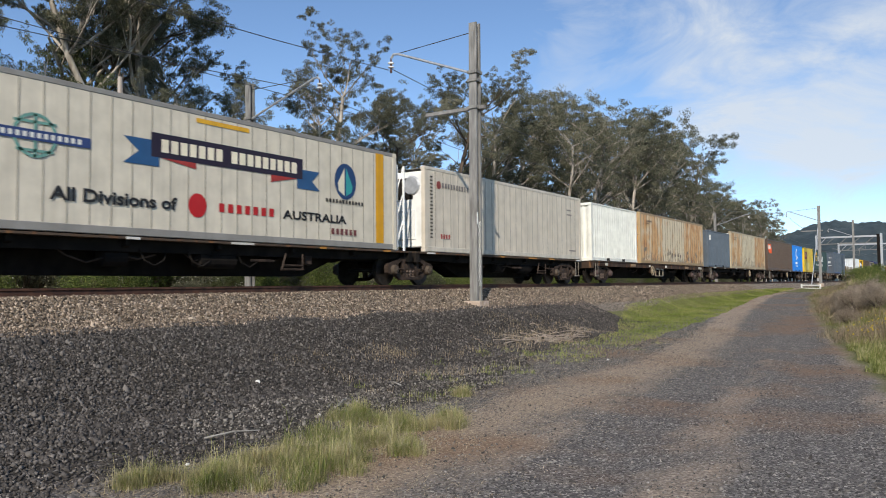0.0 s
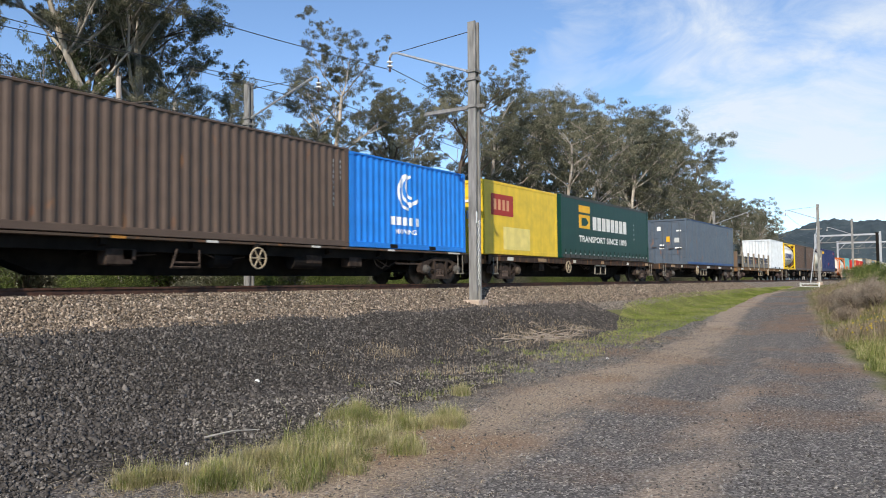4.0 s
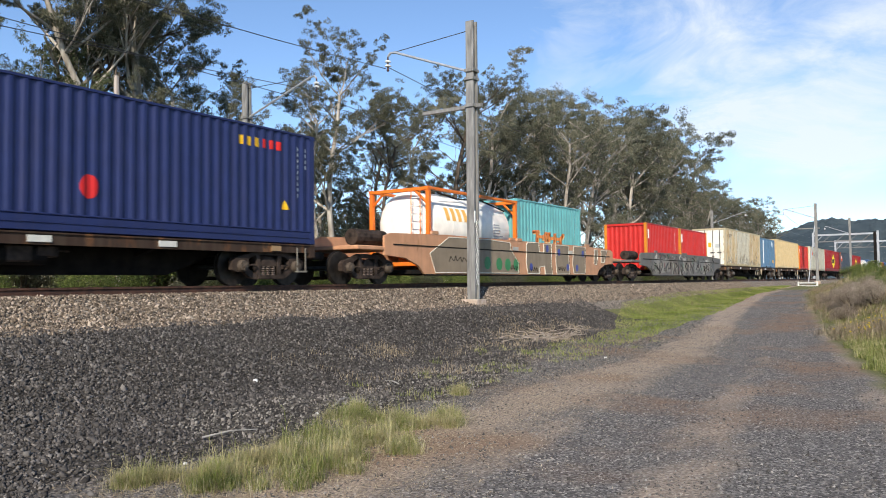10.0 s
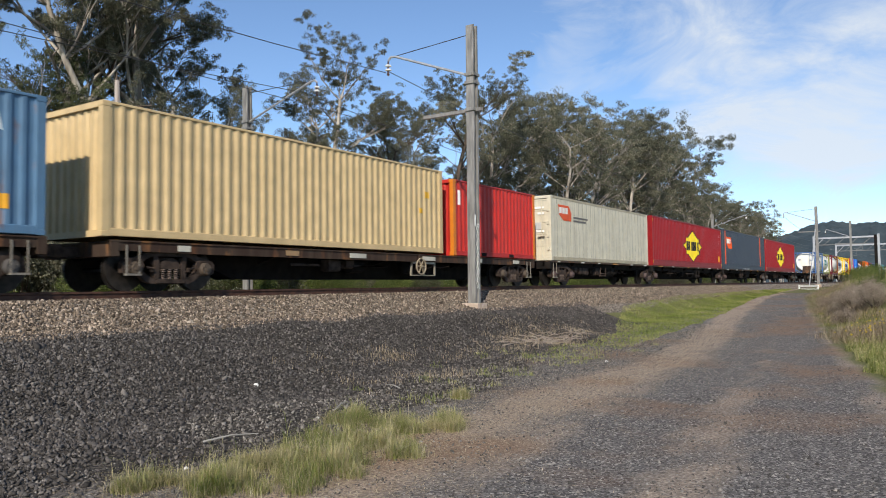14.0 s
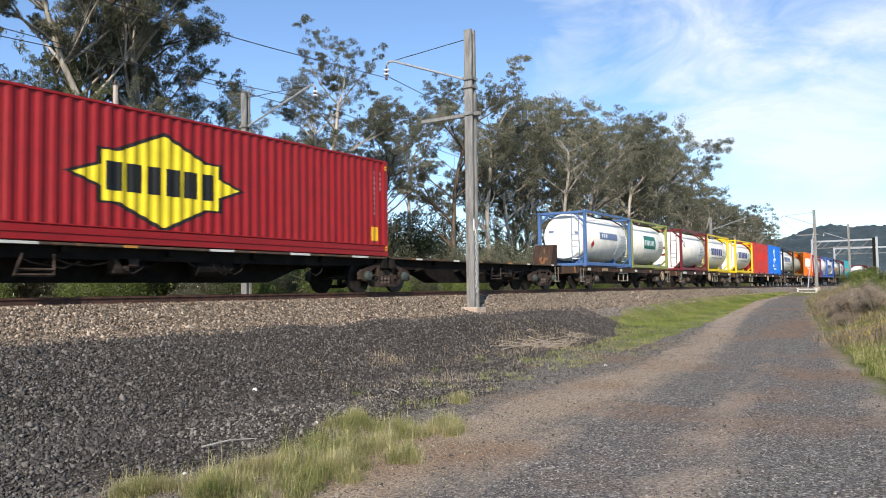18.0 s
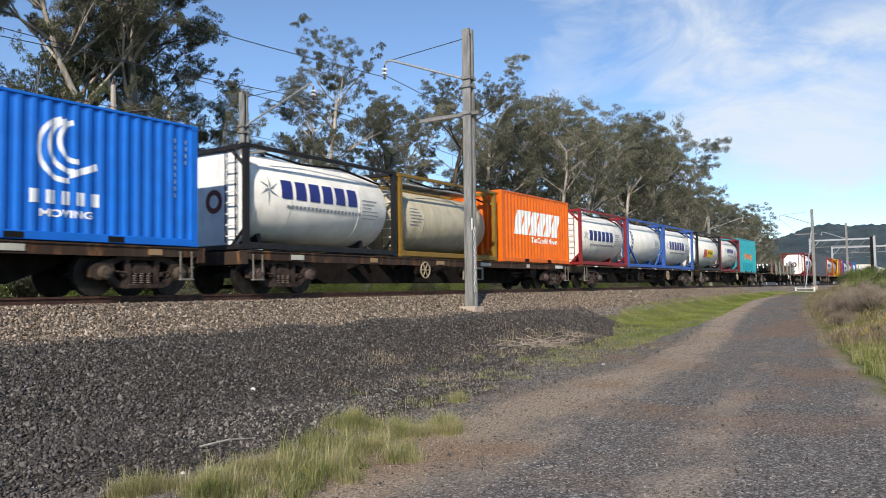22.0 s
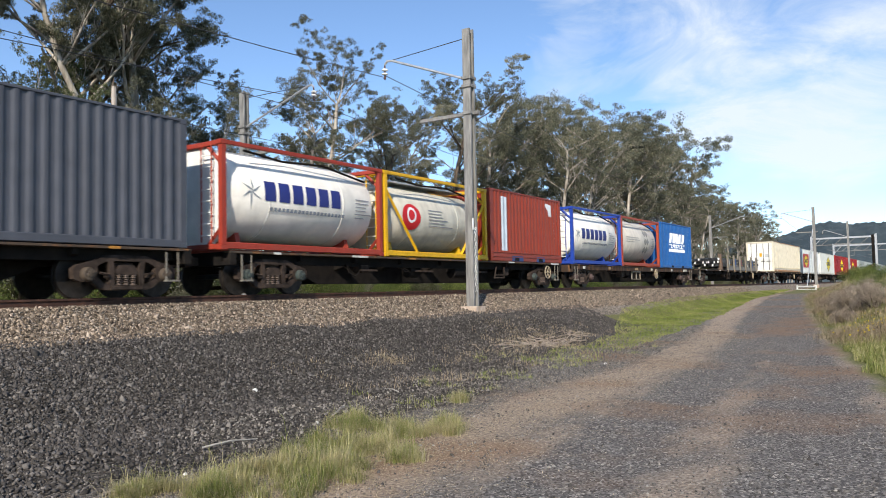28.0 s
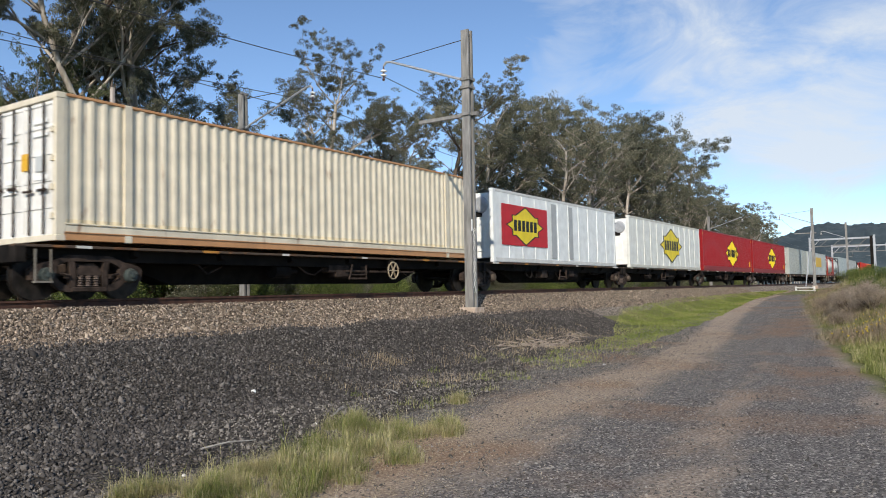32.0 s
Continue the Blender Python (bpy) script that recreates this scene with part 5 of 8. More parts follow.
            part("access_panel", Geo().box(0.02, 0.06, 0.4, 1.1, 0.4, H * 0.5, 0.02), PLAINWHITE, unit)
            part("control_box", Geo().box(0.0, 0.06, 1.3, 1.9, 0.5, H * 0.5, 0.02), GALV, unit)
            part("fan_duct", Geo().lathe([(0.0, 0.28), (0.05, 0.33), (0.07, 0.33)], "x", (0, 0.55, H * 0.78), 16), GALV, unit)

    def roof_geo(self):
        L, g, vs = self.L, Geo(), []
        k = max(4, int(L / 0.55))
        for i in range(2 * k + 1):
            x = 0.06 + (L - 0.12) * i / (2 * k)
            d = 0.02 if i % 2 else 0.0
            vs += [(x, 0.03, d), (x, W - 0.03, d)]
        return g.add(vs, [(2 * i, 2 * i + 2, 2 * i + 3, 2 * i + 1) for i in range(2 * k)])

    def end_geo(self, s=1):
        g, H = Geo(), self.H
        brk = [(y, d * s) for y, d in ribs(0.14, W - 0.14)]
        vs = []
        for y, d in brk:
            vs += [(-d, y, 0.11), (-d, y, H - 0.11)]
        g.add(vs, [(2 * i, 2 * i + 2, 2 * i + 3, 2 * i + 1) for i in range(len(brk) - 1)])
        a = (-0.05, 0.055) if s > 0 else (-0.055, 0.05)
        return g.box(a[0], a[1], 0.14, W - 0.14, 0.0, 0.13).box(a[0], a[1], 0.14, W - 0.14, H - 0.12, H - 0.002)

    def door_geo(self):
        h = self.H - 0.26
        g = Geo().box(0.012, 0.05, 0.005, 1.075, 0, h)
        for z in (0.0, h * 0.2, h * 0.4, h * 0.6, h * 0.8, h - 0.07):
            g.box(-0.006, 0.012, 0.03, 1.05, z, z + 0.06)
        for y in (0.0, 1.02):
            g.box(-0.008, 0.012, y, y + 0.06, 0, h)
        return g

    def depth(self, x, z):
        if not self.brk:
            return {'reefer': 0.005, 'curtain': 0.012}.get(self.style, -0.010)
        xs, ds = zip(*self.brk)
        return 0.012 + float(np.interp(x, xs, ds))

    def sign(self, polys, colour, name="marking", label="", dirt=0.12):
        cuts = [b[0] for b in self.brk]
        self.lift = 0.003 + (self.lift - 0.0015) % 0.012 if hasattr(self, "lift") else 0.003
        if name == "word_mark" and len(polys) <= 40:
            return [part("letter_block", draped([p], 0, cuts, self.depth, self.lift), paint(colour, dirt, 0.5), self.root) for p in polys]
        return welded(part(name, draped(polys, 0, cuts, self.depth, self.lift), paint(colour, dirt, 0.5), self.root, label))

    def bars(self, groups, end_face=False):
        """Small print that cannot be read, as bars on the door end."""
        g, H = Geo(), self.H
        r = random.Random(int(self.L * 10 + H * 100))
        for y0 in (0.2, 1.3):
            for z in (H - 0.55, H - 0.8, 1.2, 1.0):
                if r.random() < 0.75:
                    w = r.uniform(0.25, 0.6)
                    g.add([(0.008, y0 + 0.12, z), (0.008, y0 + 0.12 + w, z), (0.008, y0 + 0.12 + w, z + 0.09), (0.008, y0 + 0.12, z + 0.09)], [(0, 1, 2, 3)])
        if g.v:
            part("small_print", g, PLAINWHITE, self.root)

    def numbers(self, colour=(0.9, 0.9, 0.88)):
        """The number column beside the end post, as bars."""
        x, z = self.L - 0.62, self.H - 0.45
        self.sign([rect(x, z - 0.15 * i, x + 0.06, z - 0.15 * i + 0.09) for i in range(9)], colour, "number_bars")
        self.sign([rect(x + 0.28, z - 0.15 * i, x + 0.34, z - 0.15 * i + 0.09) for i in range(4)], colour, "number_bars")
        return self


class Tank:
    """A 20-foot tank container: round vessel in an open steel frame."""

    def __init__(self, label, at, frame, shell=(0.955, 0.93, 0.88), octagon=False, brace=0, base=1.05, H=2.591, ladder=True, dirt=0.12, R=1.13):
        L = 6.058
        self.L, self.H, self.R, self.cz = L, H, R, 0.28 + R
        self.root = tagged(new("tank_container"), label, "tank container", "containers on the train")
        MOVERS.append((self.root, at, FACE, base))
        fm, sm = paint(frame, 0.3, 0.5), paint(shell, dirt, 0.5, 0, 0, (0.10, 0.095, 0.085))
        cz, e0 = self.cz, 0.2 if octagon else 0.26
        prof = [(e0 + 0.24 * (1 - math.sqrt(max(0, 1 - (r / R) ** 2.6))), r) for r in (0.05, 0.35 * R, 0.6 * R, 0.78 * R, 0.9 * R, 0.97 * R, R)]
        full = prof + [(L - a, r) for a, r in reversed(prof)]
        me = cached(("vessel", R, H, octagon), lambda: Geo().lathe(full, "x", (0, W / 2, cz), 40), True)
        self.ends = (prof[-1][0], L - prof[-1][0])
        vessel = part("vessel", smooth_edges(me), sm, self.root, "insulated round tank shell")
        for x in (1.65, 4.4):
            part("band", cached(("band", R, H), lambda: Geo().lathe([(-0.022, R + 0.001), (-0.02, R + 0.005), (0.02, R + 0.005), (0.022, R + 0.001)], "x", (0, W / 2, cz), 40), True), sm, vessel, at=(x, 0, 0))
        post = cached(("tank_post", H), lambda: Geo().box(0, 0.13, 0, 0.13, 0.11, H - 0.11, 0.015))
        cast = cached(("corner_casting",), lambda: Geo().box(-0.006, 0.176, -0.006, 0.164, 0, 0.118, 0.012))
        for x in (0.02, L - 0.15):
            fr = part("end_frame", cached(("tank_end", H), lambda: Geo().box(0, 0.12, 0.13, W - 0.13, 0.02, 0.15, 0.015)), fm, self.root, at=(x, 0, 0))
            part("top_beam", cached(("tank_end_top", H), lambda: Geo().box(0, 0.12, 0.13, W - 0.13, H - 0.13, H - 0.01, 0.015)), fm, fr)
            for y in (0, W - 0.13):
                part("corner_post", post, fm, fr, at=(0, y, 0))
                for z in (0, H - 0.118):
                    part("corner_casting", cast, fm, fr, at=(-0.02 if x < 1 else -0.02, y if y == 0 else y - 0.03, z))
            ss = 0.42
            for (y0, z0, y1, z1) in ((0.13, ss + 0.1, ss + 0.13, 0.13), (W - 0.13, ss + 0.1, W - ss - 0.13, 0.13), (0.13, H - ss - 0.1, ss + 0.13, H - 0.13), (W - 0.13, H - ss - 0.1, W - ss - 0.13, H - 0.13)):
                part("gusset", Geo().tube([(0.06, y0, z0), (0.06, y1, z1)], 0.05, 4), fm, fr)
        for y in (0.0, W - 0.11):
            part("bottom_rail", cached(("tank_rail",), lambda: Geo().box(0.15, L - 0.15, 0, 0.11, 0.03, 0.19, 0.015)), fm, self.root, at=(0, y, 0))
            part("top_rail", cached(("tank_top",), lambda: Geo().box(0.15, L - 0.15, 0, 0.09, 0, 0.10, 0.012)), fm, self.root, at=(0, y, H - 0.105))
            for sx in (1, -1):
                x = 0.15 if sx > 0 else L - 0.15
                dx, dz = (1.5, 1.25) if brace else (0.5, 0.42)
                if brace == 2:
                    part("brace", Geo().tube([(x + sx * 1.6, y + 0.055, 0.15), (x, y + 0.055, 2.0)], 0.055, 4), fm, self.root)
                elif brace:
                    part("brace", Geo().prism([(x + sx * dx, 0.17), (x + sx * (dx - 0.16), 0.17), (x, dz - 0.15), (x, dz)], y + 0.02, y + 0.09), fm, self.root)
        for x in (0.9, L - 1.1):
            part("saddle", cached(("saddle", H), lambda: Geo().prism([(0.5, 0.12), (W - 0.5, 0.12), (W - 0.6, 0.5), (W / 2, 0.3), (0.6, 0.5)], 0, 0.14, "yz")), fm, self.root, at=(x, 0, 0))
        if octagon:
            c, h = 0.55, H
            oct_ = [(c, 0.12), (W - c, 0.12), (W - 0.13, c + 0.02), (W - 0.13, h - c), (W - c, h - 0.12), (c, h - 0.12), (0.13, h - c), (0.13, c + 0.02)]
            part("end_plate", Geo().prism(oct_, 0.10, 0.24, "yz"), PLAINWHITE, self.root, "white eight-sided end plate")
        walk_ = part("walkway", Geo().box(0.5, L - 0.5, 0.75, 1.55, H - 0.16, H - 0.12), GALV, self.root, "grey chequer-plate walkway on the tank top")
        for x in (2.0, 3.1, 4.3):
            part("manlid", Geo().lathe([(0, 0.25), (0.09, 0.25), (0.12, 0.2)], "z", (x, W / 2, H - 0.16), 14), GALV, walk_)
        part("hose", Geo().tube([(0.9, 0.25, H - 0.13), (2.4, 0.45, H - 0.2), (3.8, 0.3, H - 0.16), (L - 0.5, 0.3, H - 0.42)], 0.03, 6), SILL_BLACK, self.root)
        if ladder:
            lad = part("ladder", Geo().tube([(-0.015, 0.32, 0.2), (-0.015, 0.32, H - 0.1)], 0.02, 5).tube([(-0.015, 0.68, 0.2), (-0.015, 0.68, H - 0.1)], 0.02, 5), fm, self.root)
            for k in range(8):
                part("rung", cached(("rung",), lambda: Geo().tube([(-0.015, 0.32, 0), (-0.015, 0.68, 0)], 0.018, 5)), PLAINWHITE, lad, at=(0, 0, 0.35 + 0.27 * k))

    def depth(self, x, z):
        d = self.R ** 2 - (z - self.cz) ** 2
        return W / 2 - math.sqrt(max(0.0, d))

    def sign(self, polys, colour, name="marking", label="", dirt=0.12):
        self.lift = self.lift + 0.003 if hasattr(self, "lift") else 0.009
        cuts = [self.cz - self.R + 0.06 * k for k in range(40)]
        if name == "word_mark" and len(polys) <= 40:
            return [part("letter_block", draped([p], 1, cuts, self.depth, self.lift), paint(colour, dirt, 0.5), self.root) for p in polys]
        return welded(part(name, draped(polys, 1, cuts, self.depth, self.lift), paint(colour, dirt, 0.5), self.root, label))

    def print_(self, colour=(0.52, 0.52, 0.54), x=4.35, z=1.05, w=0.75, h=0.62):
        self.sign(rows_of(x, z, w, h, 6, int(self.R * 100 + x * 10)), colour, "small_print")
        return self


def star(x, z, r):
    out = []
    for k in range(6):
        a = math.pi / 2 + k * math.tau / 6
        out.append([(x, z), (x + 0.3 * r * math.cos(a - 0.5), z + 0.3 * r * math.sin(a - 0.5)), (x + r * (1.25 if k == 3 else 1) * math.cos(a), z + r * (1.25 if k == 3 else 1) * math.sin(a))])
    return out


NAVY, STEELBLUE = (0.16, 0.20, 0.46), (0.45, 0.50, 0.55)


def blue_word(t, x=1.25, z=1.2, w=3.1, h=0.48, url=True):
    """Blue word mark with a grey star, on a tank."""
    t.sign(star(x - 0.42, z + 0.2, 0.36), STEELBLUE, "star_mark")
    t.sign(blocks(x, z, w, h, 6, 0.24), NAVY, "word_mark", "dark blue painted word mark")
    if url:
        t.sign(blocks(x + 0.2, z - 0.24, w - 0.1, 0.09, 20, 0.3), (0.55, 0.57, 0.6), "small_print")
    return t


# wagons -------------------------------------------------------------
def bogie_meshes():
    side = Geo()
    pedestal = [(-1.16, 0.38), (-1.17, 0.58), (-1.08, 0.66), (-0.86, 0.70), (-0.70, 0.66), (-0.66, 0.55), (-0.70, 0.40), (-0.76, 0.34), (-1.02, 0.32)]
    arch = [(-1.0, 0.685), (-0.74, 0.745), (-0.50, 0.845), (-0.40, 0.86), (-0.40, 0.74), (-0.50, 0.72), (-0.62, 0.66), (-0.70, 0.60), (-0.86, 0.64)]
    tie = [(-0.80, 0.335), (-0.69, 0.43), (-0.50, 0.29), (-0.32, 0.255), (-0.32, 0.145), (-0.48, 0.155), (-0.62, 0.20)]
    column = [(-0.40, 0.24), (-0.29, 0.24), (-0.27, 0.50), (-0.31, 0.76), (-0.43, 0.76), (-0.385, 0.50)]
    for s in (1, -1):
        side.prism([(s * a, b) for a, b in pedestal], -0.085, 0.07)
        side.prism([(s * a, b) for a, b in arch], -0.07, 0.065)
        side.prism([(s * a, b) for a, b in tie], -0.06, 0.06)
        side.prism([(s * a, b) for a, b in column], -0.072, 0.068)
        side.box(min(s * 0.42, s * 0.52), max(s * 0.42, s * 0.52), -0.10, -0.06, 0.40, 0.50, 0.01)
    side.prism([(-0.41, 0.74), (0.41, 0.74), (0.41, 0.862), (-0.41, 0.862)], -0.075, 0.07)
    side.box(-0.36, 0.36, -0.088, 0.08, 0.145, 0.245, 0.02)
    side.prism([(-0.25, 0.47), (0.25, 0.47), (0.25, 0.56), (0.16, 0.66), (-0.16, 0.66), (-0.25, 0.56)], -0.06, 0.085)
    side.tube([(-0.62, -0.09, 0.50), (-0.45, -0.11, 0.47)], 0.025, 5)
    side.tube([(0.62, -0.09, 0.50), (0.45, -0.11, 0.47)], 0.025, 5)
    wheel = Geo()
    for s in (-1, 1):
        y = s * 0.72
        wheel.lathe([(y - 0.065, 0.40), (y - 0.06, 0.46), (y + 0.05, 0.455), (y + 0.065, 0.40), (y + 0.03, 0.36), (y + 0.02, 0.14), (y + 0.07, 0.10)], "y", (0, 0, 0), 24)
        wheel.lathe([(s * 0.68 - 0.018, 0.40), (s * 0.68 - 0.018, 0.49), (s * 0.68 + 0.018, 0.485), (s * 0.68 + 0.018, 0.40)], "y", (0, 0, 0), 24)
    wheel.lathe([(-1.08, 0.065), (1.08, 0.065)], "y", (0, 0, 0), 10)
    cap = Geo().lathe([(-0.16, 0.035), (-0.155, 0.055), (-0.13, 0.06), (-0.128, 0.12), (-0.07, 0.145), (0.02, 0.15)], "y", (0, 0, 0), 16)
    for k in range(3):
        a = k * math.tau / 3 + 0.4
        cap.lathe([(-0.145, 0.018), (-0.12, 0.018)], "y", (0.09 * math.cos(a), 0, 0.09 * math.sin(a)), 6)
    coil = []
    for k in range(5):
        coil += [(0.245 + 0.046 * k, 0.045), (0.262 + 0.046 * k, 0.068), (0.282 + 0.046 * k, 0.045)]
    spring = Geo().lathe(coil, "z", (0, -0.02, 0), 10)
    return side, smooth_edges(wheel.mesh("wheelset"), 40), cap, spring


_side, WHEELSET, _cap, _spring = bogie_meshes()
SIDEFRAME, CAP, SPRING = _side.mesh("side_frame"), smooth_edges(_cap.mesh("axle_cap")), _spring.mesh("spring")
BOLSTER = Geo().box(-0.2, 0.2, -1.0, 1.0, 0.50, 0.72, 0.03).mesh("bogie")
CAPMATS = [paint((0.30, 0.26, 0.22), 0.6, 0.7), paint((0.31, 0.25, 0.24), 0.6, 0.7), paint((0.30, 0.29, 0.28), 0.6, 0.7), paint((0.22, 0.26, 0.25), 0.6, 0.7)]
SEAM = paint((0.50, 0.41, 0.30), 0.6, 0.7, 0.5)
HANDWHEEL = Geo().add([((0.25 + 0.022 * math.cos(j * math.tau / 5)) * math.cos(i * math.tau / 18), 0.022 * math.sin(j * math.tau / 5), (0.25 + 0.022 * math.cos(j * math.tau / 5)) * math.sin(i * math.tau / 18)) for i in range(18) for j in range(5)],
                      [(i * 5 + j, (i + 1) % 18 * 5 + j, (i + 1) % 18 * 5 + (j + 1) % 5, i * 5 + (j + 1) % 5) for i in range(18) for j in range(5)]).mesh("hand_wheel", True)
SPOKE = Geo().tube([(0.03, 0, 0), (0.245, 0, 0)], 0.016, 5).mesh("spoke")
HUB = Geo().lathe([(-0.03, 0.05), (0.03, 0.05)], "y", (0, 0, 0), 8).mesh("hub")
STEPME = Geo().box(-0.012, 0.016, -0.012, 0.012, 0.32, 0.95).box(0.284, 0.312, -0.012, 0.012, 0.32, 0.95).box(-0.02, 0.32, -0.05, 0.05, 0.32, 0.36).mesh("step")
COUPLER = Geo().box(-0.75, 0.0, -0.09, 0.09, 0.72, 0.92, 0.02).box(-0.95, -0.7, -0.16, 0.16, 0.68, 0.97, 0.04).mesh("coupler")
SPINNERS = []
STEP_PAINT = paint((0.50, 0.48, 0.44), 0.6, 0.7, 0.2)
HANGER = paint((0.56, 0.53, 0.47), 0.6, 0.7, 0.2)
SPRING_STEEL = plain("spring_steel", (0.05, 0.035, 0.028), (0.2, 0.15, 0.12), 8, 0.6, 0.3)


def bogie(wagon, x, cap):
    b = part("bogie", BOLSTER, BOGIE, wagon, "three-piece bogie with cast side frames", at=(x, 0, 0))
    for y in (-1.02, 1.02):
        part("side_frame", SIDEFRAME, BOGIE, b, at=(0, y, 0))
    for dx in (-0.89, 0.89):
        ws = part("wheelset", WHEELSET, WHEEL, b, at=(dx, 0, 0.46))
        SPINNERS.append((ws, MOVERS[-1][1] + x + dx, dx))
        part("axle_cap", CAP, cap, b, at=(dx, -1.08, 0.47))
    for dx in (-0.165, 0.0, 0.165):
        part("spring", SPRING, SPRING_STEEL, b, at=(dx, -1.02, 0))


def wagon(u0, u1, kind="brown", seed=1, left=1.95, right=1.95, wheel_at=None, label=None, belly=0.26, sill=None, cap=None):
    """A container wagon between two coupling points; left/right: bogie distance from each end, None where it is shared with the next."""
    r = random.Random(seed)
    L = u1 - u0
    lab = label or {"brown": "long flat container wagon with rusty brown side sills", "black": "low black skeletal container wagon"}[kind]
    w = tagged(new("container_wagon"), lab, "freight wagon", "wagons of the train")
    MOVERS.append((w, u0, MID, 0.0))
    sm = sill or (SILL_BROWN if kind == "brown" else SILL_BLACK)
    a, b = (0.45 if left is not None else 0.1), L - (0.45 if right is not None else 0.1)
    belly_p = [(a + 0.2, 1.0), (a + 0.2, 0.74), (a + 2.7, 0.72), (a + 3.9, belly), (b - 3.9, belly), (b - 2.7, 0.72), (b - 0.2, 0.74), (b - 0.2, 1.0)]
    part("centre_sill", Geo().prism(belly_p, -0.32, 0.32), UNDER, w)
    brown = sm is not SILL_BLACK
    if brown:
        for y in (-1.2, 1.12):
            part("side_sill", Geo().prism([(a, 1.03), (b, 1.03), (b, 0.83), (b - 2.6, 0.80), (a + 2.6, 0.80), (a, 0.83)], y, y + 0.08), sm, w)
        part("side_flange", Geo().box(a, b, -1.225, -1.12, 1.005, 1.036), sm, w)
    else:
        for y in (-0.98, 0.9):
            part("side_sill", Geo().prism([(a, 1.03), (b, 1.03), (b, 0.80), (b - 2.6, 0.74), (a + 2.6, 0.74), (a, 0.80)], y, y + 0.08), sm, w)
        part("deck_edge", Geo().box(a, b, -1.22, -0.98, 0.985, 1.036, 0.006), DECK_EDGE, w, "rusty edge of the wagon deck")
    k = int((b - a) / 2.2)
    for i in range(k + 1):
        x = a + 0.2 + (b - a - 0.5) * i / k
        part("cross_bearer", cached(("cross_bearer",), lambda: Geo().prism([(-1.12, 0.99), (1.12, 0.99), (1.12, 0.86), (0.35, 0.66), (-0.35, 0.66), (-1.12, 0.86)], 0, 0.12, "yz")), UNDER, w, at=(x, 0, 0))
    for x, s in ((a, 1), (b, -1)):
        part("headstock", Geo().box(min(x, x + s * 0.18), max(x, x + s * 0.18), -1.22, 1.22, 0.70, 1.02, 0.01), sm, w)
    c = cap or r.choice(CAPMATS)
    if left is not None:
        bogie(w, left, c)
        part("coupler", COUPLER, BOGIE, w, at=(0.5, 0, 0))
        part("step", STEPME, STEP_PAINT, w, at=(a + 0.35, -1.22, 0))
    elif left is None:
        bogie(w, 0.0, c)
    if right is not None:
        bogie(w, L - right, c)
        part("coupler", COUPLER, BOGIE, w, at=(L - 0.5, 0, 0), turn=pose(0, 0, 0, 0, 0, 180))
        part("step", STEPME, STEP_PAINT, w, at=(b - 0.65, -1.22, 0))
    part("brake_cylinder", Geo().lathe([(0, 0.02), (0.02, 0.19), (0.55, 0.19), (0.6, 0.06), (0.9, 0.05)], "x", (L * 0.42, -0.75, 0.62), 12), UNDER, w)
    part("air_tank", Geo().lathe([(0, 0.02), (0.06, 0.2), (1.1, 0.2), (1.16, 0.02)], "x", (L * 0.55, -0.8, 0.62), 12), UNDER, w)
    if wheel_at is not None:
        hx = wheel_at - u0
        hw = part("hand_wheel", HANDWHEEL, paint((0.66, 0.6, 0.5), 0.5), w, "spoked handbrake wheel", at=(hx, -1.28, 0.66))
        part("bracket", Geo().box(-0.06, 0.06, 0.02, 0.2, -0.1, 0.35), sm, hw)
        part("hub", HUB, paint((0.66, 0.6, 0.5), 0.5), hw)
        for k in range(6):
            part("spoke", SPOKE, paint((0.66, 0.6, 0.5), 0.5), hw, turn=pose(0, 0, 0, 0, 60 * k, 0))
    n = 6
    for i in range(n):
        x = a + (b - a) * (0.08 + 0.84 * i / (n - 1)) + r.uniform(-0.5, 0.5)
        ww = r.choice((0.24, 0.32, 0.45, 0.7))
        if brown:
            part("number_board", Geo().box(0, ww, -1.222, -1.202, 0.845, 0.975, 0.004), paint(r.choice(((0.82, 0.81, 0.77), (0.76, 0.74, 0.68), (0.62, 0.5, 0.36))), 0.4), w, at=(x, 0, 0))
        else:
            part("edge_mark", Geo().box(0, ww, -1.232, -1.218, 0.984, 1.037), paint(r.choice(((0.84, 0.83, 0.8), (0.8, 0.79, 0.75), (0.72, 0.5, 0.22))), 0.3), w, "painted mark on the deck edge", at=(x, 0, 0))
    if brown:   # pale twin frames hung below the sill
        x, y = L * r.uniform(0.28, 0.62), -1.1
        hang = part("hanger_frame", Geo().box(x, x + 1.3, y - 0.02, y + 0.02, 0.36, 0.395), HANGER, w, "pale painted hanger frame below the sill")
        for dx, lean in ((0.0, -0.05), (0.66, -0.02), (1.26, 0.0)):
            part("hanger", Geo().prism([(x + dx + lean, 0.37), (x + dx + lean + 0.045, 0.37), (x + dx + 0.05, 0.84), (x + dx, 0.84)], y - 0.025, y + 0.025), HANGER, hang)
        for dx, wd in ((0.04, 0.5), (0.7, 0.5)):
            part("plate", Geo().box(x + dx, x + dx + wd, y - 0.05, y - 0.03, 0.74, 0.83, 0.004), paint((0.7, 0.68, 0.63), 0.5), hang)
    else:
        x, y = L * r.uniform(0.28, 0.72), -1.1
        g = Geo()
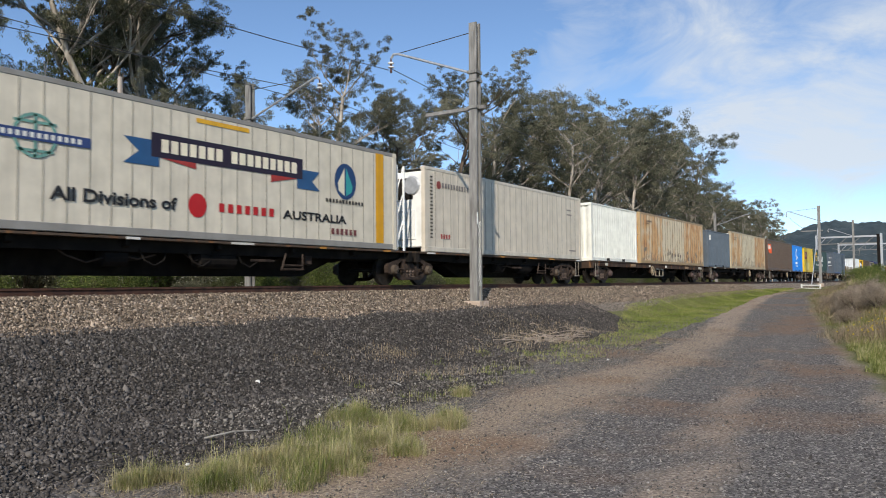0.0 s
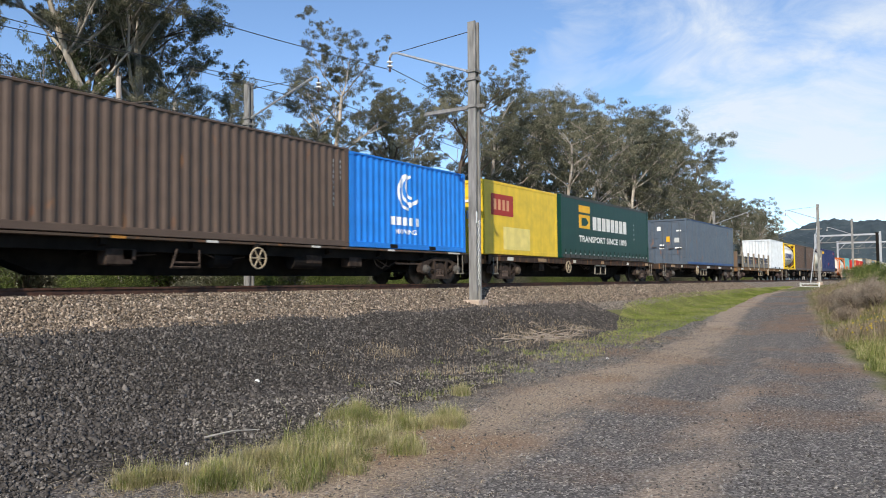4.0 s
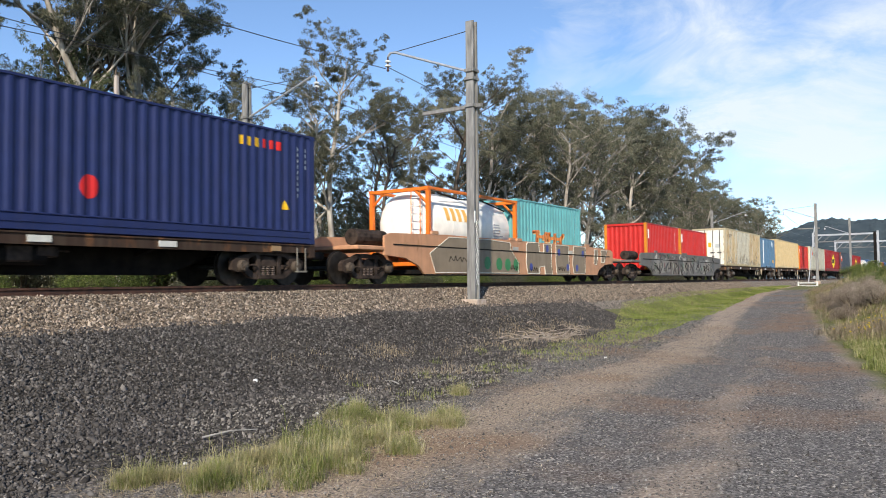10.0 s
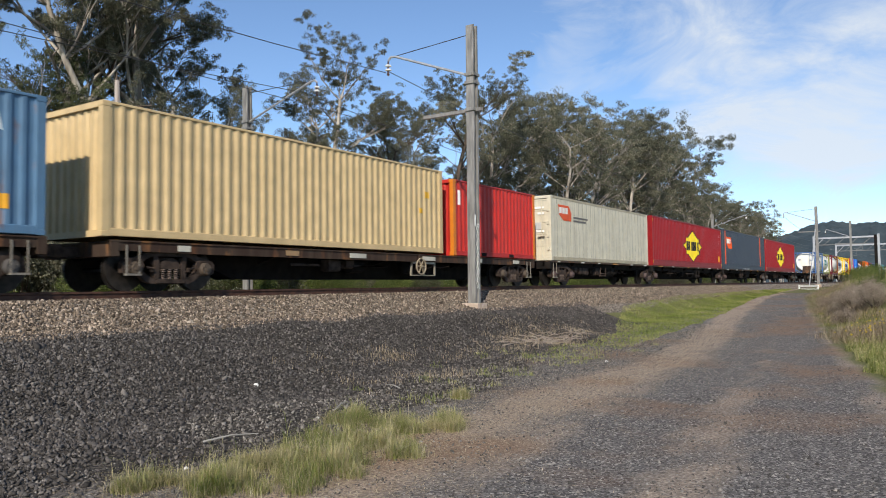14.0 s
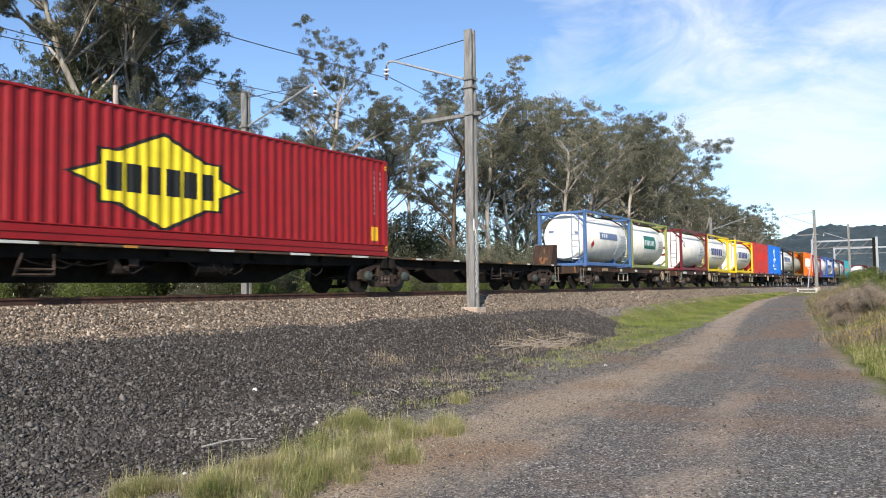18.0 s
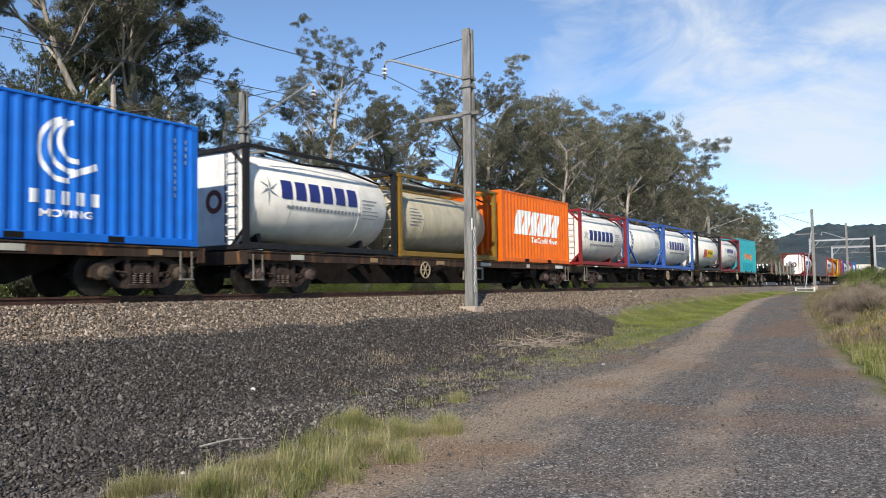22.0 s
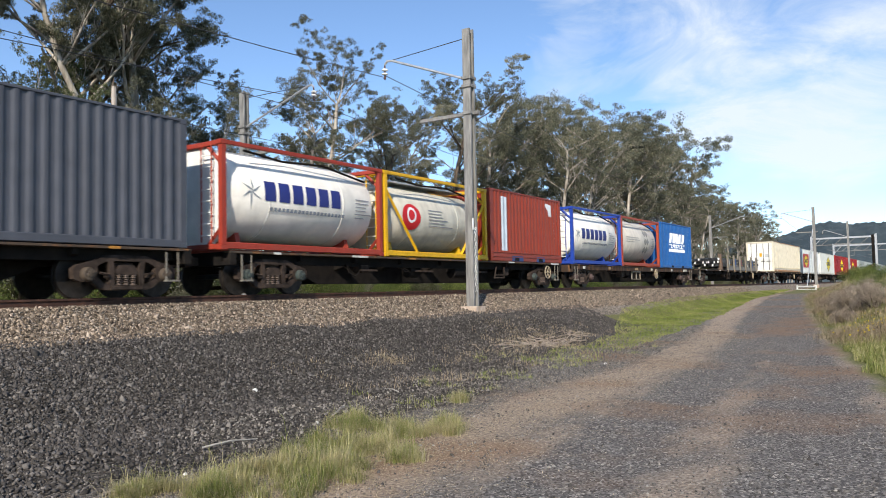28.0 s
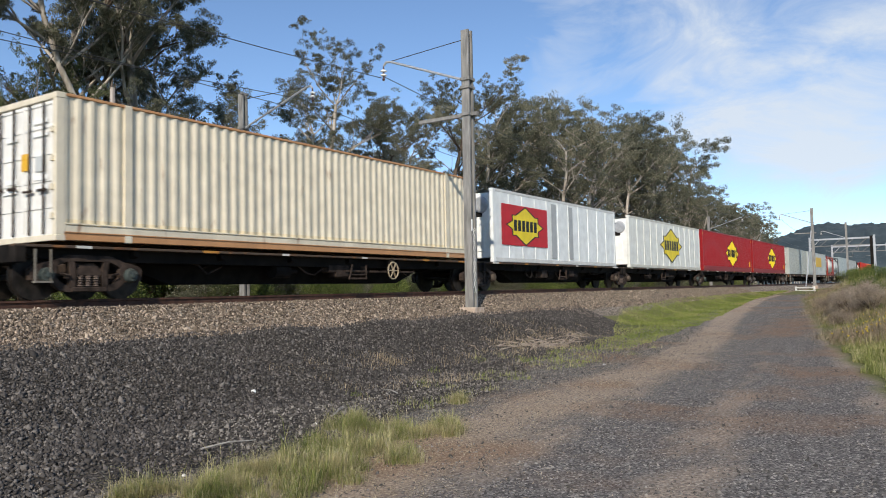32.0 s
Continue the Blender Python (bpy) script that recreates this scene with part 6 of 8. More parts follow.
        for p0, p1 in (((x, 0.82), (x - 0.14, 0.42)), ((x + 0.6, 0.82), (x + 0.6, 0.42)), ((x - 0.16, 0.42), (x + 0.62, 0.42)), ((x - 0.1, 0.52), (x + 0.6, 0.52))):
            g.tube([(p0[0], y, p0[1]), (p1[0], y, p1[1])], 0.03, 4)
        part("hanger_frame", g, BOGIE, w, "brown hanger frame below the sill")
    for i in range(6):   # gear, hoses and boxes hung along the dark underframe
        x = L * r.uniform(0.2, 0.8)
        pick = r.randrange(3)
        if pick == 0:
            part("gear_box", Geo().box(x, x + r.uniform(0.25, 0.6), -1.0, -0.7, r.uniform(0.45, 0.6), 0.8, 0.03), BOGIE, w)
        elif pick == 1:
            part("hose", Geo().tube([(x, -1.0, 0.8), (x + 0.1, -1.04, 0.56), (x + 0.35, -1.04, 0.46), (x + 0.6, -1.0, 0.58), (x + 0.68, -0.98, 0.8)], 0.02, 5), SILL_BLACK, w)
        else:
            part("lever", Geo().box(x, x + r.uniform(0.6, 1.3), -1.03, -0.99, 0.6, 0.66, 0.008), BOGIE, w)
    for i in range(3):   # brake pipes and levers
        x = L * r.uniform(0.25, 0.75)
        pts = [(x, -0.85, 0.78), (x + r.uniform(0.1, 0.4), -0.9, r.uniform(0.55, 0.75)), (x + r.uniform(0.5, 0.9), -0.86, r.uniform(0.5, 0.72)), (x + r.uniform(1.0, 1.4), -0.84, 0.7)]
        part("brake_pipe", Geo().tube(pts, 0.02, 5), BOGIE, w)
    return w


BIG_SHAPES = (
    [(10.5, 1.42), (10.58, 1.53), (11.58, 1.56), (11.63, 1.2), (12.03, 1.2), (12.03, 1.52), (12.76, 1.54), (12.7, 0.9), (12.8, 0.32), (12.12, 0.32), (12.1, 0.64), (11.65, 0.6), (11.61, 0.33), (10.6, 0.33), (10.48, 0.73)],
    [(13.19, 1.53), (14.47, 1.52), (14.43, 1.3), (14.52, 0.33), (13.23, 0.32), (13.15, 0.84)],
    [(14.97, 1.53), (16.24, 1.52), (16.18, 0.34), (14.97, 0.36), (14.84, 0.76)],
    [(17.29, 1.46), (17.71, 1.45), (17.65, 1.04), (17.54, 0.76), (17.23, 0.79)],
    [(18.09, 1.45), (18.84, 1.45), (18.48, 0.88), (18.09, 0.86)],
    [(3.9, 0.95), (5.0, 1.5), (7.5, 1.53), (9.2, 1.47), (9.25, 1.22), (9.85, 0.74), (9.85, 0.34), (4.2, 0.34)])


def graffiti(w, L, seed, tones, dots):
    """Spray paint on the flat wall of a well wagon: outlined blocks and dots, or a tangle of dark strokes."""
    r = random.Random(seed)
    if len(tones) == 2:
        for poly in BIG_SHAPES:
            part("paint_shade", Geo().prism([(x + 0.08, z - 0.02) for x, z in poly], -1.424, -1.419), SILL_BLACK, w)
            part("paint_block", Geo().prism(poly, -1.430, -1.419), paint(tones[0], 0.45, 0.6), w, "grey-brown spray-painted block")
            part("paint_outline", Geo().tube([(x, -1.432, z) for x, z in poly + poly[:1]], 0.014, 4), paint(tones[1], 0.2), w, "pale painted outline")
        for x, z, k in ((12.35, 1.35, 1), (10.9, 0.59, 1), (13.47, 1.24, 1), (14.33, 0.61, 1), (15.97, 1.23, 1), (15.3, 0.59, 1), (8.36, 0.67, 0), (9.0, 0.66, 0), (9.66, 0.66, 0), (7.5, 0.7, 0), (6.6, 0.66, 0)):
            part("paint_dot", Geo().prism(oval(x, z, 0.13 + 0.09 * (1 - k), 0.15 + 0.08 * (1 - k), 14), -1.437, -1.419), paint(dots[k], 0.3), w)
        for x, z, wd in ((10.75, 0.5, 0.7), (13.35, 0.55, 0.75), (9.2, 0.55, 0.6), (5.0, 0.8, 1.2)):
            pts = [(x + wd * i / 12, -1.436, z + 0.1 * math.sin(i * 2.3 + x)) for i in range(13)]
            part("scribble", Geo().tube(pts, 0.012, 4), SILL_BLACK, w, "thin dark scribble")
        return
    x = 3.7
    while x < L - 4.2:
        wd = r.uniform(0.5, 1.3)
        z0, z1 = r.uniform(0.34, 0.6), r.uniform(1.2, 1.55)
        part("paint_block", Geo().prism([(x, z0), (x + wd, z0 + r.uniform(-0.02, 0.15)), (x + wd + r.uniform(-0.3, 0.3), z1), (x + r.uniform(-0.1, 0.3), z1 - r.uniform(0, 0.2))], -1.427 - 0.002 * r.random(), -1.419), paint(r.choice(tones), 0.5, 0.6), w)
        x += wd * 0.8
    inks = [SILL_BLACK, paint((0.24, 0.24, 0.24), 0.3), paint((0.33, 0.33, 0.33), 0.3), paint((0.62, 0.61, 0.58), 0.3)]
    for i in range(90):
        x, lean, ph, amp = 3.4 + (L - 7.0) * i / 90 + r.uniform(-0.3, 0.3), r.uniform(-0.35, 0.35), r.uniform(0, 6), r.uniform(0.05, 0.26)
        z0, z1 = r.uniform(0.34, 0.7), r.uniform(0.85, 1.13)
        if i % 4 == 3:
            z0, z1 = 1.22, r.uniform(1.4, 1.54)
        pts = [(x + lean * k / 9 + amp * math.sin(ph + k * r.uniform(0.4, 0.6)), -1.436, z0 + (z1 - z0) * k / 9) for k in range(10)]
        part("scribble", Geo().tube(pts, r.uniform(0.012, 0.034), 4), r.choice(inks), w)
    for i in range(16):
        part("paint_dot", Geo().prism(oval(4.2 + (L - 8.4) * i / 16 + r.uniform(-0.2, 0.2), r.uniform(0.5, 1.45), 0.12, 0.14, 12), -1.431, -1.419), paint(r.choice(dots), 0.5), w)


def well_wagon(u0, u1, sill, seed, tones, dots):
    """A deep well wagon: tall side walls that drop between raised end platforms."""
    L = u1 - u0
    w = tagged(new("well_wagon"), "low-slung well wagon, side walls painted over with faded graffiti", "freight wagon", "wagons of the train")
    MOVERS.append((w, u0, MID, 0.0))
    wall = [(1.6, 1.40), (1.6, 0.84), (2.6, 0.78), (3.3, 0.55), (3.6, 0.29), (L - 3.6, 0.29), (L - 3.3, 0.55), (L - 2.6, 0.78), (L - 1.6, 0.84), (L - 1.6, 1.40), (L - 1.9, 1.5), (L - 4.9, 1.58), (4.9, 1.58), (1.9, 1.5)]
    for y in (-1.42, 1.34):
        part("side_wall", Geo().prism(wall, y, y + 0.08), sill, w, "side wall with faded graffiti")
    part("bottom_chord", Geo().box(3.7, L - 3.7, -1.425, -1.3, 0.24, 0.30, 0.012), SILL_BLACK, w)
    part("ledge", Geo().box(2.0, L - 2.0, -1.445, -1.42, 1.15, 1.185, 0.006), SILL_BLACK, w)
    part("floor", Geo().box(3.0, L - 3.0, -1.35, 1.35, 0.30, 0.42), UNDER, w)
    for x0, x1 in ((0.4, 2.6), (L - 2.6, L - 0.4)):
        part("end_platform", Geo().box(x0, x1, -1.4, 1.4, 0.98, 1.1, 0.02), sill, w)
    for x in (1.25, L - 1.25):
        bogie(w, x, CAPMATS[0])
    part("coupler", COUPLER, BOGIE, w, at=(0.45, 0, 0))
    part("coupler", COUPLER, BOGIE, w, at=(L - 0.45, 0, 0), turn=pose(0, 0, 0, 0, 0, 180))
    part("brake_reservoir", Geo().lathe([(0, 0.02), (0.06, 0.24), (1.5, 0.24), (1.56, 0.02)], "x", (0.7, -0.85, 1.36), 14), BOGIE, w, "rusty air reservoir on the end platform")
    part("brake_reservoir", Geo().lathe([(0, 0.02), (0.06, 0.22), (1.0, 0.22), (1.06, 0.02)], "x", (L - 2.1, -0.3, 1.33), 14), BOGIE, w)
    graffiti(w, L, seed, tones, dots)
    for x in (9.4, 14.4):
        part("number_board", Geo().box(x, x + 0.46, -1.434, -1.421, 1.2, 1.34), paint((0.7, 0.68, 0.64), 0.4), w)
    for x in (4.0, 9.2, 9.75, 16.3):
        part("stop_block", Geo().prism([(x, 1.57), (x + 0.42, 1.57), (x + 0.38, 1.67), (x + 0.04, 1.67)], -1.44, -1.36), sill, w)
    return w


STEEL_DARK = plain("dark_steel", (0.03, 0.029, 0.031), (0.12, 0.113, 0.115), 5, 0.45, 0.4, 0.2, (0.3, 3, 3))


def rail_wagon(u0, u1, load0, load1, seed, before=1.2, after=1.0, sill=SILL_BLACK):
    """A flat wagon carrying bundled rails between stanchions."""
    w = wagon(u0, u1, "brown", seed, label="flat wagon with stanchions carrying bundled steel rails", sill=sill, wheel_at=u1 - 8)
    post = paint((0.50, 0.47, 0.42), 0.5, 0.6, 0.3)
    part("deck", Geo().box(0.5, u1 - u0 - 0.5, -1.2, 1.2, 1.036, 1.07), SILL_BLACK, w)
    n = round((load1 - load0) / 2.0)
    for i in range(n + 1):
        x = load0 - u0 + (load1 - load0) * i / n
        for y in (-1.24, 1.12):
            part("stanchion", cached(("stanchion",), lambda: Geo().box(-0.07, 0.07, 0, 0.12, 0.9, 2.22, 0.012)), post, w, at=(x, y, 0))
        if i < n:
            part("cradle_panel", cached(("cradle_panel",), lambda: Geo().prism([(0.12, 1.07), (1.8, 1.07), (1.6, 1.36), (1.15, 1.36), (0.95, 1.2), (0.75, 1.36), (0.25, 1.36)], 0, 0.03)), paint((0.46, 0.45, 0.43), 0.6, 0.7, 0.2), w, at=(x, -1.19, 0))
        part("bearer", cached(("load_bearer",), lambda: Geo().box(-0.1, 0.1, -1.1, 1.1, 1.07, 1.22, 0.01)), paint((0.62, 0.6, 0.55), 0.4), w, at=(x + 0.35, 0, 0))
    for y in (-1.24, 1.0):
        part("end_post", Geo().box(load0 - u0 - 2.16, load0 - u0 - 1.86, y, y + 0.24, 1.04, 2.24, 0.015), paint((0.42, 0.35, 0.29), 0.5, 0.7, 0.4), w, "rusty broad end post")
    load = tagged(new("rail_bundle"), "stacked dark steel rails strapped in bundles on a flat wagon", "steel rails", "loads of rails")
    MOVERS.append((load, load0, MID, 0.0))
    r = random.Random(seed)
    for tier in range(3):
        for j in range(8):
            y = -1.05 + j * 0.27 + r.uniform(-0.04, 0.04)
            z = 1.30 + tier * 0.225 + r.uniform(0, 0.03)
            x0, x1 = -before + r.uniform(-0.5, 0.4), load1 - load0 + after + r.uniform(-0.6, 0.6)
            g = Geo()
            for q in ((-0.065, 0.065, 0.0, 0.02), (-0.01, 0.01, 0.02, 0.13), (-0.035, 0.035, 0.13, 0.165)):
                g.box(x0, x1, y + q[0], y + q[1], z + q[2], z + q[3])
            rail = part("rail", g, STEEL_DARK, load)
            if r.random() < 0.6:
                part("end_mark", Geo().box(x0 - 0.012, x0 + 0.1, y - 0.05, y + 0.05, z + 0.01, z + 0.17, 0.01), PLAINWHITE, rail, "white painted rail end")
    for i in range(n):
        x = (load1 - load0) * (i + 0.5) / n
        for tier in range(3):
            part("packing_block", cached(("packing_block",), lambda: Geo().box(-0.08, 0.08, -1.15, 1.1, 0, 0.055)), paint(((0.62, 0.5, 0.3), (0.6, 0.58, 0.54))[i % 2], 0.4), load, at=(x + 0.2 * tier, 0, 1.215 + 0.228 * tier))
        part("strap", Geo().prism([(x - 0.25, 1.22), (x - 0.19, 1.22), (x - 0.42, 1.95), (x - 0.48, 1.95)], -1.17, -1.15), paint(((0.75, 0.75, 0.72), (0.22, 0.36, 0.62), (0.6, 0.3, 0.28))[i % 3], 0.2), load, "webbing strap")
    return w


# --- what the train carries, from the front; the numbers are metres along it ---
CREAM, DKRED = (0.85, 0.81, 0.72), (0.56, 0.095, 0.115)

# cream cold-store box with a ribbon sign
wagon(3.2, 20.9, "black", 1, 1.95, None)
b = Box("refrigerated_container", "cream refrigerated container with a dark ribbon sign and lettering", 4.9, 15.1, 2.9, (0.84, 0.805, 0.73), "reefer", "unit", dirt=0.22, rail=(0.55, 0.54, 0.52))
b.sign([[(5.95, 1.5), (6.8, 1.5), (6.8, 2.05), (5.95, 2.05), (6.3, 1.78)], [(10.9, 1.45), (11.75, 1.45), (11.45, 1.68), (11.75, 1.95), (10.9, 1.95)]], (0.17, 0.33, 0.5), "ribbon_tail")
b.sign([rect(6.6, 1.7, 11.1, 2.22)], (0.16, 0.13, 0.2), "ribbon", "dark ribbon sign with a word mark")
b.sign([[(6.85, 1.7), (7.75, 1.56), (7.75, 1.7)], [(10.0, 1.7), (10.9, 1.7), (10.0, 1.52)]], (0.62, 0.22, 0.2), "ribbon_fold")
b.sign(blocks(6.85, 1.82, 1.7, 0.28, 7, 0.25) + blocks(8.75, 1.82, 2.2, 0.28, 9, 0.25), (0.92, 0.88, 0.78), "word_mark")
b.sign(ring_of(4.15, 1.76, 0.42, 0.06) + [rect(3.75, 1.98, 4.55, 2.03), rect(4.12, 1.36, 4.18, 2.16), rect(3.8, 1.45, 4.5, 1.5)], (0.42, 0.60, 0.56), "globe_mark")
b.sign([rect(2.9, 1.66, 5.24, 1.86)], (0.2, 0.27, 0.45), "globe_band")
b.sign(blocks(3.0, 1.71, 2.1, 0.1, 16), (0.85, 0.85, 0.82), "word_mark")
b.sign(lettering("All Divisions of", 4.45, 0.62, 0.36, 0, 2.8), (0.15, 0.15, 0.16), "lettering", "dark lettering on the panel")
b.sign([oval(7.8, 0.76, 0.25, 0.27)], (0.72, 0.13, 0.15), "red_disc")
b.sign(blocks(8.4, 0.66, 1.8, 0.2, 7), (0.7, 0.14, 0.15), "word_mark")
b.sign(lettering("AUSTRALIA", 10.42, 0.65, 0.3, 0, 2.4), (0.13, 0.13, 0.14), "lettering")
b.sign([oval(12.78, 1.82, 0.45, 0.5)], (0.13, 0.25, 0.42), "drop_mark")
b.sign([[(12.74, 1.42), (12.5, 1.55), (12.46, 1.75), (12.74, 2.2)]], (0.86, 0.84, 0.74), "drop_mark")
b.sign([[(12.8, 1.42), (13.02, 1.52), (13.08, 1.7), (12.8, 2.2)]], (0.22, 0.62, 0.62), "drop_mark")
b.sign(blocks(11.98, 1.2, 1.6, 0.1, 12), (0.15, 0.15, 0.15), "word_mark")
b.sign(blocks(12.2, 0.34, 1.1, 0.16, 6), (0.45, 0.25, 0.25), "number_bars")
b.sign([rect(14.12, 0.18, 14.48, 2.8)], (0.85, 0.62, 0.10), "yellow_stripe", "", 0.3)
b.sign([rect(7.75, 2.62, 9.3, 2.72)], (0.85, 0.65, 0.2), "warning_tape")
fr = part("end_cage", Geo().tube([(15.25, 0.1, 0.0), (15.25, 0.1, 2.6)], 0.04, 5), PLAINWHITE, b.root, "white open frame at the box end")
for z0, z1 in ((0.1, 0.9), (0.9, 1.7), (1.7, 2.5)):
    part("cage_brace", Geo().tube([(15.2, 0.1, z0), (15.55, 0.1, z1)], 0.025, 4), PLAINWHITE, fr)
part("cage_post", Geo().tube([(15.6, 0.1, 0.0), (15.6, 0.1, 2.6)], 0.04, 5), PLAINWHITE, fr)
wagon(20.9, 34.15, "black", 2, None, 1.95)
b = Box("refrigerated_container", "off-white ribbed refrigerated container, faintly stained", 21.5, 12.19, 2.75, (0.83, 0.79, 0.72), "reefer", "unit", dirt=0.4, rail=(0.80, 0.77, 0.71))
b.sign(blocks(1.0, 2.12, 1.7, 0.17, 10), (0.45, 0.43, 0.42), "word_mark")
b.sign([rect(0.3, 0.45 + 0.115 * i, 0.44, 0.5 + 0.115 * i) for i in range(18)], (0.32, 0.29, 0.25), "vent_slots", "column of dark vent slots", 0.4)
b.sign(blocks(0.9, 0.45, 0.6, 0.15, 4), (0.62, 0.25, 0.24), "number_bars")
b.sign([oval(0.8, 2.2, 0.13, 0.13)], (0.55, 0.25, 0.22), "disc")
b.sign(rows_of(10.7, 1.9, 0.8, 0.4, 2, 4) + rows_of(10.9, 0.35, 0.7, 0.2, 1, 2), (0.5, 0.47, 0.45), "number_bars")
# white dry box and stained cold-store box
wagon(34.5, 54.1, "brown", 3, wheel_at=43.2)
b = Box("shipping_container", "clean white twenty-foot corrugated container", 34.9, 6.058, 2.7, (0.90, 0.90, 0.86), "corr", "wall", dirt=0.1)
b.numbers((0.5, 0.5, 0.5))
b.sign([rect(-0.0 + 0.02, 0.35, 0.13, 0.6)], (0.85, 0.6, 0.1), "warning_label")
RUST1 = stained((0.84, 0.78, 0.66), (0.77, 0.57, 0.33), 3.7, 7.9)
RUST2 = stained((0.84, 0.79, 0.67), (0.78, 0.58, 0.34), 3.55, 8.1)
RUST3 = stained((0.86, 0.82, 0.72), (0.84, 0.71, 0.49), 3.6, 7.82)


def patched(b, seed):
    r = random.Random(seed)
    for x0 in (0.6, 4.2, 4.9, 5.4, 6.6, 8.4, 10.2):
        for _ in range(2):
            x, z = x0 + r.uniform(-0.2, 0.5), r.uniform(0.24, 0.72)
            b.sign([[(x, z), (x + r.uniform(0.14, 0.3), z + r.uniform(-0.02, 0.03)), (x + r.uniform(0.16, 0.3), z + r.uniform(0.14, 0.24)), (x + r.uniform(-0.02, 0.04), z + r.uniform(0.14, 0.22))]],
                   r.choice(((0.56, 0.50, 0.42), (0.63, 0.57, 0.48), (0.48, 0.43, 0.37))), "repair_patch", "small grey repair patch", 0.6)
    b.sign(blocks(1.0, 2.28, 0.9, 0.09, 9) + blocks(1.0, 2.14, 0.5, 0.09, 5), (0.4, 0.34, 0.28), "number_bars")


b = Box("refrigerated_container", "old refrigerated container with rust-brown stained ends and pale middle", 41.5, 12.19, 2.75, CREAM, "reefer", "doors", mat=RUST1, rail=(0.64, 0.54, 0.40), post=(0.70, 0.60, 0.45), rust=0.3)
patched(b, 1)
wagon(54.5, 74.0, "brown", 4, sill=SILL_BLACK, wheel_at=67.0)
b = Box("shipping_container", "dark blue-grey twenty-foot corrugated container with doors shut", 54.8, 6.058, 2.5, (0.36, 0.40, 0.44), "corr", "doors", dirt=0.3)
b.sign([rect(0.55, 1.85, 0.95, 2.2)], (0.85, 0.85, 0.83), "label")
b.numbers()
b = Box("refrigerated_container", "old refrigerated container with orange rust staining and pale middle", 61.3, 12.19, 2.75, CREAM, "reefer", "unit", mat=RUST2, rail=(0.72, 0.65, 0.52), post=(0.72, 0.66, 0.55), rust=0.3)
patched(b, 2)
# brown box with an orange sign, sky-blue box
wagon(74.4, 93.6, "brown", 5, sill=SILL_BLACK, wheel_at=83.5)


def orange_sign(b, x=0.75, z=1.45, s=1.0):
    b.sign([[(x, z + 0.95 * s), (x + 1.55 * s, z + 0.95 * s), (x + 1.55 * s + 0.35 * s, z + 0.5 * s), (x + 1.9 * s, z), (x + 0.75 * s, z), (x + 0.1 * s, z + 0.35 * s)]], (0.86, 0.33, 0.12), "orange_sign", "orange painted sign with a pale word mark")
    b.sign(blocks(x + 0.12 * s, z + 0.42 * s, 1.35 * s, 0.38 * s, 3, 0.2), (0.92, 0.9, 0.86), "word_mark")


b = Box("shipping_container", "dull brown forty-foot corrugated container with an orange sign", 74.7, 12.19, 2.75, (0.36, 0.30, 0.26), "corr", "doors", dirt=0.3, rust=0.1)
orange_sign(b, 0.2, 1.52, 0.88)
b.numbers()
b = Box("shipping_container", "bright sky-blue twenty-foot corrugated container with white figure mark", 86.95, 6.058, 2.7, (0.14, 0.50, 0.86), "corr", "wall", dirt=0.15)


def crescents(b, x, z, k):
    """White overlapping crescent shapes and two word marks below."""
    for i, (r, dx) in enumerate(((0.62, 0.0), (0.52, 0.12), (0.42, 0.24))):
        ps = []
        for j in range(12):
            a0, a1 = math.radians(100 + 15 * j), math.radians(100 + 15 * (j + 1))
            q = lambda a, rr: (x + dx * k + rr * k * math.cos(a), z + 0.1 * i * k + rr * 1.15 * k * math.sin(a))
            ps.append([q(a0, r), q(a1, r), q(a1, r - 0.10), q(a0, r - 0.10)])
        b.sign(ps, (0.93, 0.94, 0.95), "crescent_mark")
    b.sign([[(x + 0.1 * k, z - 0.6 * k), (x + 0.75 * k, z - 0.35 * k), (x + 0.72 * k, z - 0.2 * k), (x + 0.1 * k, z - 0.45 * k)]], (0.93, 0.94, 0.95), "crescent_mark")


crescents(b, 2.75, 1.78, 0.8)
b.sign(blocks(1.88, 0.74, 1.6, 0.25, 5), (0.93, 0.94, 0.95), "word_mark")
b.sign(lettering("MOVING", 2.1, 0.48, 0.2, 0, 1.1), (0.93, 0.94, 0.95), "lettering")
# yellow box, green curtain-sided box
wagon(94.1, 113.2, "brown", 6, wheel_at=101.3)
b = Box("shipping_container", "yellow twenty-foot container with a red square sign", 94.3, 6.058, 2.7, (0.90, 0.76, 0.20), "curtain", "doors", dirt=0.2)
b.sign([rect(0.5, 1.45, 2.2, 2.24)], (0.66, 0.2, 0.16), "red_sign")
b.sign(blocks(0.7, 1.65, 1.3, 0.4, 4), (0.85, 0.62, 0.45), "word_mark")
b.sign([rect(1.4, 0.2, 3.55, 1.05)], (0.93, 0.85, 0.5), "pale_panel")
b = Box("curtain_sided_container", "dark green curtain-sided container with large white lettering", 100.75, 11.2, 2.75, (0.045, 0.225, 0.19), "curtain", "wall", dirt=0.15, rail=(0.25, 0.24, 0.22))
b.sign([rect(1.9, 2.1, 3.16, 2.42), rect(1.9, 1.38, 3.16, 2.0)], (0.93, 0.70, 0.12), "yellow_mark", "yellow square mark")
b.sign([[(2.2, 1.5), (2.7, 1.5), (3.0, 1.68), (2.7, 1.86), (2.2, 1.86)]], (0.05, 0.25, 0.20), "arrow_mark")
b.sign(blocks(3.47, 1.36, 4.5, 0.62, 8, 0.2), (0.92, 0.91, 0.88), "word_mark", "large white word mark")
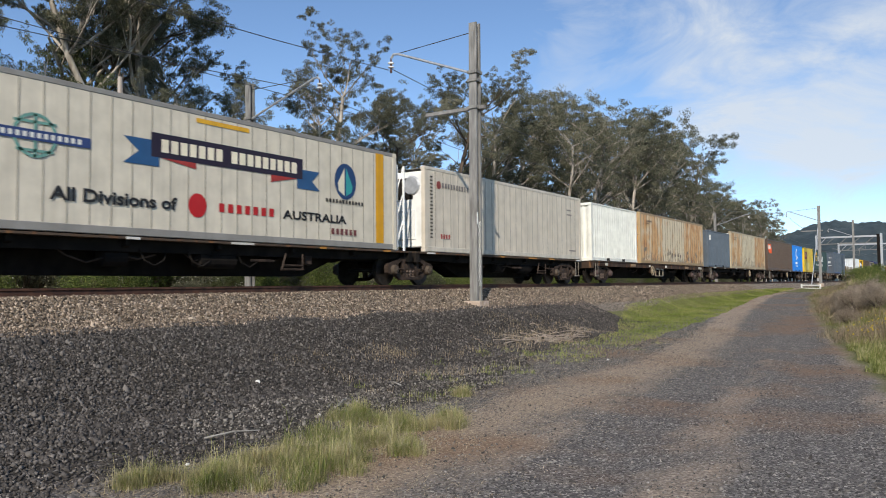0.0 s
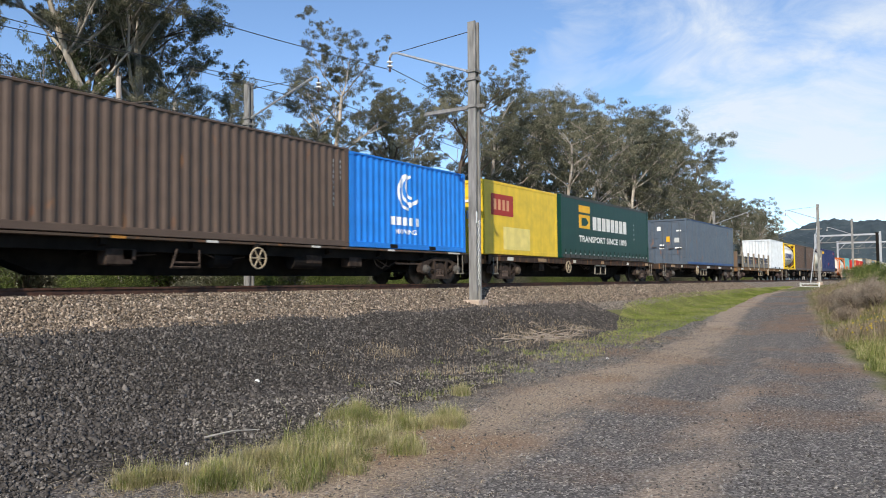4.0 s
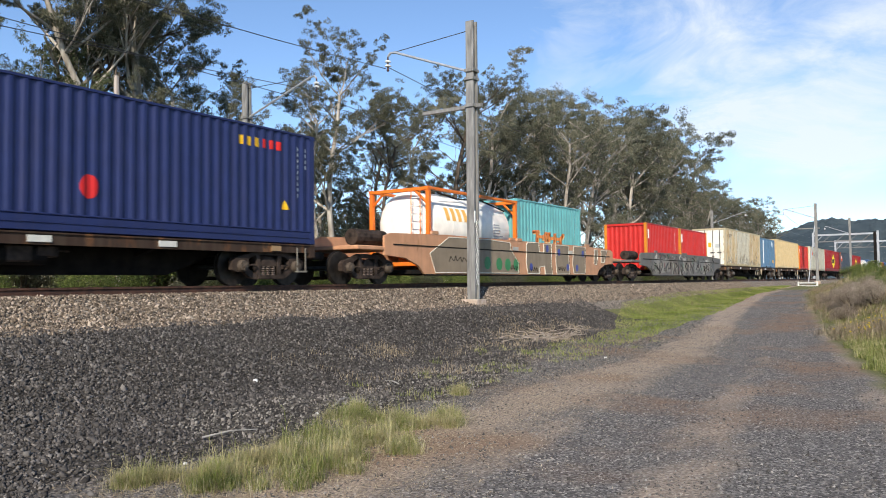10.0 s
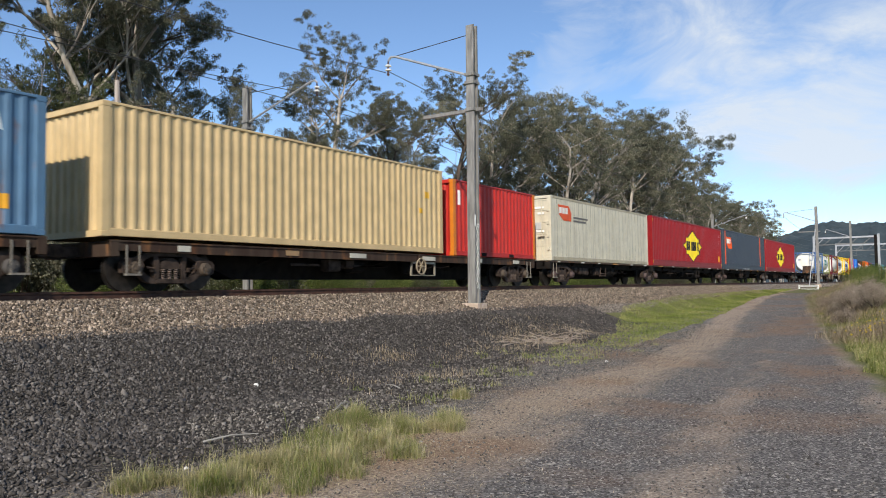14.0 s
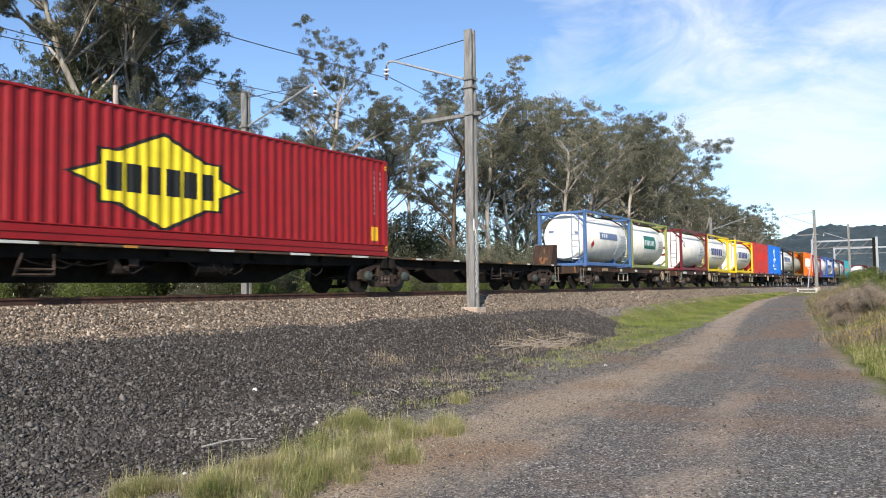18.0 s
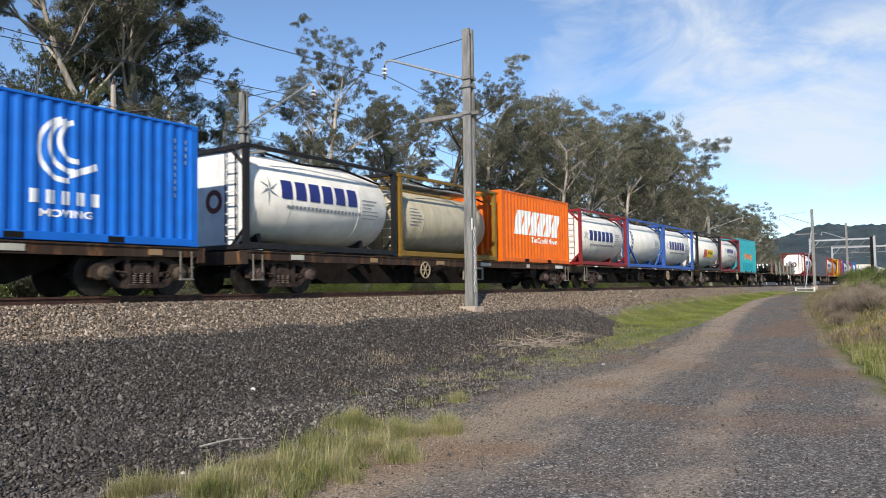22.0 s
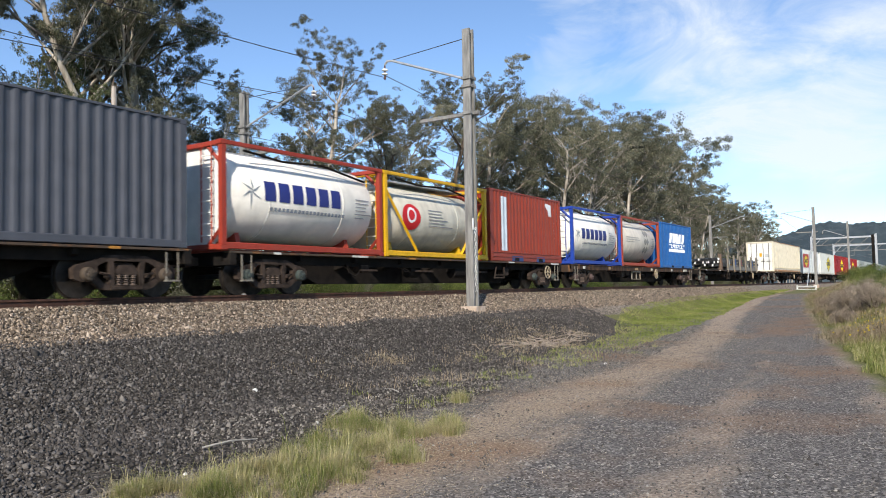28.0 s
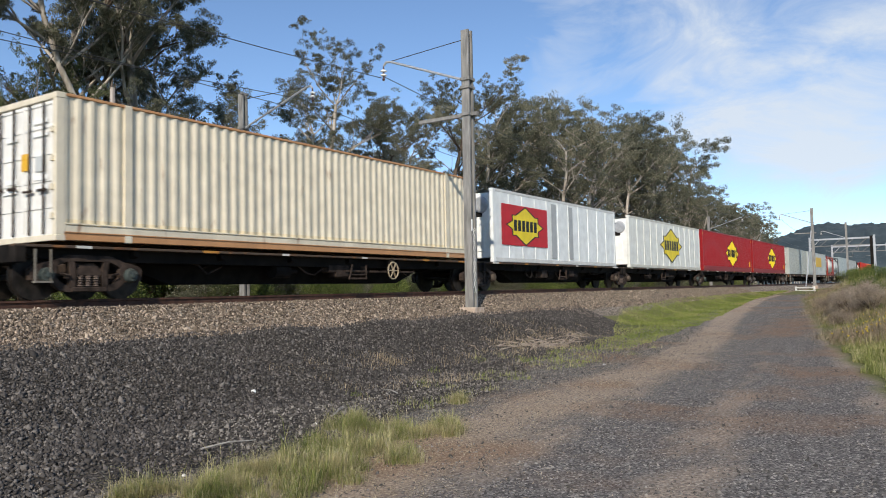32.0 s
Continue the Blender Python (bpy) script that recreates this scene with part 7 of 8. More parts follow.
b.sign(lettering("TRANSPORT SINCE 1895", 1.9, 0.78, 0.38, 0, 5.95), (0.92, 0.91, 0.88), "lettering", "white lettering")
for i in range(21):
    st = part("strap", cached(("curtain_strap",), lambda: Geo().box(0, 0.035, -0.012, 0.004, 0.0, 0.34, 0.003)), paint((0.1, 0.13, 0.11), 0.5), b.root, at=(0.4 + 0.52 * i, 0, 0.06))
    part("buckle", cached(("strap_buckle",), lambda: Geo().box(-0.012, 0.047, -0.022, -0.006, 0.12, 0.19, 0.004)), GALV, st)
b.sign([rect(8.9, 1.1 + 0.25 * i, 9.0, 1.18 + 0.25 * i) for i in range(4)], (0.7, 0.7, 0.7), "number_bars")
# part-empty wagon with a blue-grey box
wagon(113.7, 131.9, "brown", 7, wheel_at=121.2)
b = Box("shipping_container", "weathered blue-grey forty-foot container, doors with rust", 119.15, 12.19, 2.88, (0.32, 0.365, 0.415), "corr", "doors", dirt=0.55, rust=0.12, rail=(0.20, 0.33, 0.52), dirtc=(0.13, 0.11, 0.095))
b.sign([rect(0.35, 0.03, 1.7, 0.15), rect(6.2, 0.03, 7.0, 0.14)], (0.7, 0.68, 0.6), "rail_label")
b.numbers()
# rails and a white box
rail_wagon(132.0, 151.7, 134.5, 144.5, 8, 1.6, 0.6, paint((0.48, 0.36, 0.23), 0.6, 0.85, 0.4))
b = Box("shipping_container", "white twenty-foot corrugated container, lightly soiled", 145.5, 6.058, 2.65, (0.84, 0.86, 0.87), "corr", "wall", dirt=0.15)
b.numbers((0.55, 0.57, 0.6))
# tank, brown box
wagon(151.9, 171.1, "brown", 9, sill=SILL_BLACK, wheel_at=160.5)
t = Tank("white tank container in a yellow frame with a blue word mark", 152.2, (0.90, 0.74, 0.10))
blue_word(t, x=1.13, z=1.12).print_()
b = Box("shipping_container", "faded chocolate-brown forty-foot corrugated container", 158.35, 12.19, 2.7, (0.35, 0.28, 0.24), "corr", "wall", dirt=0.45, rust=0.1)
b.sign([rect(5.9 + 3.2, 1.6, 5.9 + 3.45, 1.95)], (0.6, 0.6, 0.58), "label")
b.sign(rows_of(0.7, 1.95, 1.2, 0.3, 2), (0.6, 0.55, 0.5), "faded_mark")
b.numbers((0.62, 0.58, 0.54))
b.sign([rect(1.0, 0.03, 3.5, 0.13), rect(5.2, 0.03, 8.0, 0.12)], (0.45, 0.47, 0.48), "scuffed_rail", "", 0.5)
# tank, navy box
wagon(171.4, 190.5, "brown", 10, wheel_at=179.7)
t = Tank("dirty cream tank container in a pale grey frame", 171.65, (0.56, 0.53, 0.48), (0.90, 0.87, 0.79), dirt=0.3)
t.print_()
part("perforated_rail", Geo().box(0.3, 5.7, -0.015, 0.0, 0.26, 0.42), paint((0.66, 0.63, 0.56), 0.4), t.root)
for k in range(26):
    part("slot", cached(("slot",), lambda: Geo().box(0, 0.09, -0.022, -0.014, 0.29, 0.39)), SILL_BLACK, t.root, at=(0.6 + 0.185 * k, 0, 0))
b = Box("shipping_container", "navy blue forty-foot corrugated container with yellow word mark", 177.85, 12.19, 2.85, (0.13, 0.17, 0.34), "corr", "wall", dirt=0.15, deep=True)
b.sign(blocks(0.5, 2.2, 1.6, 0.3, 5), (0.92, 0.72, 0.12), "word_mark")
b.sign(blocks(9.63, 2.32, 0.75, 0.22, 3), (0.92, 0.72, 0.12), "word_mark")
b.sign(blocks(10.38, 2.32, 0.72, 0.22, 3), (0.8, 0.15, 0.13), "word_mark")
b.sign([oval(5.85, 0.92, 0.2, 0.24)], (0.75, 0.13, 0.13), "red_disc")
b.sign([[(11.0, 0.85), (11.28, 0.85), (11.14, 1.1)]], (0.9, 0.7, 0.1), "warning_triangle")
b.numbers()
# two well wagons
camo = paint((0.76, 0.56, 0.42), 0.4, 0.6, 0.1)
well_wagon(191.2, 212.4, camo, 3, ((0.54, 0.48, 0.40), (0.88, 0.85, 0.78)), ((0.2, 0.5, 0.3), (0.24, 0.28, 0.55)))
t = Tank("white tank container in an orange frame, sunk in a well wagon", 195.35, (0.88, 0.45, 0.12), base=0.55)
t.sign(blocks(1.2, 1.55, 1.5, 0.45, 4), (0.92, 0.7, 0.35), "word_mark")
t.print_()
b = Box("shipping_container", "teal twenty-foot container with orange graffiti, sunk in a well wagon", 201.4, 6.058, 2.7, (0.40, 0.66, 0.66), "corr", "wall", dirt=0.3, rust=0.1, base=0.55)
SPRAY = ([(0.0, 0.38), (0.73, 0.40), (0.71, 0.54), (0.03, 0.5)], [(0.28, 0.03), (0.53, 0.03), (0.58, 0.4), (0.33, 0.4)], [(0.83, 0.18), (1.18, 0.5), (1.6, 0.46), (1.25, 0.1)], [(1.05, 0.06), (1.6, 0.1), (1.72, 0.5), (1.45, 0.48)],
         [(1.9, 0.04), (2.13, 0.03), (2.28, 0.48), (2.01, 0.46)], [(2.43, 0.04), (2.68, 0.04), (3.11, 0.5), (2.78, 0.48)], [(2.23, 0.0), (2.93, 0.02), (2.83, 0.12), (2.28, 0.1)])


def sprayed(b, x, z, k=1.0):
    for p in SPRAY:
        b.sign([[(x + a * k + 0.04, z + c * k - 0.03) for a, c in p]], (0.90, 0.72, 0.48), "graffiti", "pale edge of the graffiti", 0.3)
    b.sign([[(x + 0.3 * k, z + 0.22 * k), (x + 2.7 * k, z + 0.16 * k), (x + 2.75 * k, z + 0.3 * k), (x + 0.35 * k, z + 0.34 * k)]], (0.82, 0.5, 0.26), "graffiti", "orange graffiti stroke", 0.5)
    for p in SPRAY:
        b.sign([[(x + a * k, z + c * k) for a, c in p]], (0.86, 0.46, 0.22), "graffiti", "orange graffiti stroke", 0.4)


sprayed(b, 1.27, 1.02)
b.numbers()
well_wagon(213.2, 233.2, paint((0.42, 0.405, 0.385), 0.5, 0.6, 0.15), 4, ((0.50, 0.49, 0.465), (0.36, 0.36, 0.35), (0.56, 0.54, 0.50), (0.44, 0.40, 0.37)), ((0.5, 0.47, 0.38), (0.30, 0.42, 0.34), (0.45, 0.30, 0.28)))
for at, s in ((216.45, 11), (222.75, 12)):
    b = Box("shipping_container", "red twenty-foot corrugated container with yellow corner posts", at, 6.058, 2.6, (0.74, 0.17, 0.15), "corr", "wall", post=(0.80, 0.50, 0.14), dirt=0.2, base=0.6, rail=(0.70, 0.16, 0.14))
    b.sign([rect(0.35, 1.75, 0.47, 2.25)], (0.92, 0.9, 0.88), "label")
    b.sign([rect(5.25, 1.2 + 0.14 * i, 5.31, 1.28 + 0.14 * i) for i in range(8)], (0.9, 0.85, 0.82), "number_bars")
# stained box and blue box
wagon(233.8, 253.3, "brown", 13, wheel_at=246.2)
b = Box("refrigerated_container", "cream refrigerated container with ochre stained ends and open-frame doors", 234.1, 12.19, 2.8, CREAM, "reefer", "doors", mat=RUST3, rail=(0.74, 0.66, 0.50), post=(0.72, 0.66, 0.54), rust=0.2, door_colour=(0.92, 0.90, 0.84))
patched(b, 3)
b = Box("shipping_container", "weathered steel-blue twenty-foot container with a white vertical stripe", 246.75, 6.058, 2.6, (0.33, 0.46, 0.57), "corr", "doors", dirt=0.3, rust=0.15)
b.sign([rect(0.74, 0.35, 1.22, 2.42)], (0.86, 0.87, 0.86), "white_stripe")
b.sign([[(4.6, 2.42), (4.9, 2.42), (5.0, 1.95), (4.75, 2.0)], [(5.0, 2.3), (5.2, 2.3), (5.3, 1.85), (5.1, 1.9)]], (0.8, 0.84, 0.86), "wing_mark")
b.sign([rect(5.0, 0.45, 5.4, 0.72)], (0.85, 0.62, 0.15), "warning_label")
# sand box, red box
wagon(253.7, 273.2, "brown", 14, wheel_at=264.8)
b = Box("shipping_container", "sand-yellow forty-foot corrugated container, clean", 253.95, 12.19, 2.73, (0.79, 0.69, 0.51), "corr", "wall", dirt=0.08, base=1.1)
b.numbers((0.6, 0.55, 0.4))
b.sign([rect(11.2, 1.75, 11.45, 1.95), rect(10.9, 1.25, 11.1, 1.4)], (0.85, 0.65, 0.15), "warning_label")
b = Box("shipping_container", "red twenty-foot corrugated container with orange-yellow corner posts", 266.8, 6.058, 2.6, (0.74, 0.18, 0.15), "corr", "wall", post=(0.82, 0.48, 0.14), dirt=0.2, rail=(0.70, 0.16, 0.14))
b.sign([rect(0.35, 1.75, 0.47, 2.25)], (0.92, 0.9, 0.88), "label")
b.numbers((0.88, 0.8, 0.78))
# five-pack of low black wagons
for i, (a, c, le, ri) in enumerate(((273.7, 287.1, 1.95, None), (287.1, 302.95, None, None), (302.95, 318.1, None, None), (318.1, 333.3, None, None), (333.3, 345.9, None, 1.95))):
    w = wagon(a, c, "black", 20 + i, le, ri, label="low black articulated container wagon" if i < 4 else "empty low black articulated container wagon", belly=0.3)
part("end_plate", Geo().prism([(11.3, 1.0), (12.0, 1.0), (12.0, 1.9), (11.7, 1.9)], -1.1, -0.2), SILL_BROWN, w)
b = Box("refrigerated_container", "dirty white refrigerated container with an orange sign and doors", 274.35, 12.19, 2.75, (0.82, 0.79, 0.70), "reefer", "doors", dirt=0.45, rail=(0.68, 0.64, 0.54))
orange_sign(b, 0.75, 1.75, 0.7)
b.sign([rect(2.3, 1.9, 3.9, 1.98), rect(2.3, 1.75, 3.7, 1.83)], (0.4, 0.38, 0.36), "small_print")


def diamond(b, x, z, s, back=None):
    """A stepped yellow diamond sign with a dark outline and word mark."""
    w, h = 2.1 * s, 1.0 * s

    def shape(k):
        f = lambda p, q: (x + p * w * k, z + q * h * k)
        return [[f(-1, 0), f(-0.7, -0.22), f(-0.7, 0.22)], [f(1, 0), f(0.7, 0.22), f(0.7, -0.22)], [f(-0.7, -0.52), f(0.7, -0.52), f(0.7, 0.52), f(-0.7, 0.52)],
                [f(-0.52, 0.52), f(0.52, 0.52), f(0, 1)], [f(-0.52, -0.52), f(0, -1), f(0.52, -0.52)]]
    if back:
        b.sign([rect(x - 1.27 * w, z - 1.06 * h, x + 1.27 * w, z + 1.06 * h)], back, "sign_panel")
    b.sign(shape(1.06), (0.12, 0.10, 0.10), "sign_outline")
    b.sign(shape(0.97), (0.90, 0.80, 0.16), "diamond_sign", "yellow stepped diamond sign")
    if b.style == "corr":
        b.sign([rect(b.L - 0.75, 0.45, b.L - 0.45, 0.85)], (0.86, 0.66, 0.14), "warning_label")
        for x0 in (0.03, b.L - 0.13):
            for zz in (0.16, 0.24, b.H - 0.3, b.H - 0.22):
                part("hazard_tape", Geo().prism([(x0, zz), (x0 + 0.09, zz + 0.03), (x0 + 0.09, zz + 0.07), (x0, zz + 0.04)], -0.008, 0.0), paint((0.9, 0.72, 0.12), 0.2), b.root)
    b.sign(blocks(x - 0.64 * w, z - 0.29 * h, 1.32 * w, 0.58 * h, 6, 0.25), (0.10, 0.10, 0.10), "word_mark")


b = Box("shipping_container", "dark red forty-eight-foot container with a yellow diamond sign", 287.35, 15.2, 2.8, DKRED, "corr", "doors", dirt=0.15, deep=True)
diamond(b, 8.05, 1.35, 1.0)
b.numbers()
b = Box("shipping_container", "slate-grey forty-eight-foot container with orange stripes and sign", 302.95, 14.9, 2.9, (0.225, 0.255, 0.30), "corr", "doors", dirt=0.15, deep=True)
b.sign([rect(0.86, 0.1, 1.16, 2.85), rect(12.95, 0.1, 13.3, 2.85)], (0.80, 0.33, 0.13), "orange_stripe")
orange_sign(b, 1.25, 1.53, 0.9)
b.sign([rect(13.75, 1.0 + 0.16 * i, 13.82, 1.1 + 0.16 * i) for i in range(9)], (0.9, 0.9, 0.88), "number_bars")
b.sign([rect(6.2, 0.03, 8.8, 0.13)], (0.85, 0.85, 0.83), "rail_label")
b = Box("shipping_container", "red forty-eight-foot container with a yellow diamond sign", 318.35, 14.9, 2.85, DKRED, "corr", "doors", dirt=0.15, deep=True)
diamond(b, 7.1, 1.38, 1.02)
b.numbers()
# tanks
wagon(346.7, 361.3, "brown", 30, wheel_at=359.0)
t = Tank("white tank container in a steel-blue frame with a blue band", 348.15, (0.30, 0.42, 0.60))
t.sign([rect(1.94, 1.34, 4.24, 1.66)], (0.40, 0.45, 0.58), "band_sign")
t.sign(blocks(2.2, 1.42, 0.8, 0.18, 3), (0.9, 0.9, 0.9), "word_mark")
t.sign([[(0.94, 1.06), (1.14, 0.88), (1.34, 1.06), (1.14, 1.24)]], (0.72, 0.16, 0.15), "hazard_diamond")
t.print_(x=4.75)
disc = part("end_disc", Geo().lathe([(0.30, 1.02), (0.36, 1.0)], "x", (0, W / 2, t.cz), 30), PLAINWHITE, t.root)
part("hazard_diamond", Geo().prism([(1.25, 1.2), (1.42, 1.37), (1.25, 1.54), (1.08, 1.37)], 0.28, 0.295, "yz"), paint((0.75, 0.15, 0.14), 0.1), t.root)
part("end_band", Geo().prism([(0.5, 1.5), (2.0, 1.62), (2.0, 1.75), (0.5, 1.63)], 0.285, 0.298, "yz"), paint((0.45, 0.5, 0.62), 0.2), t.root)
t = Tank("white tank container in an olive-green frame with a green sign", 354.3, (0.55, 0.56, 0.30), brace=0)
t.sign([rect(2.19, 1.12, 4.11, 1.82)], (0.12, 0.42, 0.36), "green_sign")
t.sign(blocks(2.35, 1.3, 1.6, 0.28, 7), (0.85, 0.9, 0.88), "word_mark")
t.print_(x=4.7)
wagon(361.9, 376.3, "brown", 31, wheel_at=369.3)
t = Tank("white tank container in maroon frame with eight-sided end", 363.2, (0.42, 0.12, 0.15), octagon=True)
t.sign(ring_of(0.95, 1.72, 0.24, 0.1), (0.25, 0.18, 0.2), "ring_mark")
t.print_(x=4.5)


def end_rings(t, colour):
    g = Geo()
    for q in ring_of(W / 2, t.H * 0.48, 0.3, 0.13, 16):
        g.prism(q, 0.085, 0.099, "yz")
    welded(part("ring_mark", g, paint(colour, 0.1), t.root))


end_rings(t, (0.45, 0.15, 0.12))
t = Tank("white tank container in a yellow frame with a blue word mark", 369.35, (0.88, 0.76, 0.14))
blue_word(t).print_()
wagon(376.9, 397.0, "brown", 32, wheel_at=389.4)
t = Tank("white tank container in a yellow frame with a red end mark", 377.65, (0.90, 0.76, 0.12), octagon=True)
blue_word(t).print_(x=4.5)
end_rings(t, (0.72, 0.15, 0.15))
b = Box("shipping_container", "red twenty-foot corrugated container with brighter patches", 384.05, 6.058, 2.68, (0.70, 0.20, 0.17), "corr", "wall", dirt=0.25)
b.sign([rect(1.5, 1.15, 4.6, 1.85)], (0.78, 0.19, 0.16), "repainted_patch")
b.sign([rect(0.5, 1.95, 0.62, 2.3)], (0.92, 0.9, 0.88), "label")
b.numbers((0.85, 0.75, 0.72))
b = Box("shipping_container", "bright blue twenty-foot container with white crescent mark", 390.3, 6.058, 2.72, (0.08, 0.42, 0.80), "corr", "wall", dirt=0.1)
crescents(b, 2.98, 1.75, 0.9)
b.sign(blocks(2.3, 0.7, 1.5, 0.26, 5), (0.93, 0.94, 0.95), "word_mark")
b.sign(lettering("MOVING", 2.48, 0.46, 0.2, 0, 1.07), (0.93, 0.94, 0.95), "lettering")
b.numbers()
wagon(397.2, 417.1, "brown", 33, wheel_at=405.2)
t = Tank("white tank container in a black frame with a blue word mark", 397.75, (0.10, 0.10, 0.11), octagon=True)
blue_word(t, x=1.3, z=1.36).print_(x=4.5)
end_rings(t, (0.4, 0.1, 0.1))
t = Tank("dull beige tank container in an ochre frame", 403.95, (0.52, 0.40, 0.14), (0.74, 0.70, 0.60), dirt=0.5, R=0.98)
t.print_(x=0.9)
b = Box("shipping_container", "bright orange twenty-foot corrugated container with bold white word mark", 410.4, 6.058, 2.72, (0.90, 0.42, 0.08), "corr", "wall", dirt=0.08)
b.sign(blocks(0.95, 1.1, 4.0, 0.96, 6, 0.14, 0.35), (0.93, 0.92, 0.9), "word_mark", "bold slanted white word mark")
b.sign(lettering("The Careful Movers", 2.47, 0.82, 0.3, 0, 2.5), (0.93, 0.92, 0.9), "lettering", "white lettering")
wagon(417.3, 436.7, "brown", 34, sill=SILL_BLACK, wheel_at=430.4)
t = Tank("white tank container in dark red frame with eight-sided end", 417.8, (0.52, 0.13, 0.14), octagon=True)
blue_word(t).print_(x=4.5)
t = Tank("white tank container in a cobalt blue frame", 424.0, (0.20, 0.36, 0.66), brace=1)
t.sign([[(0.78, 0.75), (1.06, 0.75), (1.06, 1.95), (0.78, 1.95)]], NAVY, "blue_band")
t.sign([rect(0.86, 0.95 + 0.19 * k, 0.98, 1.08 + 0.19 * k) for k in range(5)], (0.9, 0.9, 0.9), "word_mark")
t.print_(x=4.6)
t = Tank("white tank container in cobalt blue frame with blue mark", 430.15, (0.20, 0.36, 0.66))
blue_word(t).print_(x=4.5)
wagon(436.9, 456.4, "brown", 35, sill=SILL_BLACK, wheel_at=448.2)
t = Tank("white tank container in a black frame with red and yellow marks", 437.35, (0.10, 0.10, 0.10))
t.sign([rect(1.92, 0.95, 2.15, 1.47), rect(2.2, 0.95, 2.4, 1.47), rect(2.45, 0.95, 2.66, 1.47)], (0.75, 0.14, 0.2), "word_mark")
t.sign([rect(2.7, 0.96, 4.3, 1.47)], (0.92, 0.78, 0.15), "yellow_sign")
t.sign(blocks(2.85, 1.15, 1.3, 0.22, 5), (0.15, 0.13, 0.1), "word_mark")
t = Tank("grimy white tank container in maroon frame with blue mark", 443.5, (0.48, 0.10, 0.14), (0.91, 0.89, 0.85), dirt=0.3)
blue_word(t, x=2.37, z=1.42, w=1.9, h=0.32).print_(x=4.5)
b = Box("shipping_container", "turquoise twenty-foot corrugated container with orange painted strokes", 449.6, 6.058, 2.72, (0.20, 0.62, 0.66), "corr", "doors", dirt=0.25, rust=0.1)
sprayed(b, 1.5, 1.05, 1.0)
b.sign([rect(1.14, 0.2, 4.9, 0.78)], (0.10, 0.55, 0.60), "repainted_patch")
b.numbers()
# rails, tank and dark box
w = rail_wagon(456.9, 480.0, 465.0, 475.0, 36, 3.6, 1.2)
for pts in (((0.0, 0.95), (0.3, 0.62)), ((0.3, 0.97), (0.02, 0.6)), ((0.45, 0.92), (0.5, 0.66), (0.68, 0.64), (0.74, 0.92))):
    part("scrawl", Geo().tube([(14.1 + x, -1.235, z) for x, z in pts], 0.018, 5), PLAINWHITE, w, "white painted scrawl on the sill")
wagon(481.0, 501.6, "brown", 37, sill=SILL_BLACK, wheel_at=494.6)
t = Tank("white tank container in dark red frame with eight-sided end", 482.85, (0.46, 0.12, 0.14), octagon=True)
blue_word(t).print_(x=4.5)
end_rings(t, (0.3, 0.15, 0.15))
b = Box("shipping_container", "charcoal-grey forty-foot corrugated container, clean", 488.85, 12.19, 2.85, (0.30, 0.31, 0.34), "corr", "wall", dirt=0.12)
b.sign([rect(6.2, 0.03, 7.0, 0.13), rect(8.4, 0.03, 9.1, 0.13)], (0.85, 0.62, 0.15), "pocket_label")
b.sign([rect(6.9, 0.45, 7.15, 0.55), rect(7.5, 0.6, 7.7, 0.7)], (0.8, 0.85, 0.8), "label")
# tanks and a rust-red box
wagon(501.8, 520.9, "brown", 38, sill=SILL_BLACK, wheel_at=519.0)
t = Tank("white tank container in brick-red frame with blue mark", 502.0, (0.60, 0.22, 0.16), octagon=True)
blue_word(t, x=1.44, z=1.27, w=2.95, h=0.49).print_(x=4.9)
t = Tank("pale tank container in yellow braced frame with red disc", 508.15, (0.85, 0.66, 0.10), (0.80, 0.78, 0.72), brace=2, dirt=0.4, R=1.02)
t.sign([oval(1.65, 1.3, 0.5, 0.42)], (0.76, 0.12, 0.14), "red_disc")
t.sign(ring_of(1.65, 1.36, 0.25, 0.08), (0.92, 0.9, 0.9), "ring_mark")
t.print_(x=2.6, w=1.5)
b = Box("shipping_container", "rust-red twenty-foot corrugated container with a pale vertical sign", 514.45, 6.058, 2.68, (0.54, 0.21, 0.145), "corr", "wall", dirt=0.25, deep=True)
b.sign([rect(0.9, 0.4, 1.27, 2.45)], (0.72, 0.76, 0.8), "pale_stripe")
b.sign([[(4.6, 2.48), (5.2, 2.42), (5.26, 1.95), (5.0, 1.95)]], (0.8, 0.82, 0.84), "wing_mark")
for x0, x1 in ((1.62, 2.53), (3.69, 4.44)):
    part("blue_patch", Geo().box(x0, x1, -0.003, 0.003, 0.012, 0.21), paint((0.14, 0.24, 0.46), 0.4), b.root, "dark blue painted patch")
b.numbers((0.85, 0.75, 0.7))
wagon(521.1, 541.0, "brown", 39, wheel_at=533.0)
t = Tank("white tank container in a royal blue frame, blue word mark", 521.75, (0.13, 0.26, 0.62))
blue_word(t).print_(x=4.6)
t = Tank("pale tank container in an orange-red frame with hazard diamonds", 527.9, (0.62, 0.26, 0.17), (0.82, 0.79, 0.74), dirt=0.35)
t.sign([[(3.6 + 0.35 * i, z), (3.85 + 0.35 * i, z - 0.22), (4.1 + 0.35 * i, z), (3.85 + 0.35 * i, z + 0.22)] for i in range(2) for z in (0.95, 1.4, 1.85)], (0.55, 0.54, 0.52), "hazard_diamond")
t.sign(rows_of(0.9, 1.3, 2.2, 0.35, 3), (0.6, 0.58, 0.55), "faded_mark")
t.print_(x=4.9, w=0.7)
b = Box("shipping_container", "bright blue twenty-foot corrugated container with slanted white word mark", 534.4, 6.058, 2.68, (0.14, 0.36, 0.61), "corr", "wall", dirt=0.15)
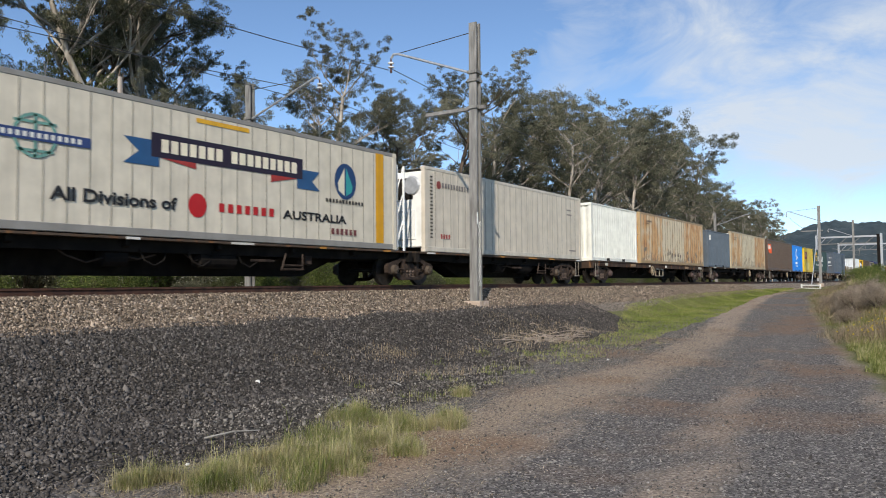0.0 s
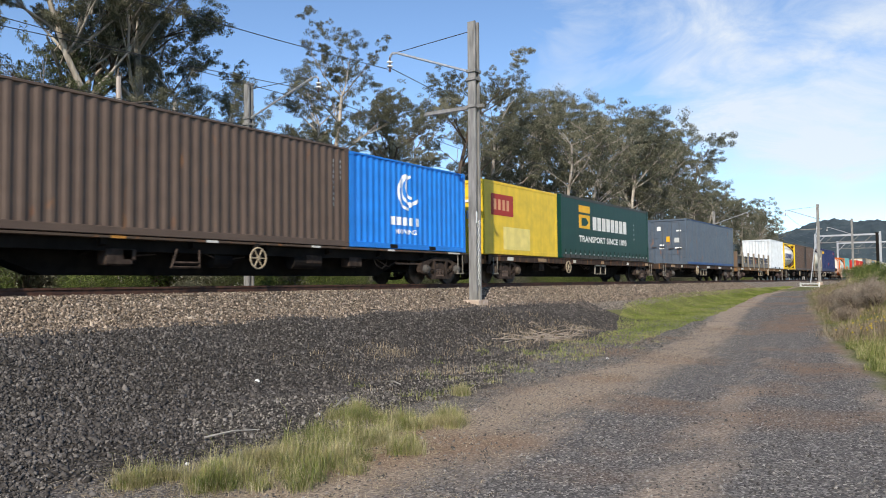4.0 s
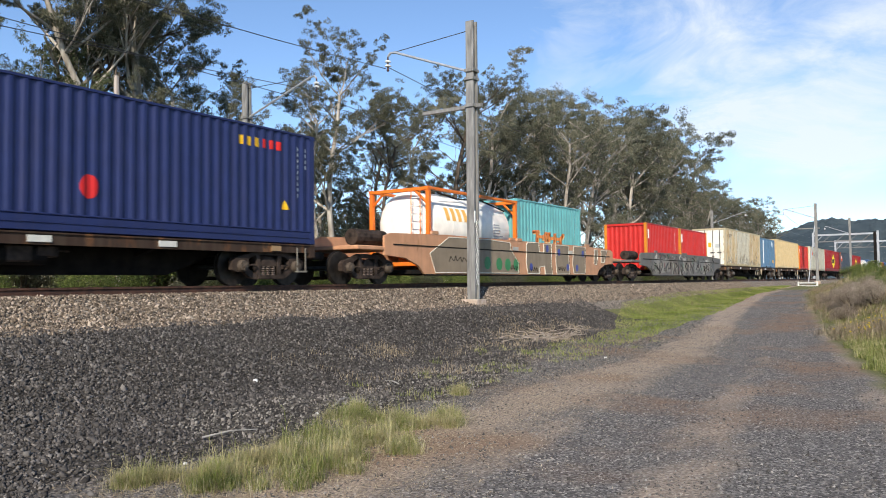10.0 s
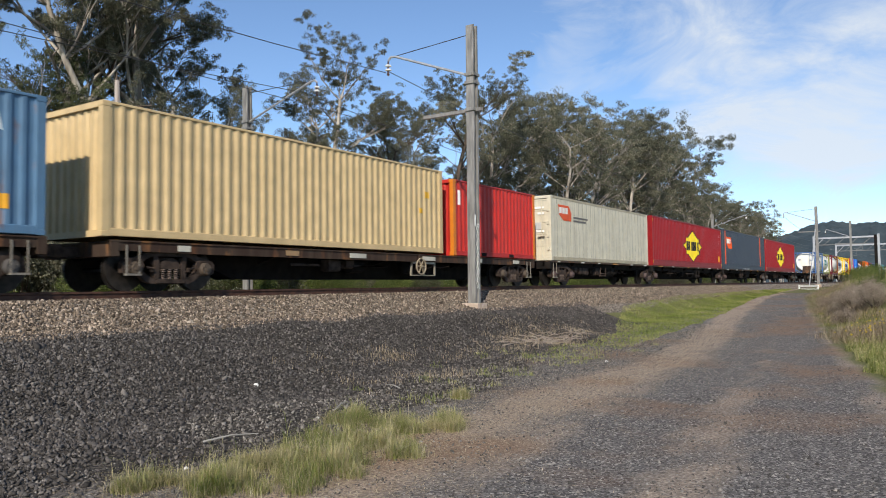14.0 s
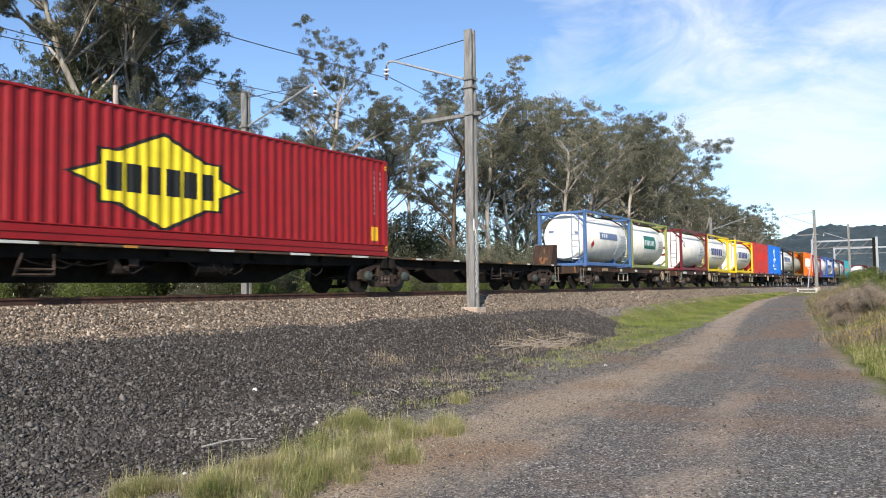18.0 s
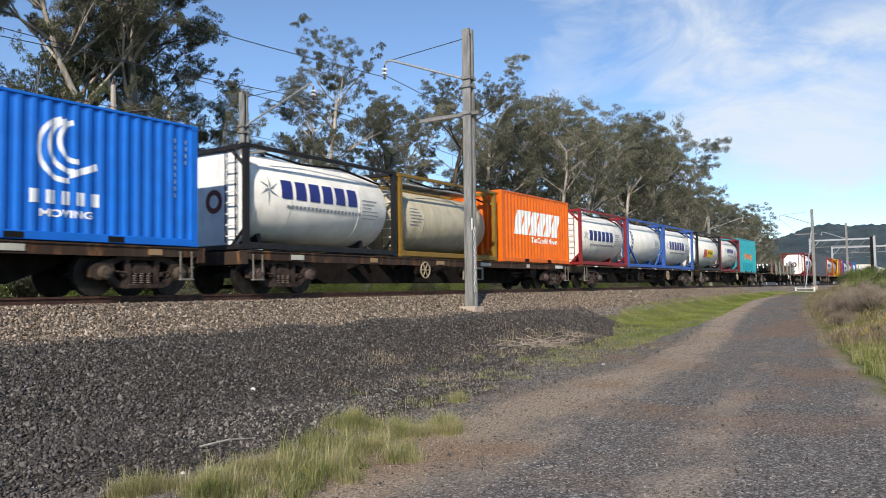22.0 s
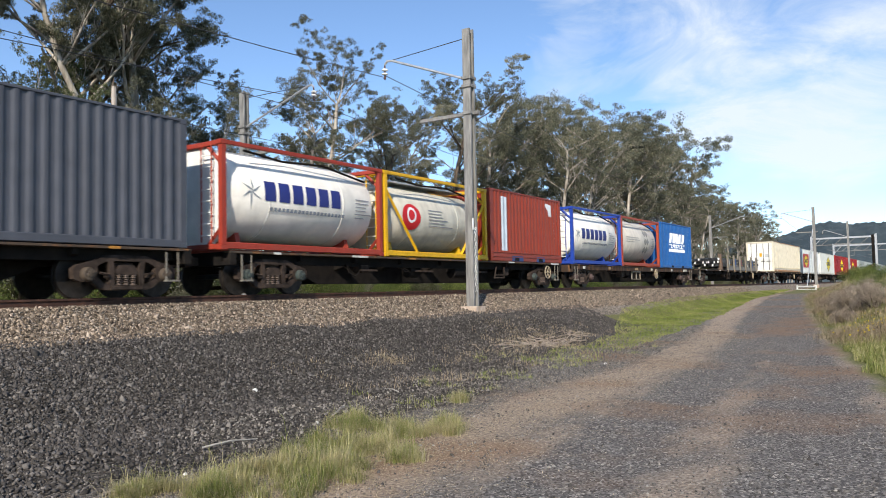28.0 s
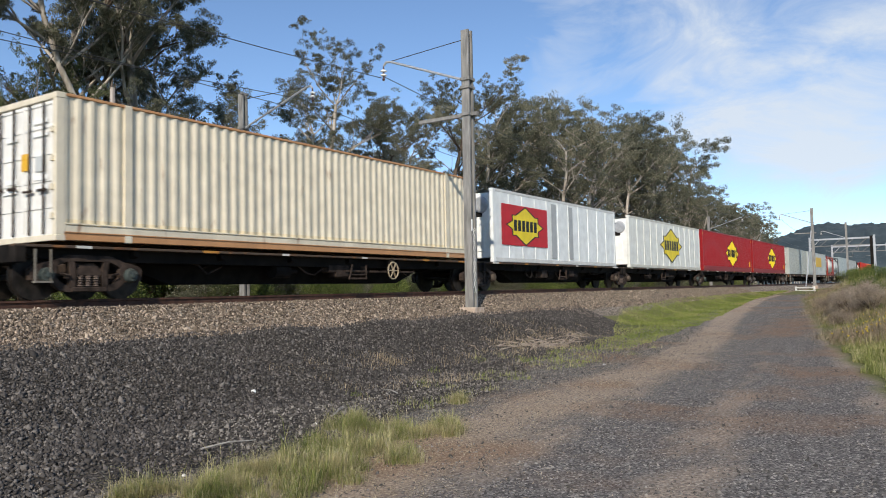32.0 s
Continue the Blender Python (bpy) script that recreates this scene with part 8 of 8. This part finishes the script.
b.sign(blocks(1.46, 1.5, 3.1, 0.6, 5, 0.15, 0.2), (0.93, 0.94, 0.95), "word_mark", "bold slanted white word mark")
b.sign(lettering("TRANSPORT", 1.42, 1.2, 0.34, 0.1, 3.2), (0.93, 0.94, 0.95), "lettering", "white lettering")
b.sign([rect(1.43, 0.97, 4.65, 1.15, 0.2)], (0.93, 0.94, 0.95), "white_bar")
b.numbers()
# rails, then the long cream box and cold-store boxes
rail_wagon(541.3, 566.3, 550.2, 560.2, 40, 2.6, 1.2)
for i, (a, c, le, ri) in enumerate(((566.9, 583.9, 1.95, None), (583.9, 598.2, None, None), (598.2, 613.2, None, None), (613.2, 629.2, None, None), (629.2, 646.0, None, 1.95))):
    wagon(a, c, "black", 41 + i, le, ri, label="low black articulated container wagon", belly=0.3, wheel_at=578.5 if i == 0 else None)
b = Box("shipping_container", "long cream corrugated container with rusty rails and white doors", 568.1, 15.15, 2.85, (0.85, 0.81, 0.72), "corr", "doors", dirt=0.15, rail=(0.74, 0.55, 0.38), base=1.12, deep=True, door_colour=(0.9, 0.89, 0.86), rust=0.1)
for x in (1.45, 13.45):
    part("inner_post", Geo().box(x, x + 0.16, -0.006, 0.05, 0.0, 2.85, 0.012), b.paint, b.root)
b.sign([rect(0.2, 0.17, 14.9, 0.42)], (0.84, 0.78, 0.64), "lower_panel")
b = Box("refrigerated_container", "white refrigerated container with a red and yellow diamond sign", 584.75, 12.4, 2.75, (0.88, 0.89, 0.88), "smooth", "unit", dirt=0.08, rail=(0.80, 0.80, 0.78))
diamond(b, 2.58, 1.45, 0.74, (0.74, 0.13, 0.16))
b.sign([rect(4.95, 0.25, 5.45, 2.55), rect(6.7, 0.25, 7.15, 2.55)], (0.66, 0.67, 0.67), "grey_stripe")
b = Box("refrigerated_container", "white refrigerated container with a pale yellow diamond sign", 599.2, 13.6, 2.75, (0.86, 0.86, 0.83), "smooth", "unit", dirt=0.12, rail=(0.78, 0.77, 0.72))
diamond(b, 7.3, 1.4, 1.0)
b = Box("shipping_container", "dark red forty-eight-foot container with a yellow diamond sign", 613.6, 15.2, 2.8, DKRED, "corr", "doors", dirt=0.15, deep=True)
diamond(b, 8.6, 1.38, 1.0)
b = Box("shipping_container", "dark red forty-eight-foot container with a yellow diamond sign", 629.5, 15.2, 2.8, DKRED, "corr", "doors", dirt=0.15, deep=True)
diamond(b, 8.6, 1.38, 1.0)
# the tail that shows only far off
wagon(646.6, 676.5, "brown", 50)
b = Box("refrigerated_container", "pale grey refrigerated container, streaked with dirt", 647.1, 12.19, 2.75, (0.70, 0.71, 0.68), "reefer", "doors", dirt=0.45)
b = Box("shipping_container", "pale grey forty-eight-foot container with a yellow square sign", 660.2, 15.2, 2.75, (0.68, 0.70, 0.69), "smooth", "wall", dirt=0.35)
b.sign([rect(6.0, 1.0, 11.0, 2.2)], (0.84, 0.68, 0.25), "yellow_sign")
wagon(676.9, 703.2, "brown", 51)
t = Tank("white tank container in a red frame", 677.4, (0.55, 0.2, 0.16))
t = Tank("white tank container in a dark grey frame", 683.7, (0.25, 0.26, 0.28))
b = Box("shipping_container", "pale blue-grey forty-foot corrugated container", 690.4, 12.19, 2.85, (0.58, 0.62, 0.63), "corr", "doors", dirt=0.25)
wagon(703.6, 724.0, "brown", 52)
b = Box("shipping_container", "grey forty-foot corrugated container", 704.0, 12.19, 2.75, (0.58, 0.60, 0.60), "corr", "doors", dirt=0.25)
t = Tank("white tank container in a black frame", 717.2, (0.12, 0.12, 0.13))
wagon(724.4, 750.0, "brown", 53)
b = Box("shipping_container", "red forty-foot corrugated container", 724.8, 12.19, 2.7, (0.76, 0.18, 0.14), "corr", "wall", dirt=0.2)
b = Box("shipping_container", "orange forty-foot corrugated container", 737.3, 12.19, 2.7, (0.86, 0.45, 0.22), "corr", "wall", dirt=0.2)


def gone(t):
    """Metres that the train has run by the time t."""
    return 17.5 * t + (0.015 * (10 - t) ** 2 if t < 10 else 0.0)


def motions():
    times = [0, 1, 2, 3, 4, 6, 8, 10, 14, 18, 22, 26, 29, 32]
    tilt = math.degrees(math.atan(GRADE))
    for thing, at, across, lift in MOVERS:
        rows = []
        for t in times:
            u = at - gone(t)
            rows.append((t, pose(u, across, rail_z(u) + lift, 0, -tilt, 0)))
        walk(thing, rows)
    # wheels turn while they pass the camera
    for ws, at, dx in SPINNERS:
        first, last = (at - 42) / 17.5, (at + 1) / 17.5
        f0, f1 = max(0, math.ceil(first * FPS)), min(32 * FPS, math.floor(last * FPS))
        rows = [(0.0, pose(dx, 0, 0.46))] if f0 > 0 else []
        a0 = gone(f0 / FPS)
        for f in range(f0, f1 + 1):
            rows.append((f / FPS, pose(dx, 0, 0.46, 0, -math.degrees((gone(f / FPS) - a0) / 0.46), 0)))
        if f1 >= f0 and f1 < 32 * FPS:
            rows.append((32.0, rows[-1][1]))
        if len(rows) > 2:
            walk(ws, rows)


motions()
